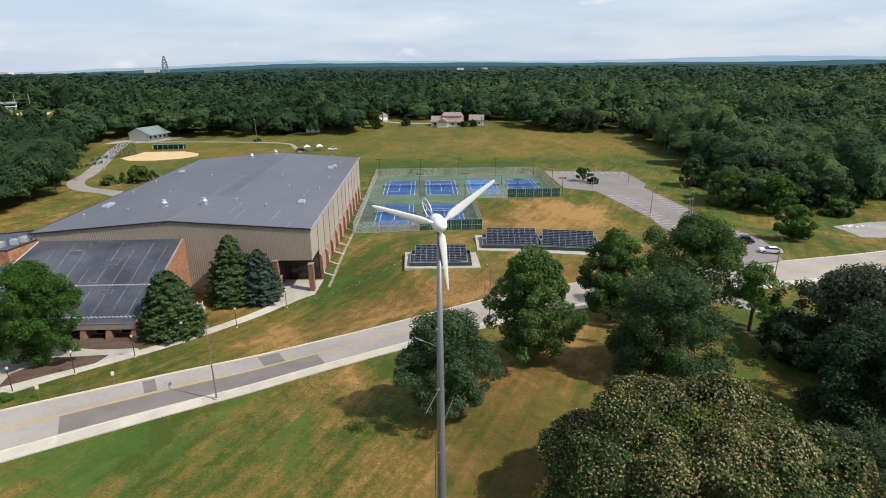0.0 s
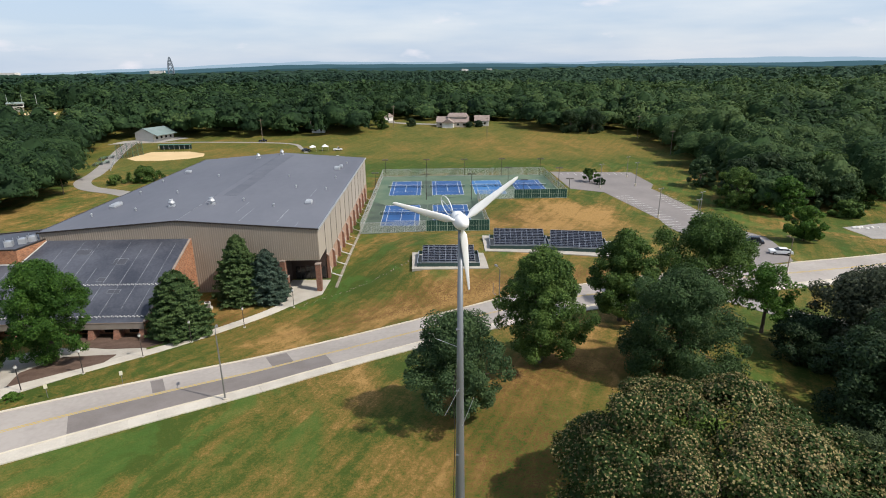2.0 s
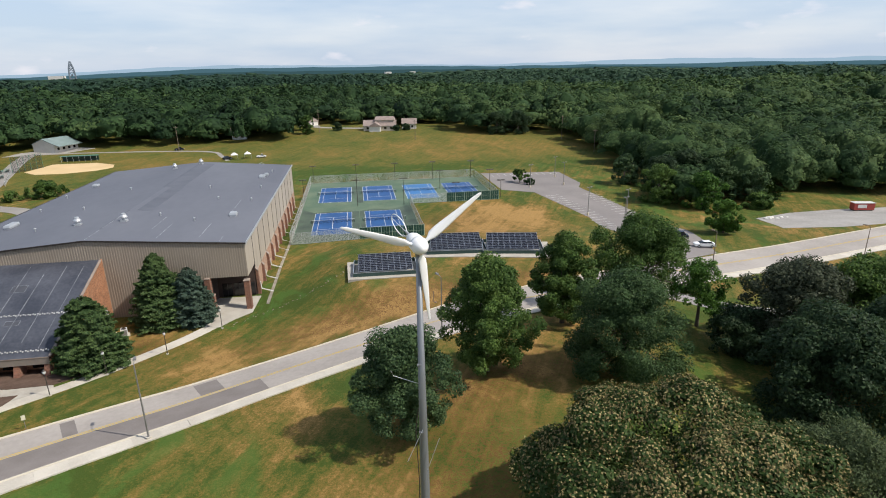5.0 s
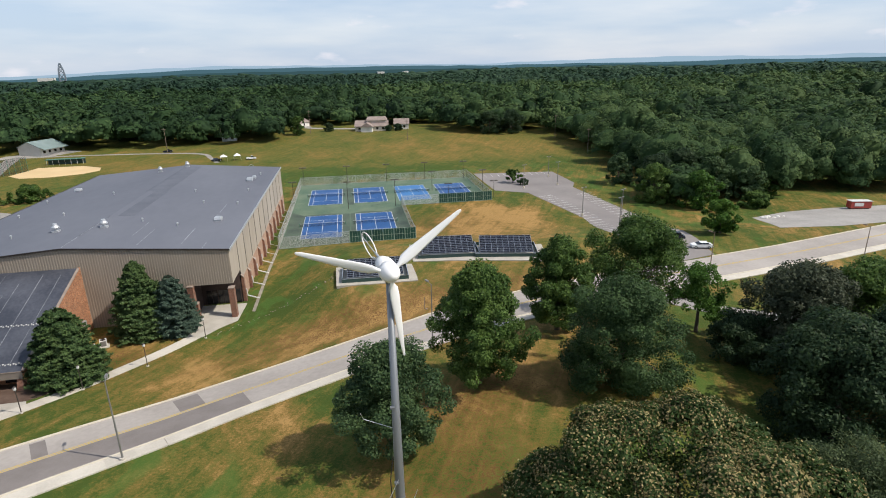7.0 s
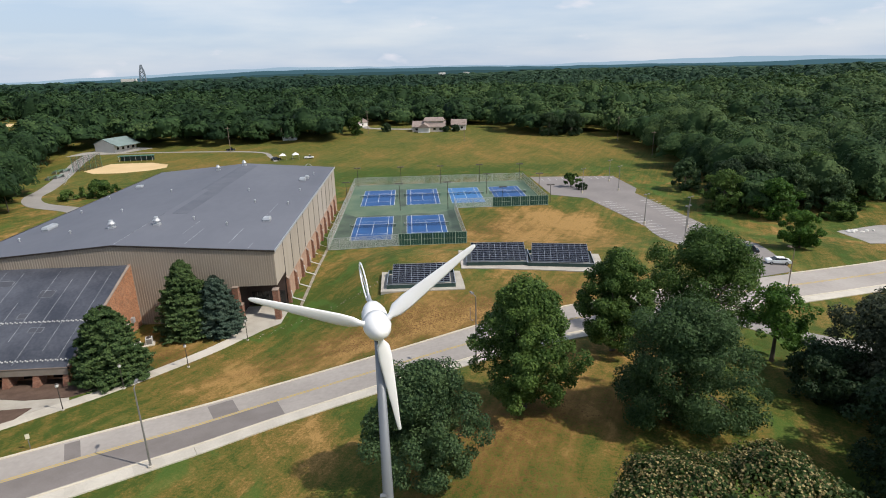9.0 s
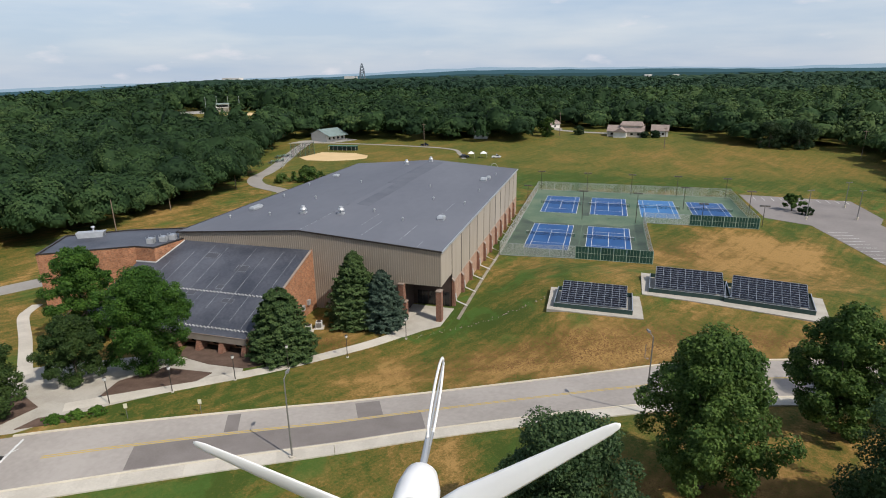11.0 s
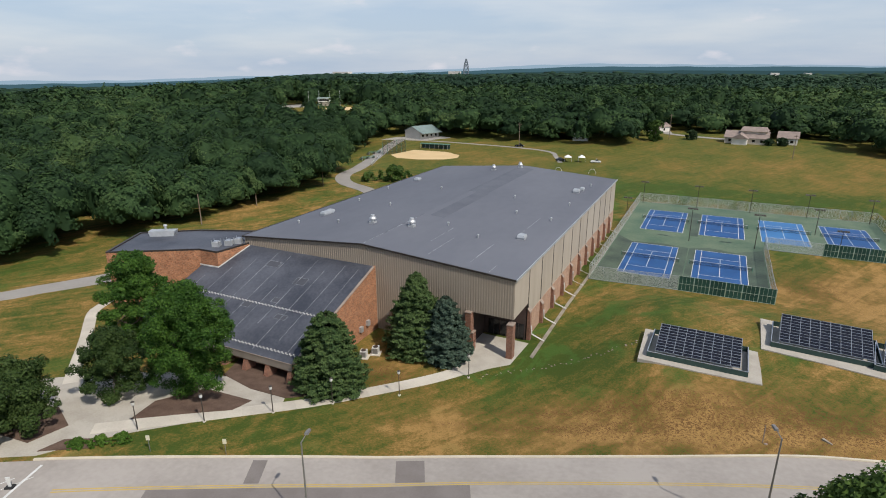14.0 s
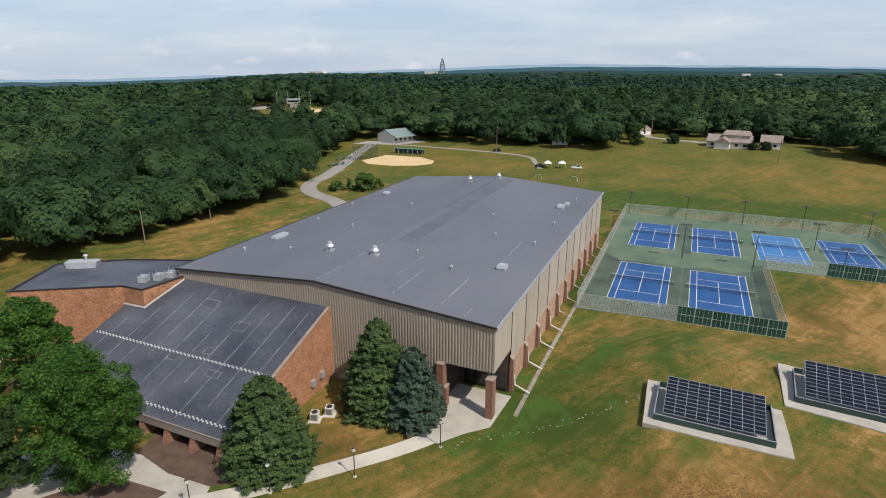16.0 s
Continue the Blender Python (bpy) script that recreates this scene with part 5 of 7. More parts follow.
part("nacelle", Solid().tube([along(0.30), along(0.36), along(0.75), along(1.05), along(1.2)], [0.30, 0.325, 0.31, 0.24, 0.10], 18), WHITE, turbine, "rounded white nacelle", True)
part("spinner", Solid().tube([along(-0.42), along(-0.40), along(-0.32), along(-0.15), along(0.05), along(0.27)], [0.03, 0.10, 0.20, 0.30, 0.34, 0.325], 18), WHITE, turbine, "white nose cone", True)
part("neck", Solid().tube([(0, 0, 36.2 - TB), (0, 0.0, 36.6 - TB)], [0.11, 0.16], 12), TOWER, turbine)
for tip in ((-1.93, 22.93, 37.66), (3.29, 23.33, 38.60), (1.31, 23.71, 33.40)):
    t = Vector(tip) - Vector((0.9, 23.5, TB)) - HUB
    ax = t.normalized()
    chord = ax.cross(back).normalized()
    blade = Solid()
    secs = [(0.18, 0.07, 0.06, 0), (0.42, 0.075, 0.06, 0.01), (0.62, 0.17, 0.045, 0.03), (0.95, 0.185, 0.035, 0.03), (1.6, 0.145, 0.026, 0.02), (2.3, 0.105, 0.018, 0.01), (2.85, 0.07, 0.012, 0.0), (t.length - 0.04, 0.045, 0.008, 0), (t.length, 0.012, 0.004, 0)]
    n = 10
    for d, c, th, sh in secs:
        tw = radians(22 * (1 - d / t.length) + 4)
        u, v = chord * math.cos(tw) + back * math.sin(tw), back * math.cos(tw) - chord * math.sin(tw)
        for j in range(n):
            a = 2 * math.pi * j / n
            blade.v.append(tuple(HUB + ax * d + u * (math.cos(a) * c + sh) + v * math.sin(a) * th))
    for i in range(len(secs) - 1):
        for j in range(n):
            a, b = i * n + j, i * n + (j + 1) % n
            blade.f.append((a, b, b + n, a + n))
    blade.f.append(tuple(range((len(secs) - 1) * n, len(secs) * n)))
    part("blade", blade, WHITE, turbine, "slender white rotor blade", True)
# tail: two stays and an open oval fin
fin = Solid()
oval = [along(3.05 + 1.28 * math.cos(math.pi * k / 12), 0.02 + 0.36 * math.sin(math.pi * k / 12)) for k in range(25)]
fin.tube(oval, [0.024] * 25, 6)
boom = part("tail_boom", Solid().tube([along(1.15, 0.02), along(2.0, 0.05)], [0.055, 0.045], 8).tube([along(1.15, -0.05), along(2.4, -0.25)], [0.035, 0.03], 6), GALV, turbine)
vane = part("tail_vane", fin, WHITE, turbine, "open oval tail vane", True)
part("vane_stay", Solid().tube([along(1.9, 0.02), along(4.3, 0.02)], [0.018, 0.018], 5), GALV, vane)
for zb in (31.6, 28.4, 24.8):
    part("cable_bracket", Solid().box(-0.2, -0.24, zb - TB, -0.04, -0.1, zb + 0.05 - TB), TOWER, turbine)
part("sensor_arm", Solid().tube([(0, 0, 30.6 - TB), (-1.15, 0.25, 31.0 - TB), (-1.25, 0.25, 31.25 - TB)], [0.014, 0.012, 0.012], 6), GALV, turbine, "thin sensor arm")
for p0, p1 in (((-0.05, -0.24, 28.6), (-0.75, -0.5, 27.3)), ((0.1, -0.3, 26.6), (0.62, -0.4, 28.2))):
    part("stay_rod", Solid().tube([(*p0[:2], p0[2] - TB), (*p1[:2], p1[2] - TB)], [0.012, 0.012], 5), GALV, turbine)
part("cable", Solid().tube([(-0.20, -0.16, 29.6 - TB), (-0.34, -0.2, 28.6 - TB), (-0.26, -0.2, 26.0 - TB), (-0.40, -0.3, 20.0 - TB)], [0.02, 0.02, 0.02, 0.02], 5), TRIM, turbine)


# ---- lamps ----
def street_lamp(x, y, h, material, arm=1.6, turn=0, label="tall steel street lamp with a short arm"):
    p = thing("street_lamp", label, "street lamp", (x, y, hz(x, y)), turn, group="street lamps")
    part("base", Solid().tube([(0, 0, -0.3), (0, 0, 0.35)], [0.32, 0.32], 12), CONCRETE, p)
    part("pole", Solid().tube([(0, 0, 0.3), (0, 0, h)], [0.11, 0.06], 8), material, p)
    part("arm", Solid().tube([(0, 0, h - 0.05), (0, arm, h + 0.08)], [0.045, 0.035], 6), material, p)
    part("lamp_head", Solid().prism([(-0.18, arm - 0.2, h - 0.02), (0.18, arm - 0.2, h - 0.02), (0.15, arm + 0.55, h), (-0.15, arm + 0.55, h)], [(-0.14, arm - 0.15, h + 0.18), (0.14, arm - 0.15, h + 0.18), (0.1, arm + 0.5, h + 0.14), (-0.1, arm + 0.5, h + 0.14)]), material, p)


street_lamp(-26.1, 61.1, 9.4, POLE, 1.2, 15)
street_lamp(9.5, 76.2, 9.5, POLE, 1.2, 18)
street_lamp(66.8, 98.2, 8.4, WOOD_POLE, 0.8, 20)
street_lamp(98.0, 95.6, 9.0, WOOD_POLE, 0.8, 20)
street_lamp(-54.3, 48.2, 9.0, POLE, 1.2, 15)


def lot_lamp(x, y, h):
    p = thing("lot_lamp", "grey parking lot lamp with twin heads on a concrete base", "street lamp", (x, y, hz(x, y)), 30, group="parking lot lamps")
    part("base", Solid().tube([(0, 0, -0.3), (0, 0, 0.9)], [0.34, 0.30], 12), KERB, p)
    part("pole", Solid().tube([(0, 0, 0.8), (0, 0, h)], [0.12, 0.08], 8), POLE, p)
    part("crossarm", Solid().tube([(-0.8, 0, h), (0.8, 0, h)], [0.04, 0.04], 6), POLE, p)
    for s in (-1, 1):
        part("lamp_head", Solid().box(s * 0.75 - 0.3, -0.2, h - 0.08, s * 0.75 + 0.3, 0.2, h + 0.12), POLE, p)


for x, y, h in ((65.8, 157, 8.5), (68.2, 138.6, 8.5), (60.9, 198.4, 8.5), (74.6, 201.0, 8.5), (75.5, 152, 8.5), (76.8, 217, 8.0)):
    lot_lamp(x, y, h)


def path_lamp(x, y):
    p = thing("path_lamp", "short bronze path lamp with a pale globe head", "path lamp", (x, y, hz(x, y)), group="path lamps")
    part("base", Solid().tube([(0, 0, -0.2), (0, 0, 0.15)], [0.2, 0.2], 10), CONCRETE, p)
    part("pole", Solid().tube([(0, 0, 0.1), (0, 0, 3.3)], [0.065, 0.05], 8), DARK_POLE, p)
    part("globe", Solid().tube([(0, 0, 3.3), (0, 0, 3.4), (0, 0, 3.65), (0, 0, 3.72)], [0.13, 0.19, 0.19, 0.11], 12), WHITE_PAINT, p, "pale round lamp globe")
    part("lamp_cap", Solid().tube([(0, 0, 3.72), (0, 0, 3.85)], [0.22, 0.08], 12), DARK_POLE, p)


for x, y in ((-53.4, 64.6), (-48.5, 69.6), (-43.2, 75.3), (-38.4, 80.9), (-32.1, 87.1), (-25.8, 95.9)):
    path_lamp(x, y)


def sign(x, y, h, label="small pale sign on a thin post"):
    p = thing("road_sign", label, "sign", (x, y, hz(x, y)), 30, group="small signs")
    part("post", Solid().tube([(0, 0, -0.2), (0, 0, h)], [0.035, 0.035], 6), POLE, p)
    part("plate", Solid().box(-0.2, -0.05, h - 0.6, 0.2, -0.02, h), SIGN_PALE, p)


sign(-41.2, 66.0, 2.0)
sign(-48.7, 62.6, 2.0)
bollard = thing("bollard_sign", "small white paddle sign on a dark rubber base", "sign", (-55.6, 52.6, hz(-55.6, 52.6) + 0.06), 30)
part("base", Solid().box(-0.4, -0.3, 0, 0.4, 0.3, 0.14), TYRE, bollard)
part("paddle", Solid().prism([(-0.14, -0.04, 0.14), (0.14, -0.04, 0.14), (0.14, 0.04, 0.14), (-0.14, 0.04, 0.14)], [(-0.24, -0.04, 1.2), (0.2, -0.04, 1.2), (0.2, 0.04, 1.2), (-0.24, 0.04, 1.2)]), WHITE_PAINT, bollard)


def utility_pole(x, y, h):
    p = thing("utility_pole", "weathered wooden utility pole" + (" with a crossarm" if x > -100 else " beside the drive"), "utility pole", (x, y, hz(x, y)), group="utility poles")
    part("pole", Solid().tube([(0, 0, -0.5), (0, 0, h)], [0.17, 0.12], 8), WOOD_POLE, p)
    if x > -100:
        part("crossarm", Solid().box(-1.1, -0.07, h - 0.9, 1.1, 0.07, h - 0.72), WOOD_POLE, p)


for x, y, h in ((33, 330, 11), (116, 316, 13), (116, 270, 12), (-93, 318, 13), (-131, 165, 9), (-131, 200, 9), (-128, 140, 9), (-23, 366, 14)):
    utility_pole(x, y, h)


# ---- vehicles and small structures ----
def car(name, x, y, turn, paint, label, tall=1.45, pickup=False, lift=0.0):
    c = thing(name, label, "car", (x, y, hz(x, y) + 0.06), turn, group="parked cars")
    prof = [(-2.25, 0.35), (2.2, 0.35), (2.28, 0.62), (2.15, 0.85), (1.25, 0.98), (-1.55, 1.0), (-2.2, 0.92), (-2.3, 0.6)]
    part("body", Solid().prism([(px, -0.88, pz) for px, pz in prof], [(px, 0.88, pz) for px, pz in prof]), paint, c)
    cab = [(0.1, 0.97), (1.25, 0.97), (0.55, tall), (-0.1, tall)] if pickup else [(-1.75, 0.97), (1.25, 0.97), (0.45, tall), (-1.2, tall)]
    lo = [(cab[0][0], -0.8), (cab[1][0], -0.8), (cab[1][0], 0.8), (cab[0][0], 0.8)]
    hi = [(cab[3][0], -0.66), (cab[2][0], -0.66), (cab[2][0], 0.66), (cab[3][0], 0.66)]
    part("windows", Solid().prism([(a, b, 0.96) for a, b in lo], [(a, b, tall - 0.05) for a, b in hi]), CAR_GLASS, c, "dark car windows")
    part("roof", Solid().prism([(a, b, tall - 0.05) for a, b in hi], [(a * 0.94, b * 0.94, tall) for a, b in hi]), paint, c)
    for wx in (-1.4, 1.4):
        for wy in (-0.86, 0.86):
            w = part("wheel", Solid().tube([(wx, wy - 0.1, 0.32), (wx, wy + 0.1, 0.32)], [0.33, 0.33], 14), TYRE, c)
            part("rim", Solid().tube([(wx, wy - 0.11, 0.32), (wx, wy + 0.11, 0.32)], [0.18, 0.18], 10), ALU, w)
    for wy in (-0.6, 0.6):
        part("headlight", Solid().box(2.18, wy - 0.2, 0.65, 2.3, wy + 0.2, 0.8), WHITE_PAINT, c)


car("car", 73.4, 121.5, 160, CAR_DARK, "dark blue estate car parked in the lot", 1.75)
car("car", 75.4, 114.0, 165, CAR_WHITE, "white saloon car parked in the lot", 1.42)
car("pickup_truck", -47.6, 292.5, 10, CAR_WHITE, "white pickup truck on the meadow", 1.75, True)
car("pickup_truck", -93.5, 320.5, 5, CAR_DARK, "dark pickup truck on the track", 1.7, True)
car("car", -63.5, 291, 30, CAR_DARK, "dark car beside the tents", 1.6)
for x, y in ((-60.0, 290.6), (-54.0, 292.2)):
    t = thing("canopy_tent", "white pop-up canopy tent on the meadow", "tent", (x, y, hz(x, y)), 15, group="canopy tents")
    part("canopy", Solid().prism([(-1.6, -1.6, 2.2), (1.6, -1.6, 2.2), (1.6, 1.6, 2.2), (-1.6, 1.6, 2.2)], [(-0.1, -0.1, 3.3), (0.1, -0.1, 3.3), (0.1, 0.1, 3.3), (-0.1, 0.1, 3.3)]), TENT, t)
    for px in (-1.55, 1.55):
        for py in (-1.55, 1.55):
            part("leg", Solid().tube([(px, py, 0), (px, py, 2.2)], [0.04, 0.04], 5), ALU, t)

trailer = thing("office_trailer", "red site trailer with a pale banner at the gravel yard", "trailer", (146.5, 145.0, hz(146.5, 145)), -12)
part("body", Solid().box(-2.9, -1.1, 0.4, 2.9, 1.1, 2.4), RED_PAINT, trailer)
part("roof", Solid().box(-3.0, -1.2, 2.4, 3.0, 1.2, 2.52), WHITE_PAINT, trailer)
part("banner", Solid().box(-1.9, -1.15, 1.0, 0.6, -1.1, 2.0), PALE_WALL, trailer)
part("skids", Solid().box(-2.6, -0.9, 0, 2.6, 0.9, 0.4), TRIM, trailer)
rr = random.Random(8)
for k in range(9):
    x, y, q = 111.5 + rr.uniform(0, 8), 140.5 + rr.uniform(-1.2, 2.0), rr.uniform(0.3, 0.75)
    s = Solid().ball((x, y, hz(x, y) + q * 0.3), (q * rr.uniform(0.8, 1.6), q, q * 0.8), 7, 5)
    single("boulder", s, PALE_WALL, "pale broken rock at the edge of the gravel", "rock", "rocks beside the gravel yard")
for k in range(46):
    f = k / 45
    x, y = -24.6 + 19.5 * f + rr.uniform(-0.6, 0.6), 96.4 + 15.0 * f + 0.7 * math.sin(6 * f) + rr.uniform(-0.5, 0.5)
    q = rr.uniform(0.05, 0.13)
    single("stone", Solid().ball((x, y, hz(x, y) + q * 0.2), (q * rr.uniform(0.9, 1.7), q, q * 0.7), 6, 4), CAPSTONE, "small weathered stone along the ditch", "rock", "stones along the ditch")
post = thing("marker_post", "leaning dark wooden post on the bank beside the road", "post", (10.4, 91.4, hz(10.4, 91.4)), 18)
part("stake", Solid().tube([(0, 0, -0.4), (0.1, 0.25, 0.9), (0.2, 0.5, 1.9)], [0.07, 0.065, 0.055], 7), WOOD_POLE, post)
part("foot_stone", Solid().ball((0.25, -0.2, 0.05), (0.22, 0.16, 0.12), 7, 5), CAPSTONE, post)
block = thing("concrete_block", "pale broken concrete block lying on the bank beside the road", "concrete block", (16.6, 94.3, hz(16.6, 94.3)), -35)
part("slab", Solid().prism([(-0.6, -0.2, -0.1), (0.6, -0.12, -0.1), (0.55, 0.14, -0.1), (-0.55, 0.2, -0.1)], [(-0.5, -0.15, 0.2), (0.5, -0.08, 0.08), (0.45, 0.1, 0.08), (-0.5, 0.16, 0.2)]), STRIP, block)
x, y = 86.0, 89.0
box = thing("utility_cabinet", "small brown cabinet with a flat lid on the bank", "cabinet", (x, y, hz(x, y)), 20)
part("case", Solid().box(-0.7, -0.6, -0.2, 0.7, 0.6, 1.5), BRICK_PIER, box)
part("lid", Solid().box(-0.9, -0.8, 1.5, 0.9, 0.8, 1.68), STRIP, box, "flat concrete lid")


def gable_house(name, label, x, y, turn, L, W, hw, hr, wall, roof, windows=4):
    h = thing(name, label, "house", (x, y, hz(x, y)), turn)
    part("wall", Solid().box(-L / 2, -W / 2, -0.8, L / 2, W / 2, hw).prism([(-L / 2, -W / 2, hw), (-L / 2, W / 2, hw), (-L / 2, 0, hr - 0.1)], [(L / 2, -W / 2, hw), (L / 2, W / 2, hw), (L / 2, 0, hr - 0.1)]), wall, h)
    o = 0.5
    for s in (-1, 1):
        a = [(-L / 2 - o, s * (W / 2 + o), hw - 0.2), (L / 2 + o, s * (W / 2 + o), hw - 0.2), (L / 2 + o, 0, hr), (-L / 2 - o, 0, hr)]
        part("roof", Solid().prism(a[::s], [(p, q, z + 0.18) for p, q, z in a][::s]), roof, h)
    for k in range(windows):
        wx = -L / 2 + (k + 0.7) * L / (windows + 0.4)
        w = part("window", Solid().box(wx - 0.7, -W / 2 - 0.06, 0.9, wx + 0.7, -W / 2, 2.2), DOOR_DARK, h)
        part("frame", Solid().box(wx - 0.8, -W / 2 - 0.09, 0.8, wx + 0.8, -W / 2 - 0.06, 0.9), WHITE_PAINT, w)
    return h


main_house = gable_house("ranch_house", "low beige house with brown shingle roofs across the meadow", 15, 371, -8, 20, 10, 3.0, 6.0, HOUSE_WALL, SHINGLE, 5)
part("upper_wall", Solid().box(-3, -2, 3.0, 9, 5, 6.4), HOUSE_WALL, main_house)
part("upper_roof", Solid().prism([(-3.6, -2.8, 6.2), (9.6, -2.8, 6.2), (9.6, 5.6, 6.2), (-3.6, 5.6, 6.2)], [(-2.6, 1.2, 8.3), (8.6, 1.2, 8.3), (8.6, 1.6, 8.3), (-2.6, 1.6, 8.3)]), SHINGLE, main_house)
part("front_gable", Solid().prism([(-6, -9, -0.5), (1, -9, -0.5), (1, -4.9, -0.5), (-6, -4.9, -0.5)], [(-6, -9, 3), (1, -9, 3), (1, -4.9, 3), (-6, -4.9, 3)]), PALE_WALL, main_house)
part("front_roof", Solid().prism([(-6.6, -9.6, 2.9), (1.6, -9.6, 2.9), (1.6, -2, 2.9), (-6.6, -2, 2.9)], [(-2.6, -9.6, 5.3), (-2.4, -9.6, 5.3), (-2.4, -2, 5.6), (-2.6, -2, 5.6)]), SHINGLE, main_house)
gable_house("garage", "beige garage with a brown shingle roof beside the house", 34, 374, -6, 9, 8, 3.2, 6.2, PALE_WALL, SHINGLE, 2)
club = gable_house("clubhouse", "pale pavilion with a grey-green metal roof", -158, 331, 70, 15, 13, 4.0, 6.6, PALE_WALL, GREEN_ROOF, 4)
part("lower_roof", Solid().prism([(-7.8, -9.4, 2.9), (7.8, -9.4, 2.9), (7.8, -6.4, 4.1), (-7.8, -6.4, 4.1)], [(-7.8, -9.4, 3.05), (7.8, -9.4, 3.05), (7.8, -6.4, 4.25), (-7.8, -6.4, 4.25)]), GREEN_ROOF, club)
single("clubhouse_yard", patch([(-176, 314), (-150, 322), (-140, 334), (-148, 338), (-172, 324)], 0.07, 0.2, 4), GRAVEL, "pale gravel yard before the pavilion", "gravel yard", kind="structure")
gable_house("cottage", "small white house among the trees", -68, 352, 5, 8, 7, 5.2, 8.0, WHITE_PAINT, SHINGLE, 2)
gable_house("shed", "pale shed beside the drive", -32, 404, 60, 12, 7, 3, 5, PALE_WALL, SHINGLE, 1)
dugout = thing("dugout", "long dark green dugout beside the infield", "dugout", (-134, 300.5, hz(-134, 300.5)), 4)
part("back_wall", Solid().box(-8, 1.2, 0, 8, 1.5, 2.4), GREEN_WALL, dugout)
part("roof", Solid().box(-8.3, -1.3, 2.4, 8.3, 1.7, 2.6), GREEN_STEEL, dugout)
for k in range(7):
    part("post", Solid().tube([(-7.8 + k * 2.6, -1.1, 0), (-7.8 + k * 2.6, -1.1, 2.4)], [0.07, 0.07], 6), WHITE_PAINT, dugout)
stop = thing("backstop", "tall dark green backstop netting on poles", "backstop", (-147.5, 281, hz(-147.5, 281)), 62)
for k in range(6):
    part("post", Solid().tube([(-7 + k * 2.8, 0, -0.3), (-7 + k * 2.8, 0, 7.0)], [0.09, 0.08], 6), GREEN_STEEL, stop)
part("netting", Solid().add([(-7, 0, 0), (7, 0, 0), (7, 0, 6.9), (-7, 0, 6.9)], [(0, 1, 2, 3)]), NET, stop)
for x, y in ((-157.5, 276), (-152.5, 262)):
    stand = thing("bleachers", "low blue-green metal bleachers beside the ball field", "bleachers", (x, y, hz(x, y)), 68, group="bleachers")
    for k in range(4):
        part("bench", Solid().box(-4, -k * 0.75, 0.35 + k * 0.42, 4, -k * 0.75 + 0.35, 0.42 + k * 0.42), GREEN_STEEL, stand)
    for sx in (-3.6, 0, 3.6):
        part("brace", Solid().prism([(sx - 0.05, 0.3, 0), (sx + 0.05, 0.3, 0), (sx + 0.05, -2.4, 0), (sx - 0.05, -2.4, 0)][::-1], [(sx - 0.05, 0.3, 0.34), (sx + 0.05, 0.3, 0.34), (sx + 0.05, -2.4, 1.6), (sx - 0.05, -2.4, 1.6)][::-1]), GALV, stand)
for x, y, t in ((-146, 262, 65), (-139, 246, 62)):
    fence("low_fence", x, y, x - 8, y + 18, 1.6, "low chain-link fence of the ball field")
for x, y in ((-44, 268), (-58, 266.5)):
    arch = thing("garden_arch", "small white arch on the meadow", "arch", (x, y, hz(x, y)), group="white arches")
    part("hoop", Solid().tube([(1.5 * math.cos(math.pi * k / 10), 0, 2.0 * math.sin(math.pi * k / 10)) for k in range(11)], [0.09] * 11, 6), WHITE_PAINT, arch)


# ---- trees ----
def leaf_quads(centres, normals, size, rg, aspect=0.55, jitter=0.5):
    """Diamond leaves round given points, tilted at random from given directions."""
    n = len(centres)
    nr = normals + rg.normal(0, jitter, (n, 3))
    nr /= np.linalg.norm(nr, axis=1, keepdims=True) + 1e-9
    t = np.cross(nr, rg.normal(0, 1, (n, 3)))
    t /= np.linalg.norm(t, axis=1, keepdims=True) + 1e-9
    b = np.cross(nr, t)
    s = size * rg.uniform(0.65, 1.35, (n, 1))
    v = np.stack([centres - t * s, centres + b * s * aspect, centres + t * s, centres - b * s * aspect], 1)
    return v.reshape(-1, 3)


def leaf_triangles(centres, normals, size, rg, jitter=0.3, aspect=0.8):
    """Three-cornered leaf sprays round given points."""
    n = len(centres)
    nr = normals + rg.normal(0, jitter, (n, 3))
    nr /= np.linalg.norm(nr, axis=1, keepdims=True) + 1e-9
    t = np.cross(nr, rg.normal(0, 1, (n, 3)))
    t /= np.linalg.norm(t, axis=1, keepdims=True) + 1e-9
    b = np.cross(nr, t)
    s = size * rg.uniform(0.65, 1.4, (n, 1))
    return np.stack([centres + t * s, centres - t * s * 0.6 + b * s * aspect, centres - t * s * 0.6 - b * s * aspect], 1).reshape(-1, 3)


def quads_of(v):
    return np.arange(len(v)).reshape(-1, 4)


def sphere_points(n, rg):
    d = rg.normal(0, 1, (n, 3))
    return d / np.linalg.norm(d, axis=1, keepdims=True)


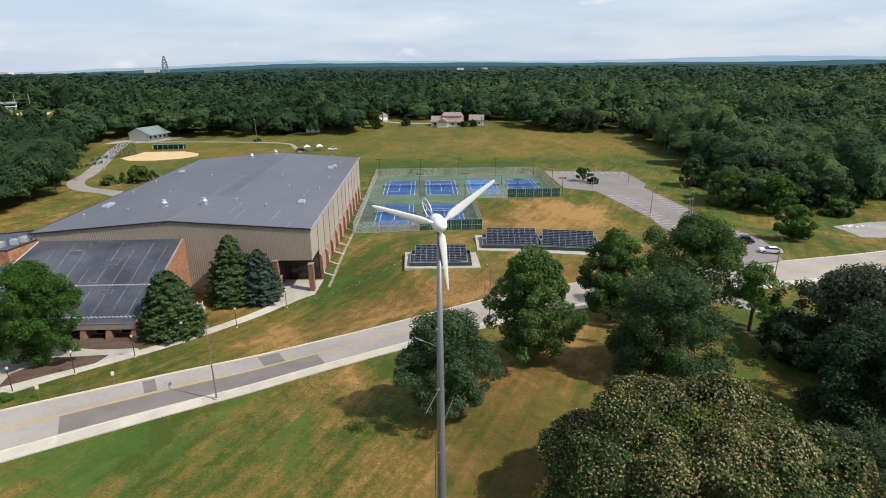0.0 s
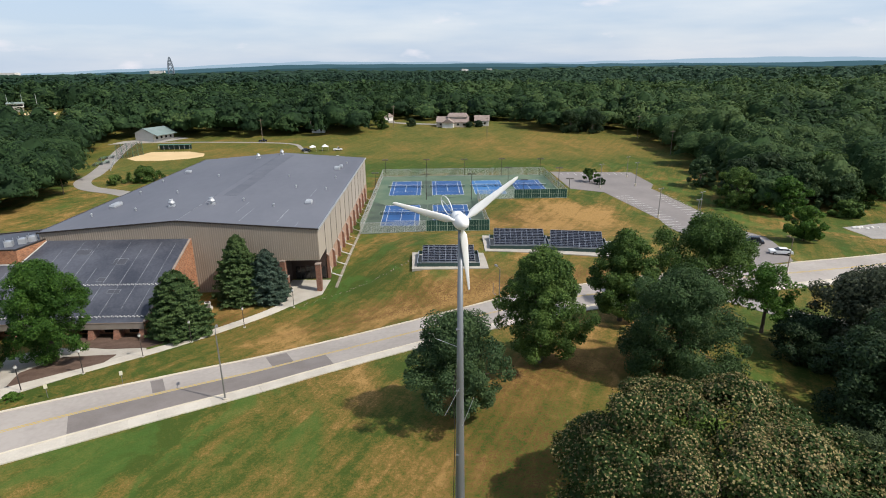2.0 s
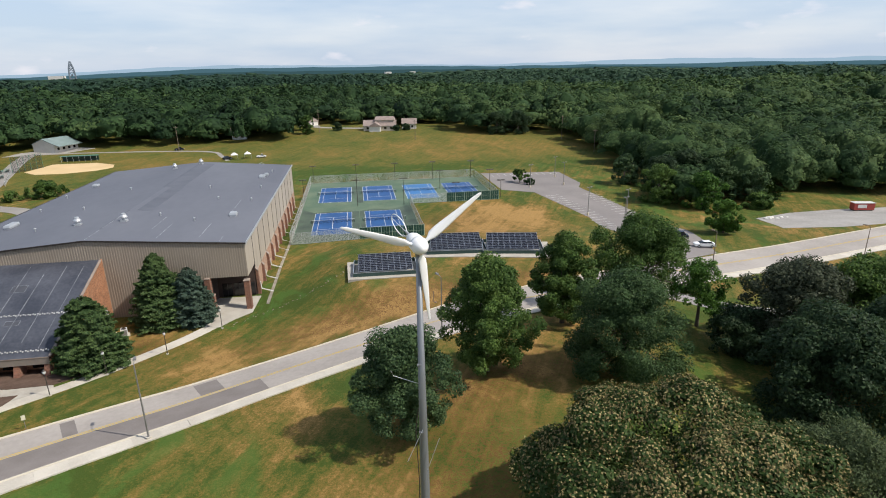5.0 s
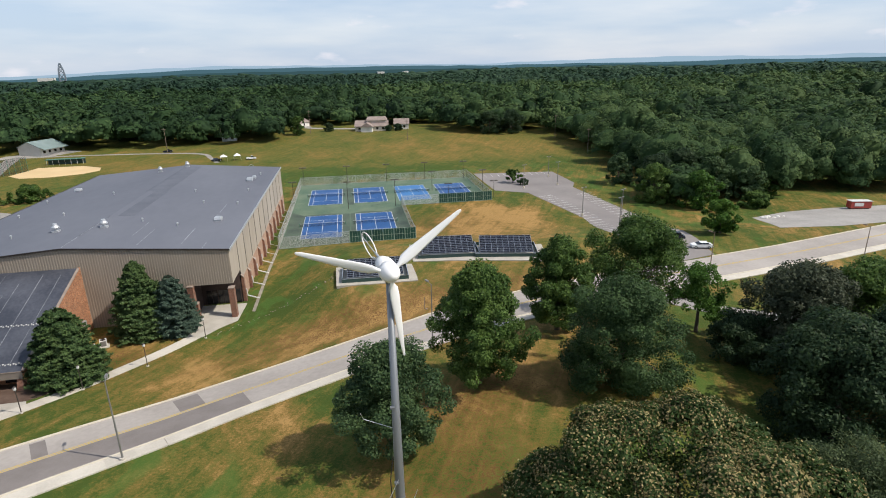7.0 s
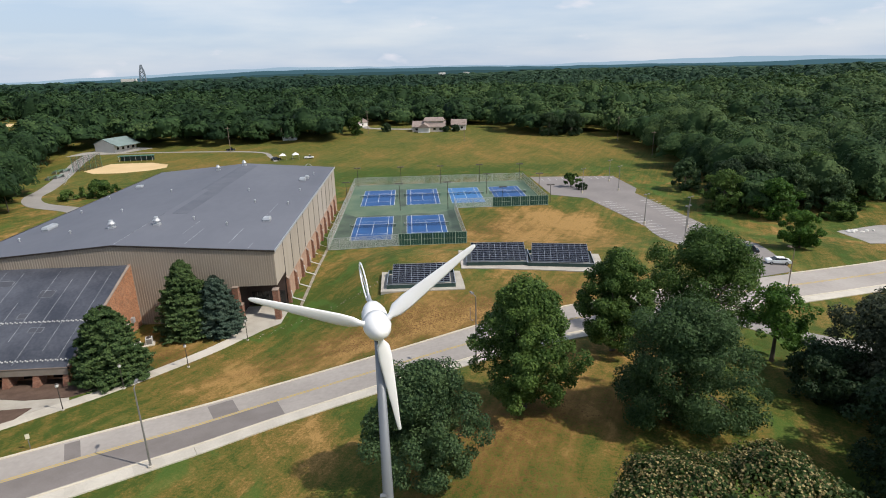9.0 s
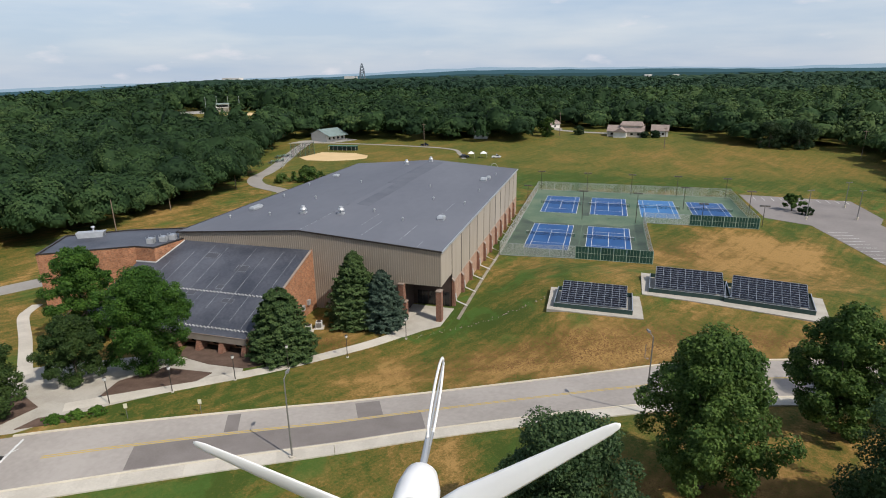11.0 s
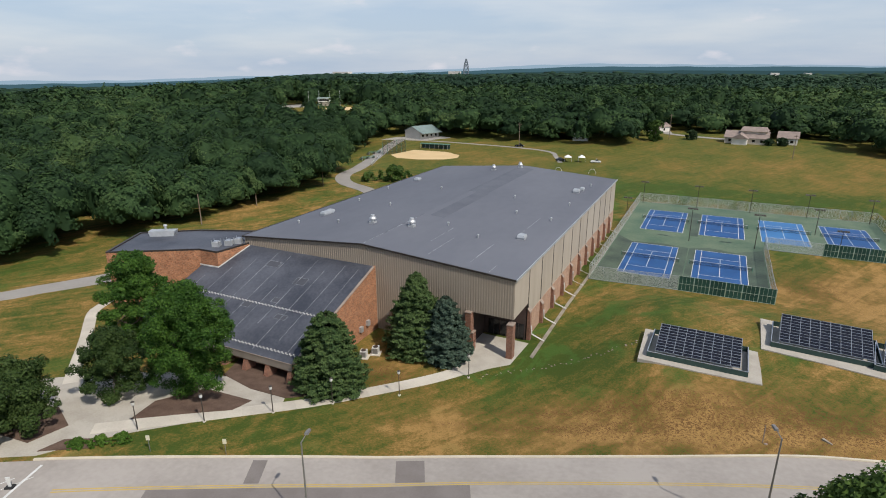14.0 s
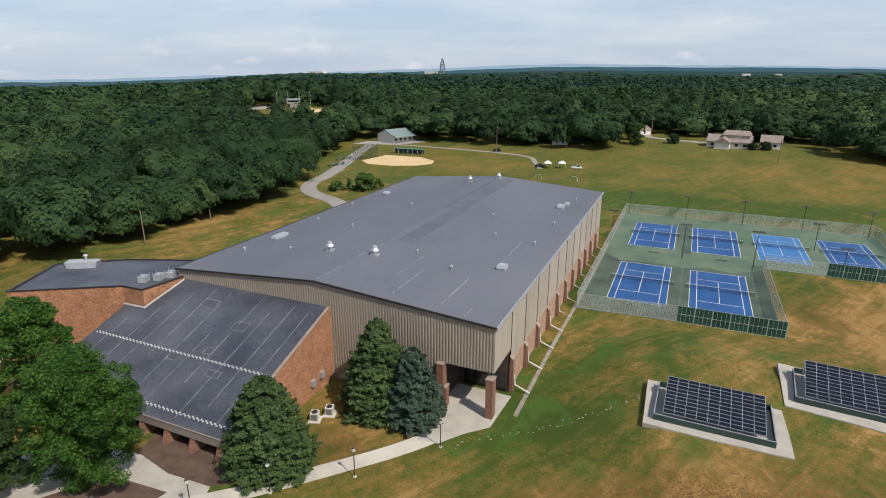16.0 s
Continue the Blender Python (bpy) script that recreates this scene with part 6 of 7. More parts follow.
def crown_clumps(R, Hc, rg, count, ragged=0.3, flat=2.0):
    """Centres and radii of leaf clumps that fill an uneven crown of radius R and height Hc, its foot at z = 0."""
    c, r = [], []
    wave = rg.uniform(0, 50)
    for i in range(count):
        z = rg.uniform(0.05, 0.97)
        w = max(0.05, 1 - (abs(z - 0.43) / 0.57) ** flat) ** (1 / flat)
        a = 2.399963 * i + rg.uniform(-0.6, 0.6)
        swell = 1 + ragged * noise.noise((1.5 * math.cos(a), 1.5 * math.sin(a), 3.0 * z + wave))
        inner = i % 6 == 0
        if i % 8 == 3:
            inner, z = True, rg.uniform(0.62, 0.93)
        k = rg.uniform(0.05, 0.5) if inner else rg.uniform(0.60, 1.10) * swell
        c.append((R * w * k * math.cos(a), R * w * k * math.sin(a), Hc * (z + 0.06 * noise.noise((3 * math.cos(a), 3 * math.sin(a), wave)))))
        r.append(R * (rg.uniform(0.26, 0.36) if inner else rg.uniform(0.11, 0.23)))
    return np.array(c), np.array(r)


def make_broadleaf(name, label, x, y, h, R, leaves, size, seed, leafmat, bare_h=0.22, clumps=46, group="", kind_name="tree", lean=0.0, ragged=0.3, flat=2.0):
    rg = np.random.default_rng(seed)
    leaves = int(leaves * 1.7)
    z0 = hz(x, y)
    t = thing(name, label, kind_name, (x, y, z0), group=group)
    Hc = h * (1 - bare_h)
    c, r = crown_clumps(R * 0.86, Hc * 0.94, rg, clumps, ragged, flat)
    c[:, 2] += h * bare_h
    trunk = Solid()
    tr = max(0.14, h * 0.022)
    trunk.tube([(0, 0, -0.4), (0.02 * h * lean, 0, h * 0.16), (0.03 * h * lean, 0.01 * h, h * 0.42), (0, 0, h * 0.75)], [tr * 1.35, tr, tr * 0.75, tr * 0.2], 8)
    tk = part("trunk", trunk, BARK, t)
    for i in rg.choice(len(c), min(len(c), 10), replace=False):
        s = h * rg.uniform(0.18, 0.5)
        mid = (c[i][0] * 0.45, c[i][1] * 0.45, s + (c[i][2] - s) * 0.35)
        part("limb", Solid().tube([(0, 0, s), mid, tuple(c[i])], [tr * 0.42, tr * 0.25, 0.03], 5), BARK, t)
    share = (r**1.8) / (r**1.8).sum()
    which = rg.choice(len(c), leaves, p=share)
    d = sphere_points(leaves, rg)
    out = c[which] * np.array([1, 1, 0.6])
    out[:, 2] -= h * 0.25
    out /= np.linalg.norm(out, axis=1, keepdims=True) + 1e-6
    d = d + 0.45 * out
    d /= np.linalg.norm(d, axis=1, keepdims=True)
    rad = r[which][:, None] * (0.5 + 0.68 * rg.uniform(0, 1, (leaves, 1)) ** 0.8)
    p = c[which] + d * rad * np.array([1, 1, 0.8])
    v = leaf_triangles(p, d + np.array([0, 0, 0.45]), size * 0.86, rg, 0.6, 0.7)
    ob = new("crown", bulk_mesh("crown", v, np.arange(len(v)).reshape(-1, 3), leafmat))
    ob.parent = t
    tagged(ob, "", kind="stuff")
    return t


def flowering_tree(x, y, h, R, seed):
    """A broad dome of separate leafy lobes, their tops thick with flower clusters."""
    rg = np.random.default_rng(seed)
    t = thing("flowering_tree", "huge spreading tree covered in cream flower clusters", "tree", (x, y, hz(x, y)))
    part("trunk", Solid().tube([(0, 0, -0.4), (0.1, 0, h * 0.2), (0, 0.1, h * 0.5)], [0.55, 0.4, 0.2], 10), BARK, t)
    lobes = []
    n = 120
    for i in range(n):
        zz = 1 - 0.96 * (i + 0.5) / n
        a = 2.399963 * i + rg.uniform(-0.25, 0.25)
        w = math.sqrt(1 - zz * zz) ** 0.8
        k = rg.uniform(0.76, 0.95) * (1 + 0.1 * noise.noise((1.7 * math.cos(a), 1.7 * math.sin(a), seed)))
        lobes.append((R * w * k * math.cos(a), R * w * k * math.sin(a), h * (0.27 + 0.60 * zz ** 0.75 + rg.uniform(-0.05, 0.05)), rg.uniform(0.95, 2.1) * (1.15 if zz > 0.75 else 1.0)))
    for i in range(9, n, 10):
        lx, ly, lz, _ = lobes[i]
        part("limb", Solid().tube([(0, 0, h * 0.2), (lx * 0.5, ly * 0.5, h * 0.2 + (lz - h * 0.2) * 0.5), (lx, ly, lz)], [0.22, 0.14, 0.04], 6), BARK, t)
    leaf_p, leaf_n, dots, dot_n = [], [], [], []
    for lx, ly, lz, r in lobes:
        c = np.array([lx, ly, lz])
        out = c * np.array([1, 1, 0.3]) / (np.linalg.norm(c * np.array([1, 1, 0.3])) + 1e-6)
        m = int(210 * r * r)
        d = sphere_points(m, rg) + 0.55 * out + np.array([0, 0, 0.5])
        d /= np.linalg.norm(d, axis=1, keepdims=True)
        lump = 1 + 0.16 * np.sin(5 * d[:, :1] + lx) * np.cos(5 * d[:, 1:2] + ly) + 0.1 * np.sin(9 * d[:, 2:] + lz)
        leaf_p.append(c + d * (r * lump * rg.uniform(0.8, 1.06, (m, 1))) * np.array([1, 1, 0.72]))
        leaf_n.append(d + np.array([0, 0, 0.35]))
        m = int(78 * r * r * rg.uniform(0.15, 1.2))
        i = np.arange(m) + 0.5
        zz, a = 1 - 1.15 * i / max(m, 1), 2.399963 * i + rg.uniform(0, 6)
        w = np.sqrt(1 - zz * zz)
        d = np.stack([w * np.cos(a), w * np.sin(a), zz], 1) + 0.3 * out + rg.normal(0, 0.04, (m, 3))
        d /= np.linalg.norm(d, axis=1, keepdims=True)
        lump = 1 + 0.16 * np.sin(5 * d[:, :1] + lx) * np.cos(5 * d[:, 1:2] + ly) + 0.1 * np.sin(9 * d[:, 2:] + lz)
        dots.append(c + d * r * lump * 1.04 * np.array([1, 1, 0.72]))
        dot_n.append(d)
    p, nr = np.concatenate(leaf_p), np.concatenate(leaf_n)
    fill = sphere_points(20000, rg) * np.array([R * 0.72, R * 0.72, h * 0.5]) * rg.uniform(0.7, 1, (20000, 1))
    fill = fill[fill[:, 2] > 0] + np.array([0, 0, h * 0.27])
    p, nr = np.concatenate([p, fill]), np.concatenate([nr, np.tile([0, 0, 1.0], (len(fill), 1))])
    v = leaf_quads(p, nr, 0.155, rg)
    tagged(part_of(t, "crown", v, LEAF_FLOWER), "", kind="stuff")
    p, nr = np.concatenate(dots), np.concatenate(dot_n)
    p = np.repeat(p, 3, axis=0) + rg.normal(0, 0.04, (len(p) * 3, 3))
    v = leaf_quads(p, np.repeat(nr, 3, axis=0) + np.array([0, 0, 0.4]), 0.076, rg, 0.9, 0.5)
    tagged(part_of(t, "blossom", v, BLOSSOM), "small cream flower clusters", kind="stuff")


def part_of(parent, name, v, material):
    ob = new(name, bulk_mesh(name, v, quads_of(v), material))
    ob.parent = parent
    return ob


def make_conifer(name, label, x, y, h, R, seed, leafmat, group="", per=42, branches=300, blunt=0.75):
    rg = np.random.default_rng(seed)
    t = thing(name, label, "conifer", (x, y, hz(x, y)), group=group)
    part("trunk", Solid().tube([(0, 0, -0.4), (0, 0, h * 0.5), (0, 0, h * 0.97)], [0.24, 0.14, 0.03], 8), BARK, t)
    pts, nrm = [], []
    tiers = max(9, int(h / 0.75))
    for i in range(branches):
        tier = min(tiers - 1, int(tiers * rg.uniform(0, 1) ** 1.3))
        f = (tier + 0.5 * rg.normal()) / tiers
        f = min(0.985, max(0.0, f))
        z = h * (0.03 + 0.96 * f)
        a = rg.uniform(0, 2 * math.pi)
        gap = 1 + 0.28 * noise.noise((2.2 * math.cos(a), 2.2 * math.sin(a), f * 7 + seed))
        rr = R * (1 - f) ** blunt * min(1.0, 0.72 + 2.2 * f) * rg.uniform(0.74, 1.12) * gap + 0.12
        s = rg.uniform(0.2, 1.0, per) ** 0.55
        w = rg.normal(0, 0.17, per) * rr * (1.2 - s)
        px = np.cos(a) * rr * s - np.sin(a) * w
        py = np.sin(a) * rr * s + np.cos(a) * w
        pz = z + rr * (0.02 * s - rg.uniform(0.2, 0.5) * s**2 + 0.26 * s**4) + rg.normal(0, 0.16, per) * (1.3 - s)
        pts.append(np.stack([px, py, pz], 1))
        nrm.append(np.tile([np.cos(a) * 0.6, np.sin(a) * 0.6, 0.8], (per, 1)))
    p, n = np.concatenate(pts), np.concatenate(nrm)
    v = leaf_triangles(p, n, 0.23, rg, 0.6, 0.36)
    ob = new("crown", bulk_mesh("crown", v, np.arange(len(v)).reshape(-1, 3), leafmat))
    ob.parent = t
    tagged(ob, "", kind="stuff")
    return t


make_conifer("spruce_tree", "dense dark green spruce beside the gable wall", -36.4, 100.0, 13.0, 5.3, 11, NEEDLE, "spruces", 150, 980, 0.58)
make_conifer("spruce_tree", "blue-green spruce with a bushy foot beside the porch", -31.2, 99.6, 10.2, 4.2, 12, NEEDLE_BLUE, "spruces", 150, 640, 0.52)
make_conifer("spruce_tree", "broad dark green spruce before the low wing", -41.5, 84.6, 11.2, 5.1, 13, NEEDLE, "spruces", 150, 900, 0.44)
make_broadleaf("maple_tree", "full green maple in the forecourt", -55.0, 74.0, 15.8, 5.5, 50000, 0.15, 21, LEAF_MAPLE, 0.05, 230, ragged=0.22)
make_broadleaf("maple_tree", "tall narrow green maple behind the forecourt", -73.6, 80.6, 16.2, 5.5, 26000, 0.20, 22, LEAF_MAPLE, 0.03, 120, ragged=0.12)
make_broadleaf("maple_tree", "low spreading tree beside the forecourt", -63.4, 69.2, 8.8, 4.6, 18000, 0.17, 23, LEAF_LINDEN, 0.06, 90, ragged=0.2)
make_broadleaf("shade_tree", "round dark tree over a mulch bed", -65.8, 58.0, 8.2, 5.8, 20000, 0.18, 24, LEAF_LINDEN, 0.08, 110, ragged=0.15)
make_broadleaf("oak_tree", "dark green oak on the lawn beside the tower", 2.1, 53.8, 12.3, 5.6, 38000, 0.15, 31, LEAF_GREY, 0.12, 150, ragged=0.4, flat=1.35)
make_broadleaf("oak_tree", "full green oak beside the road", 13.1, 63.2, 15.2, 6.0, 42000, 0.17, 32, LEAF_OAK, 0.09, 150, ragged=0.4, flat=1.4)
make_broadleaf("oak_tree", "tall green oak beside the road", 27.8, 76.6, 14.2, 5.5, 26000, 0.2, 33, LEAF_OAK, 0.10, 130, ragged=0.4, flat=1.5)
make_broadleaf("oak_tree", "wide dark green oak beside the road", 42.6, 82.0, 15.2, 8.8, 36000, 0.2, 34, LEAF_OAK, 0.08, 150, ragged=0.35)
make_broadleaf("dark_tree", "feathery dark green tree on the lawn", 28.4, 58.4, 12.9, 7.2, 44000, 0.15, 35, LEAF_FEATHER, 0.03, 170, ragged=0.2)
make_broadleaf("young_tree", "slender open-crowned young tree", 46.4, 71.4, 10.4, 4.2, 6000, 0.19, 36, LEAF_MAPLE, 0.25, 70)
flowering_tree(21.2, 33.8, 11.3, 11.5, 37)
make_broadleaf("wispy_tree", "wispy grey-green tree beside the flowering tree", 33.8, 33.2, 9.6, 6.0, 30000, 0.10, 38, LEAF_WISPY, 0.0, 150, ragged=0.5)
make_broadleaf("dark_tree", "dull dark tree at the edge of the grove", 52.8, 60.4, 12.6, 7.6, 24000, 0.21, 39, LEAF_COPPER, 0.02, 120, ragged=0.2)
make_broadleaf("dark_tree", "dense dark round tree of the grove", 44.0, 45.6, 12.2, 7.6, 26000, 0.20, 40, LEAF_DARK, 0.0, 130, ragged=0.18)
make_broadleaf("dark_tree", "dark green tree of the grove", 62.0, 60.0, 13.0, 7.4, 16800, 0.23, 41, LEAF_OAK, 0.02, 110)
make_broadleaf("dark_tree", "dark green tree of the grove", 55.0, 47.5, 12.5, 7.4, 16800, 0.23, 42, LEAF_DARK, 0.02, 110)
make_broadleaf("dark_shrub", "low dark shrub under the grove", 46.6, 61.6, 6.0, 5.2, 9000, 0.20, 43, LEAF_DARK, 0.0, 80, kind_name="shrub")
# extra shrub, added to throw shade on the lawn west of it
make_broadleaf("dark_shrub", "low dark shrub under the grove", 50.4, 53.6, 9.4, 6.2, 14000, 0.20, 45, LEAF_DARK, 0.0, 80, kind_name="shrub")
make_broadleaf("dark_shrub", "low dark shrub under the grove", 38.0, 34.5, 6.0, 5.2, 7200, 0.20, 44, LEAF_COPPER, 0.0, 70, kind_name="shrub")
make_broadleaf("lot_tree", "round bright green tree beside the parking lot", 87.5, 124.8, 8.2, 5.0, 7800, 0.27, 51, LEAF_BRIGHT, 0.06, 46)
make_broadleaf("island_tree", "small dark tree on the parking island", 60.0, 209.0, 5.4, 3.4, 3000, 0.29, 52, LEAF_OAK, 0.1, 30)
make_broadleaf("lot_shrub", "low dark shrub on the parking island", 62.5, 204.5, 2.2, 2.2, 720, 0.37, 53, LEAF_DARK, 0.02, 18, kind_name="shrub")
make_broadleaf("field_bush", "round dark bush beside the drive", -112.5, 221.5, 5.6, 6.4, 3120, 0.44, 54, LEAF_OAK, 0.02, 40, kind_name="shrub")
make_broadleaf("field_bush", "low dark bush beside the drive", -121, 216, 3.2, 3.6, 1200, 0.41, 55, LEAF_OAK, 0.02, 24, kind_name="shrub")
for k, (x, y, h, R, m) in enumerate(((94, 168, 12, 7, LEAF_OAK), (103, 158, 11, 6.5, LEAF_MAPLE), (100, 176, 14, 7.5, LEAF_DARK), (115, 168, 13, 6.4, LEAF_GREY), (124, 163, 10.5, 5.6, LEAF_GREY), (131, 166, 6, 4.5, LEAF_OAK), (112, 182, 15, 7, LEAF_DARK), (97, 198, 11, 5.5, LEAF_GREY), (127, 178, 15, 7, LEAF_OAK), (120, 155, 4.5, 4.2, LEAF_OAK), (84, 341, 13, 8.5, LEAF_DARK), (97, 339, 14, 9, LEAF_DARK), (-30, 362, 12, 5, LEAF_OAK), (31, 366, 4, 3, LEAF_DARK), (25, 365, 3.5, 2.6, LEAF_DARK), (-12, 372, 5.5, 3, LEAF_DARK))):
    make_broadleaf("edge_tree", "broad green tree at the edge of the woods", x, y, h, R, 6000, 0.36, 60 + k, m, 0.02, 70, group="trees at the woods' edge")
for k, (x, y) in enumerate(((-56.4, 59.6), (-54.6, 61.0), (-52.9, 62.4))):
    make_broadleaf("low_shrub", "low bright green shrub in a bed beside the road", x, y, 0.75, 1.2, 1500, 0.12, 90 + k, LEAF_BRIGHT, 0.0, 40, group="shrubs beside the road", kind_name="shrub")

# ---- woods ----
CLEAR = [(-142, 88), (-136, 98), (-134, 122), (-132, 145), (-130, 190), (-136, 216), (-158, 246), (-171, 288), (-180, 330), (-168, 344), (-142, 338), (-97, 334), (-61, 338), (-38, 344), (-32, 372), (-44, 410), (-20, 415), (20, 392), (60, 392), (56, 372), (72, 346), (106, 338), (119, 318), (120, 274), (110, 228), (97, 185), (98, 162), (112, 170), (132, 168), (158, 163), (200, 166), (300, 170), (300, -400), (-400, -400), (-400, 20), (-260, 60)]


def inside(px, py, poly):
    hit = np.zeros(px.shape, bool)
    n = len(poly)
    for i in range(n):
        (x0, y0), (x1, y1) = poly[i], poly[(i + 1) % n]
        cross = ((y0 > py) != (y1 > py)) & (px < (x1 - x0) * (py - y0) / ((y1 - y0) + 1e-12) + x0)
        hit ^= cross
    return hit


def wood_sites(r0, r1, step, rg):
    n = int(2 * r1 / step) + 1
    a = -r1 + step * np.arange(n)
    X, Y = np.meshgrid(a, a)
    X, Y = X + rg.uniform(-0.45, 0.45, X.shape) * step, Y + rg.uniform(-0.45, 0.45, X.shape) * step
    r, az = np.hypot(X, Y), np.degrees(np.arctan2(X, Y))
    ok = (r >= r0) & (r < r1) & (az > -74) & (az < 56) & ~inside(X, Y, CLEAR) & (np.hypot((X + 252) * 0.82 + (Y - 366) * 0.57, ((Y - 366) * 0.82 - (X + 252) * 0.57) * 0.75) > 44)
    return X[ok], Y[ok]


def ball_of_triangles(times):
    """Corners and faces of a unit icosphere."""
    bm = bmesh.new()
    bmesh.ops.create_icosphere(bm, subdivisions=times, radius=1.0)
    bm.verts.index_update()
    v = np.array([tuple(q.co) for q in bm.verts])
    f = np.array([[q.index for q in face.verts] for face in bm.faces])
    bm.free()
    return v, f


def crown_template(rg, ball, clumps, leaves):
    """A crown of unit radius and height: a lumpy body of crowded leaf clumps, and loose leaves over it."""
    d = sphere_points(clumps, rg)
    d[:, 2] = np.where(d[:, 2] < -0.55, -d[:, 2], d[:, 2])
    wave = rg.uniform(0, 9, 3)
    swell = 1 + 0.16 * np.sin(2.3 * d[:, 0] + wave[0]) + 0.14 * np.sin(2.9 * d[:, 1] + wave[1]) + 0.10 * np.sin(3.7 * d[:, 2] + wave[2])

    def lay(q):
        out = q * np.array([1, 1, 0.52])
        out[:, :2] *= 1 + 0.2 * np.clip(-q[:, 2:], 0, 1)
        out[:, 2] += 0.48
        return out

    c = d * (rg.uniform(0.58, 0.84, clumps) * swell)[:, None]
    r = rg.uniform(0.19, 0.33, clumps)
    along_c = ball @ c.T
    miss = (c * c).sum(1)[None] - along_c**2
    reach = np.where(miss < (r * r)[None], along_c + np.sqrt(np.clip((r * r)[None] - miss, 0, None)), 0.0).max(1)
    core = lay(ball * np.clip(reach, 0.5, None)[:, None] * 0.86)
    k = rg.integers(0, clumps, leaves)
    e = sphere_points(leaves, rg) + 0.7 * d[k] + np.array([0, 0, 0.2])
    e /= np.linalg.norm(e, axis=1, keepdims=True)
    e[:, 2] = np.where(e[:, 2] < -0.35, -e[:, 2], e[:, 2])
    p = lay(c[k] + e * (r[k] * rg.uniform(0.90, 1.06, leaves))[:, None])
    return core, p, 0.5 * e + 0.6 * d[k] + np.array([0, 0, 0.1]), rg.normal(0, 0.15, clumps)[k]


def grow_wood(name, r0, r1, step, times, clumps, leaves, leaf, seed, material, hgt, wide):
    rg = np.random.default_rng(seed)
    X, Y = wood_sites(r0, r1, step, rg)
    ball, faces = ball_of_triangles(times)
    faces = faces[ball[faces][:, :, 2].mean(1) > -0.45]
    Z = height(X, Y)
    kinds = 16
    cv, cf, ct, fv, ft, base = [], [], [], [], [], 0
    for k in range(kinds):
        body, tuft, nr, shift = crown_template(np.random.default_rng(seed + 7 * k + 1), ball, max(clumps, 1), leaves)
        if not leaves:
            body = (body - np.array([0, 0, 0.48])) * 1.45 * (1 + 0.12 * np.sin(7 * body[:, :1] + k)) + np.array([0, 0, 0.48])
        sel = np.arange(len(X)) % kinds == k
        m = int(sel.sum())
        R = wide * rg.uniform(0.6, 1.5, m)
        stand = 1 + 0.12 * np.sin(X[sel] / 31 + 1.3) * np.cos(Y[sel] / 27) + 0.08 * np.sin(X[sel] / 13 - Y[sel] / 17)
        Hh, a = hgt * rg.uniform(0.7, 1.2, m) * stand * (0.7 + 0.3 * R / wide), rg.uniform(0, 2 * math.pi, m)
        ca, sa = np.cos(a)[:, None], np.sin(a)[:, None]
        tone = rg.beta(1.6, 1.6, m) * 0.8 - 0.07 + 0.36 * ramp((X[sel] + 60) / 200)

        def place(p):
            return np.stack([(p[None, :, 0] * ca - p[None, :, 1] * sa) * R[:, None] + X[sel][:, None], (p[None, :, 0] * sa + p[None, :, 1] * ca) * R[:, None] + Y[sel][:, None], p[None, :, 2] * Hh[:, None] + Z[sel][:, None]], -1).reshape(-1, 3)

        cv.append(place(body))
        cf.append((faces[None] + base + (np.arange(m) * len(body))[:, None, None]).reshape(-1, 3))
        # bodies toned below their leaves: shade inside the crown, put into the colour
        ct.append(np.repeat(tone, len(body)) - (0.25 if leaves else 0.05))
        base += m * len(body)
        if leaves:
            n2 = np.stack([nr[None, :, 0] * ca - nr[None, :, 1] * sa, nr[None, :, 0] * sa + nr[None, :, 1] * ca, np.repeat(nr[None, :, 2], m, 0)], -1).reshape(-1, 3)
            fv.append(leaf_triangles(place(tuft), n2, leaf, rg, 0.22))
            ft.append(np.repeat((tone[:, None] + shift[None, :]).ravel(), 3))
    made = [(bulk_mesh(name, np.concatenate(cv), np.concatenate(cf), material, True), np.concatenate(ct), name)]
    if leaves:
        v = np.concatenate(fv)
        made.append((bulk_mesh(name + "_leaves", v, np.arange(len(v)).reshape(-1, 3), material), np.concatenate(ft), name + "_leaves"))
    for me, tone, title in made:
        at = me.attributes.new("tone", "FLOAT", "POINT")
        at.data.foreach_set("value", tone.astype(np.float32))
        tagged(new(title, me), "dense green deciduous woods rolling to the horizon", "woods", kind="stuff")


grow_wood("near_woods", 100, 330, 8.4, 3, 46, 1700, 0.40, 101, WOODS, 15.5, 6.8)
grow_wood("middle_woods", 330, 520, 10.6, 2, 34, 420, 0.80, 202, WOODS, 15.5, 8.2)
grow_wood("outer_woods", 520, 800, 12.6, 1, 24, 120, 1.5, 252, WOODS, 16.0, 9.4)
grow_wood("distant_woods", 800, 1500, 17.0, 1, 12, 24, 2.8, 303, WOODS_HAZED, 17.0, 12.5)
grow_wood("far_woods", 1500, 2600, 28, 1, 5, 0, 4.0, 404, WOODS_HAZED, 17, 20.0)

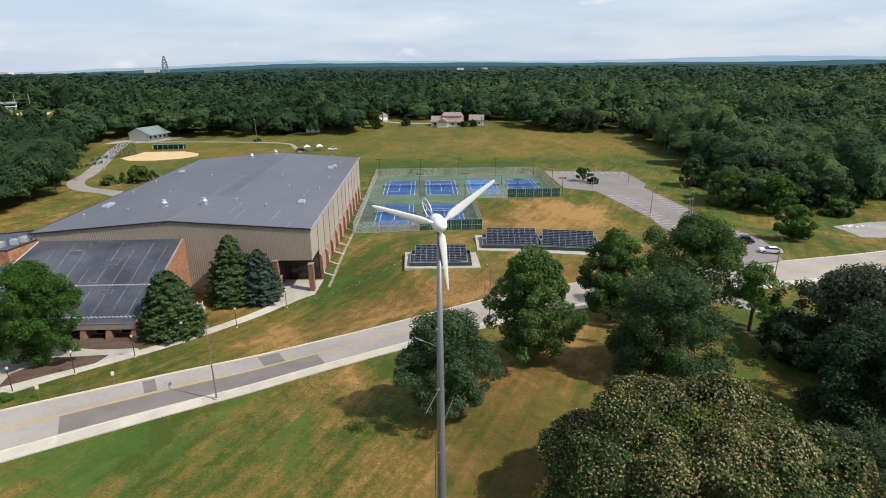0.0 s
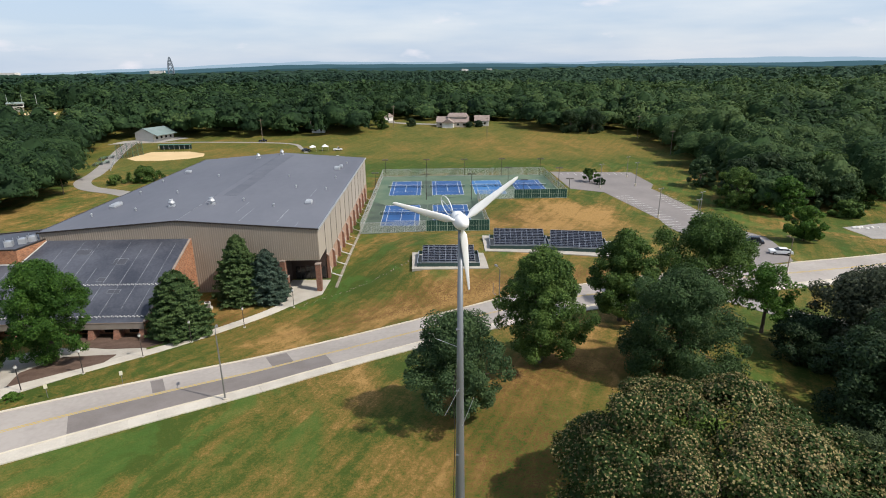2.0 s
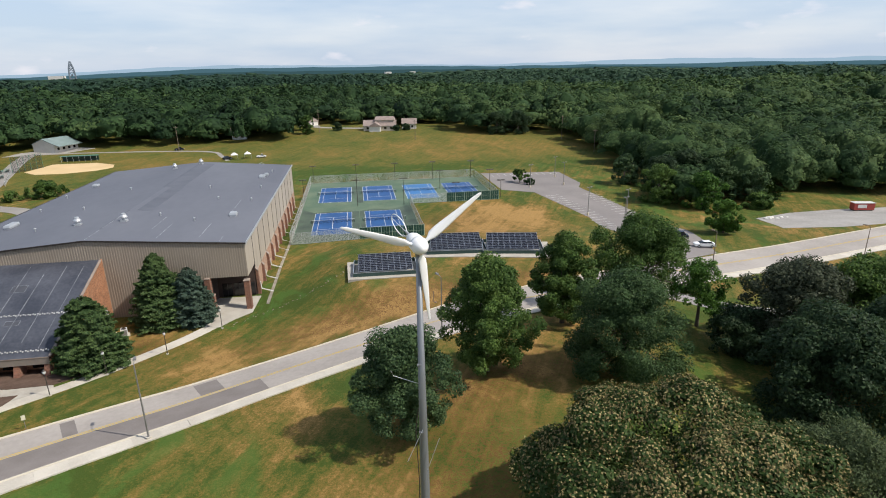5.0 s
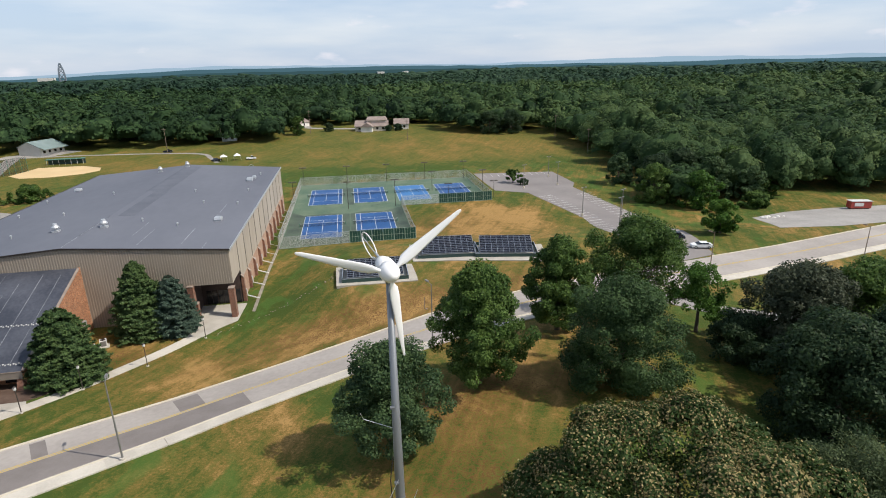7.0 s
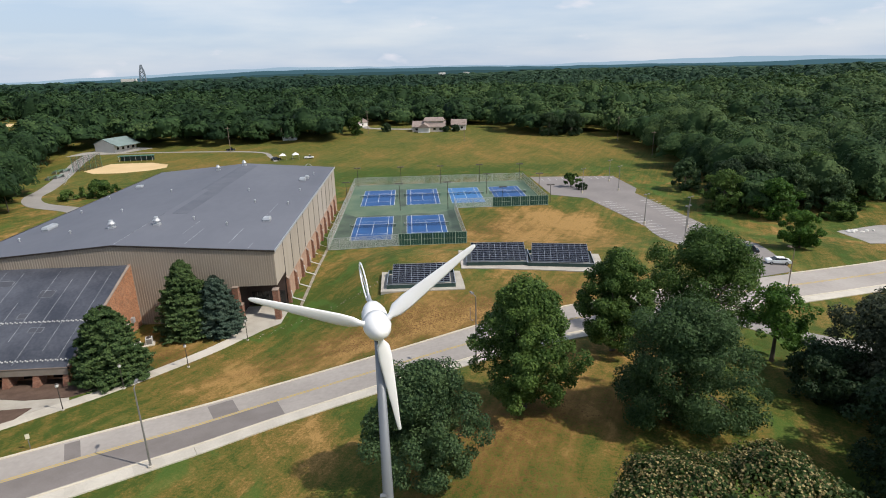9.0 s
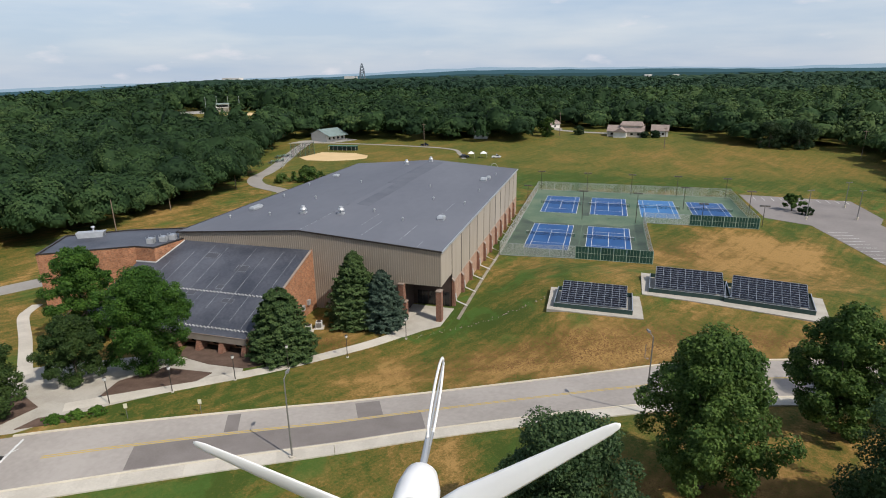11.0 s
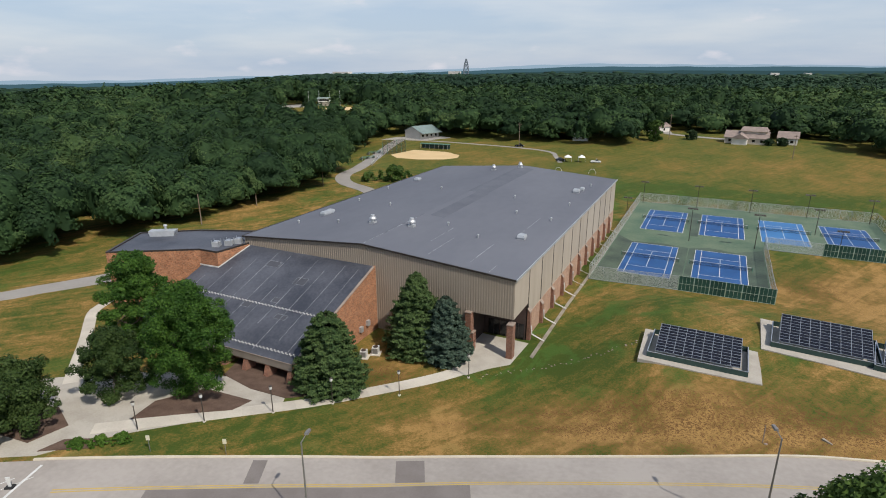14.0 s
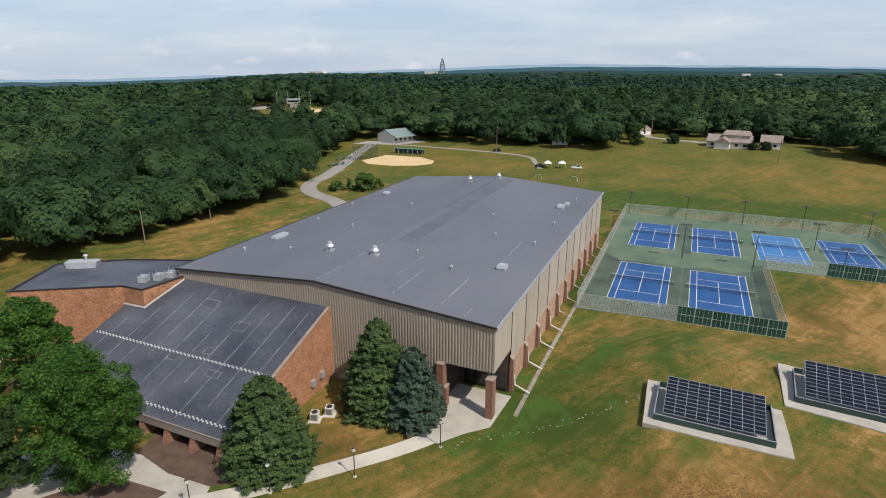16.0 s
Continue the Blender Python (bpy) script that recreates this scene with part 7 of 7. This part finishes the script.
# second ball field, on a knoll among the woods
single("far_infield", patch([(-262, 372), (-246, 384), (-252, 398), (-268, 392)], 0.1, 0.2, 4), INFIELD, "pale sand infield among the woods", "infield", kind="structure")
single("far_yard", patch([(-306, 372), (-280, 380), (-284, 402), (-312, 394)], 0.1, 0.2, 4), GRAVEL, "grey gravel yard beside the far ball field", "gravel yard", kind="structure")
box = thing("press_box", "pale two-storey stand with a green roof beside the far ball field", "building", (-276, 393, hz(-276, 393)), 34)
part("tower_wall", Solid().box(-4.2, -2.2, -0.5, 4.2, 2.2, 3.0), STRIP, box)
part("upper_wall", Solid().box(-4.6, -2.6, 3.0, 4.6, 2.6, 5.4), PALE_WALL, box)
part("window_band", Solid().box(-4.1, -2.68, 3.6, 4.1, -2.6, 4.8), DOOR_DARK, box)
part("roof", Solid().prism([(-5.2, -3.3, 5.4), (5.2, -3.3, 5.4), (5.2, 3.3, 5.4), (-5.2, 3.3, 5.4)], [(-4.6, -2.8, 6.2), (4.6, -2.8, 6.2), (4.6, 2.8, 6.2), (-4.6, 2.8, 6.2)]), GREEN_ROOF, box)
for k in range(4):
    part("floodlight_post", Solid().tube([(-12 + k * 8, 4, -0.5), (-12 + k * 8, 4, 11)], [0.16, 0.12], 6), GALV, box)

# far hills, tower and buildings on the horizon
def far_ridge(d, colour, level, swing, seed):
    s, pts = Solid(), []
    for k in range(241):
        a = radians(-82 + k * 0.6)
        zt = level + swing * noise.noise((k * 0.055, seed, 0)) + 0.45 * swing * noise.noise((k * 0.25, seed + 4, 0)) + 0.15 * swing * noise.noise((k * 0.9, seed + 9, 0))
        zt -= d * 0.021 * float(ramp((-82 + k * 0.6 + 12) / -48)) ** 0.8
        pts.append((d * math.sin(a), d * math.cos(a), zt))
    m = len(pts)
    s.add([*pts, *[(x, y, -300) for x, y, _ in pts]], [(i, i + 1, m + i + 1, m + i) for i in range(m - 1)])
    # flat backdrop that glows: distance haze is put into its emission colour
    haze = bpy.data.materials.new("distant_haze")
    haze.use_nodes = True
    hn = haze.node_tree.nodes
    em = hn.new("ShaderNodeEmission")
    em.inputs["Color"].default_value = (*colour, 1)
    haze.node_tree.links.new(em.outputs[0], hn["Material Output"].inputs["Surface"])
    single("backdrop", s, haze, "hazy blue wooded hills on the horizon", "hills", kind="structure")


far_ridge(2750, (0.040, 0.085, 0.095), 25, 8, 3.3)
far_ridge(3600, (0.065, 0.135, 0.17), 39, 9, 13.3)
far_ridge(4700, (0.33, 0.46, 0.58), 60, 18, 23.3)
tw = thing("lattice_tower", "slim grey lattice tower on the horizon", "tower", (-1036, 2400, hz(-1000, 2400)), 20)
mast = [(0, 9, 9), (22, 10, 9), (45, 9, 8), (60, 7, 6), (72, 4, 4), (82, 1.5, 1.5)]
for (z0, a0, b0), (z1, a1, b1) in zip(mast, mast[1:]):
    for sx in (-1, 1):
        for sy in (-1, 1):
            part("leg", Solid().tube([(sx * a0, sy * b0, z0), (sx * a1, sy * b1, z1)], [2.2, 2.0], 6), FAR_STEEL, tw)
    part("deck", Solid().box(-a1, -b1, z1 - 2.5, a1, b1, z1), FAR_STEEL, tw)
    part("brace", Solid().tube([(-a0, -b0, z0), (a1, -b1, z1)], [1.6, 1.6], 6).tube([(a0, -b0, z0), (-a1, -b1, z1)], [1.6, 1.6], 6), FAR_STEEL, tw)
for x, y, L, h, t in ((-1100, 2420, 50, 34, 0), (-1480, 2100, 80, 28, 0), (150, 2450, 26, 21, 5), (255, 2480, 20, 21, 5)):
    s = Solid().box(-L / 2, -15, 0, L / 2, 15, h)
    ob = single("distant_hall", s, PALE_WALL, "pale building far off among the trees", "building", "far buildings")
    ob.matrix_world = pose(x, y, hz(x, y), 0, 0, t)
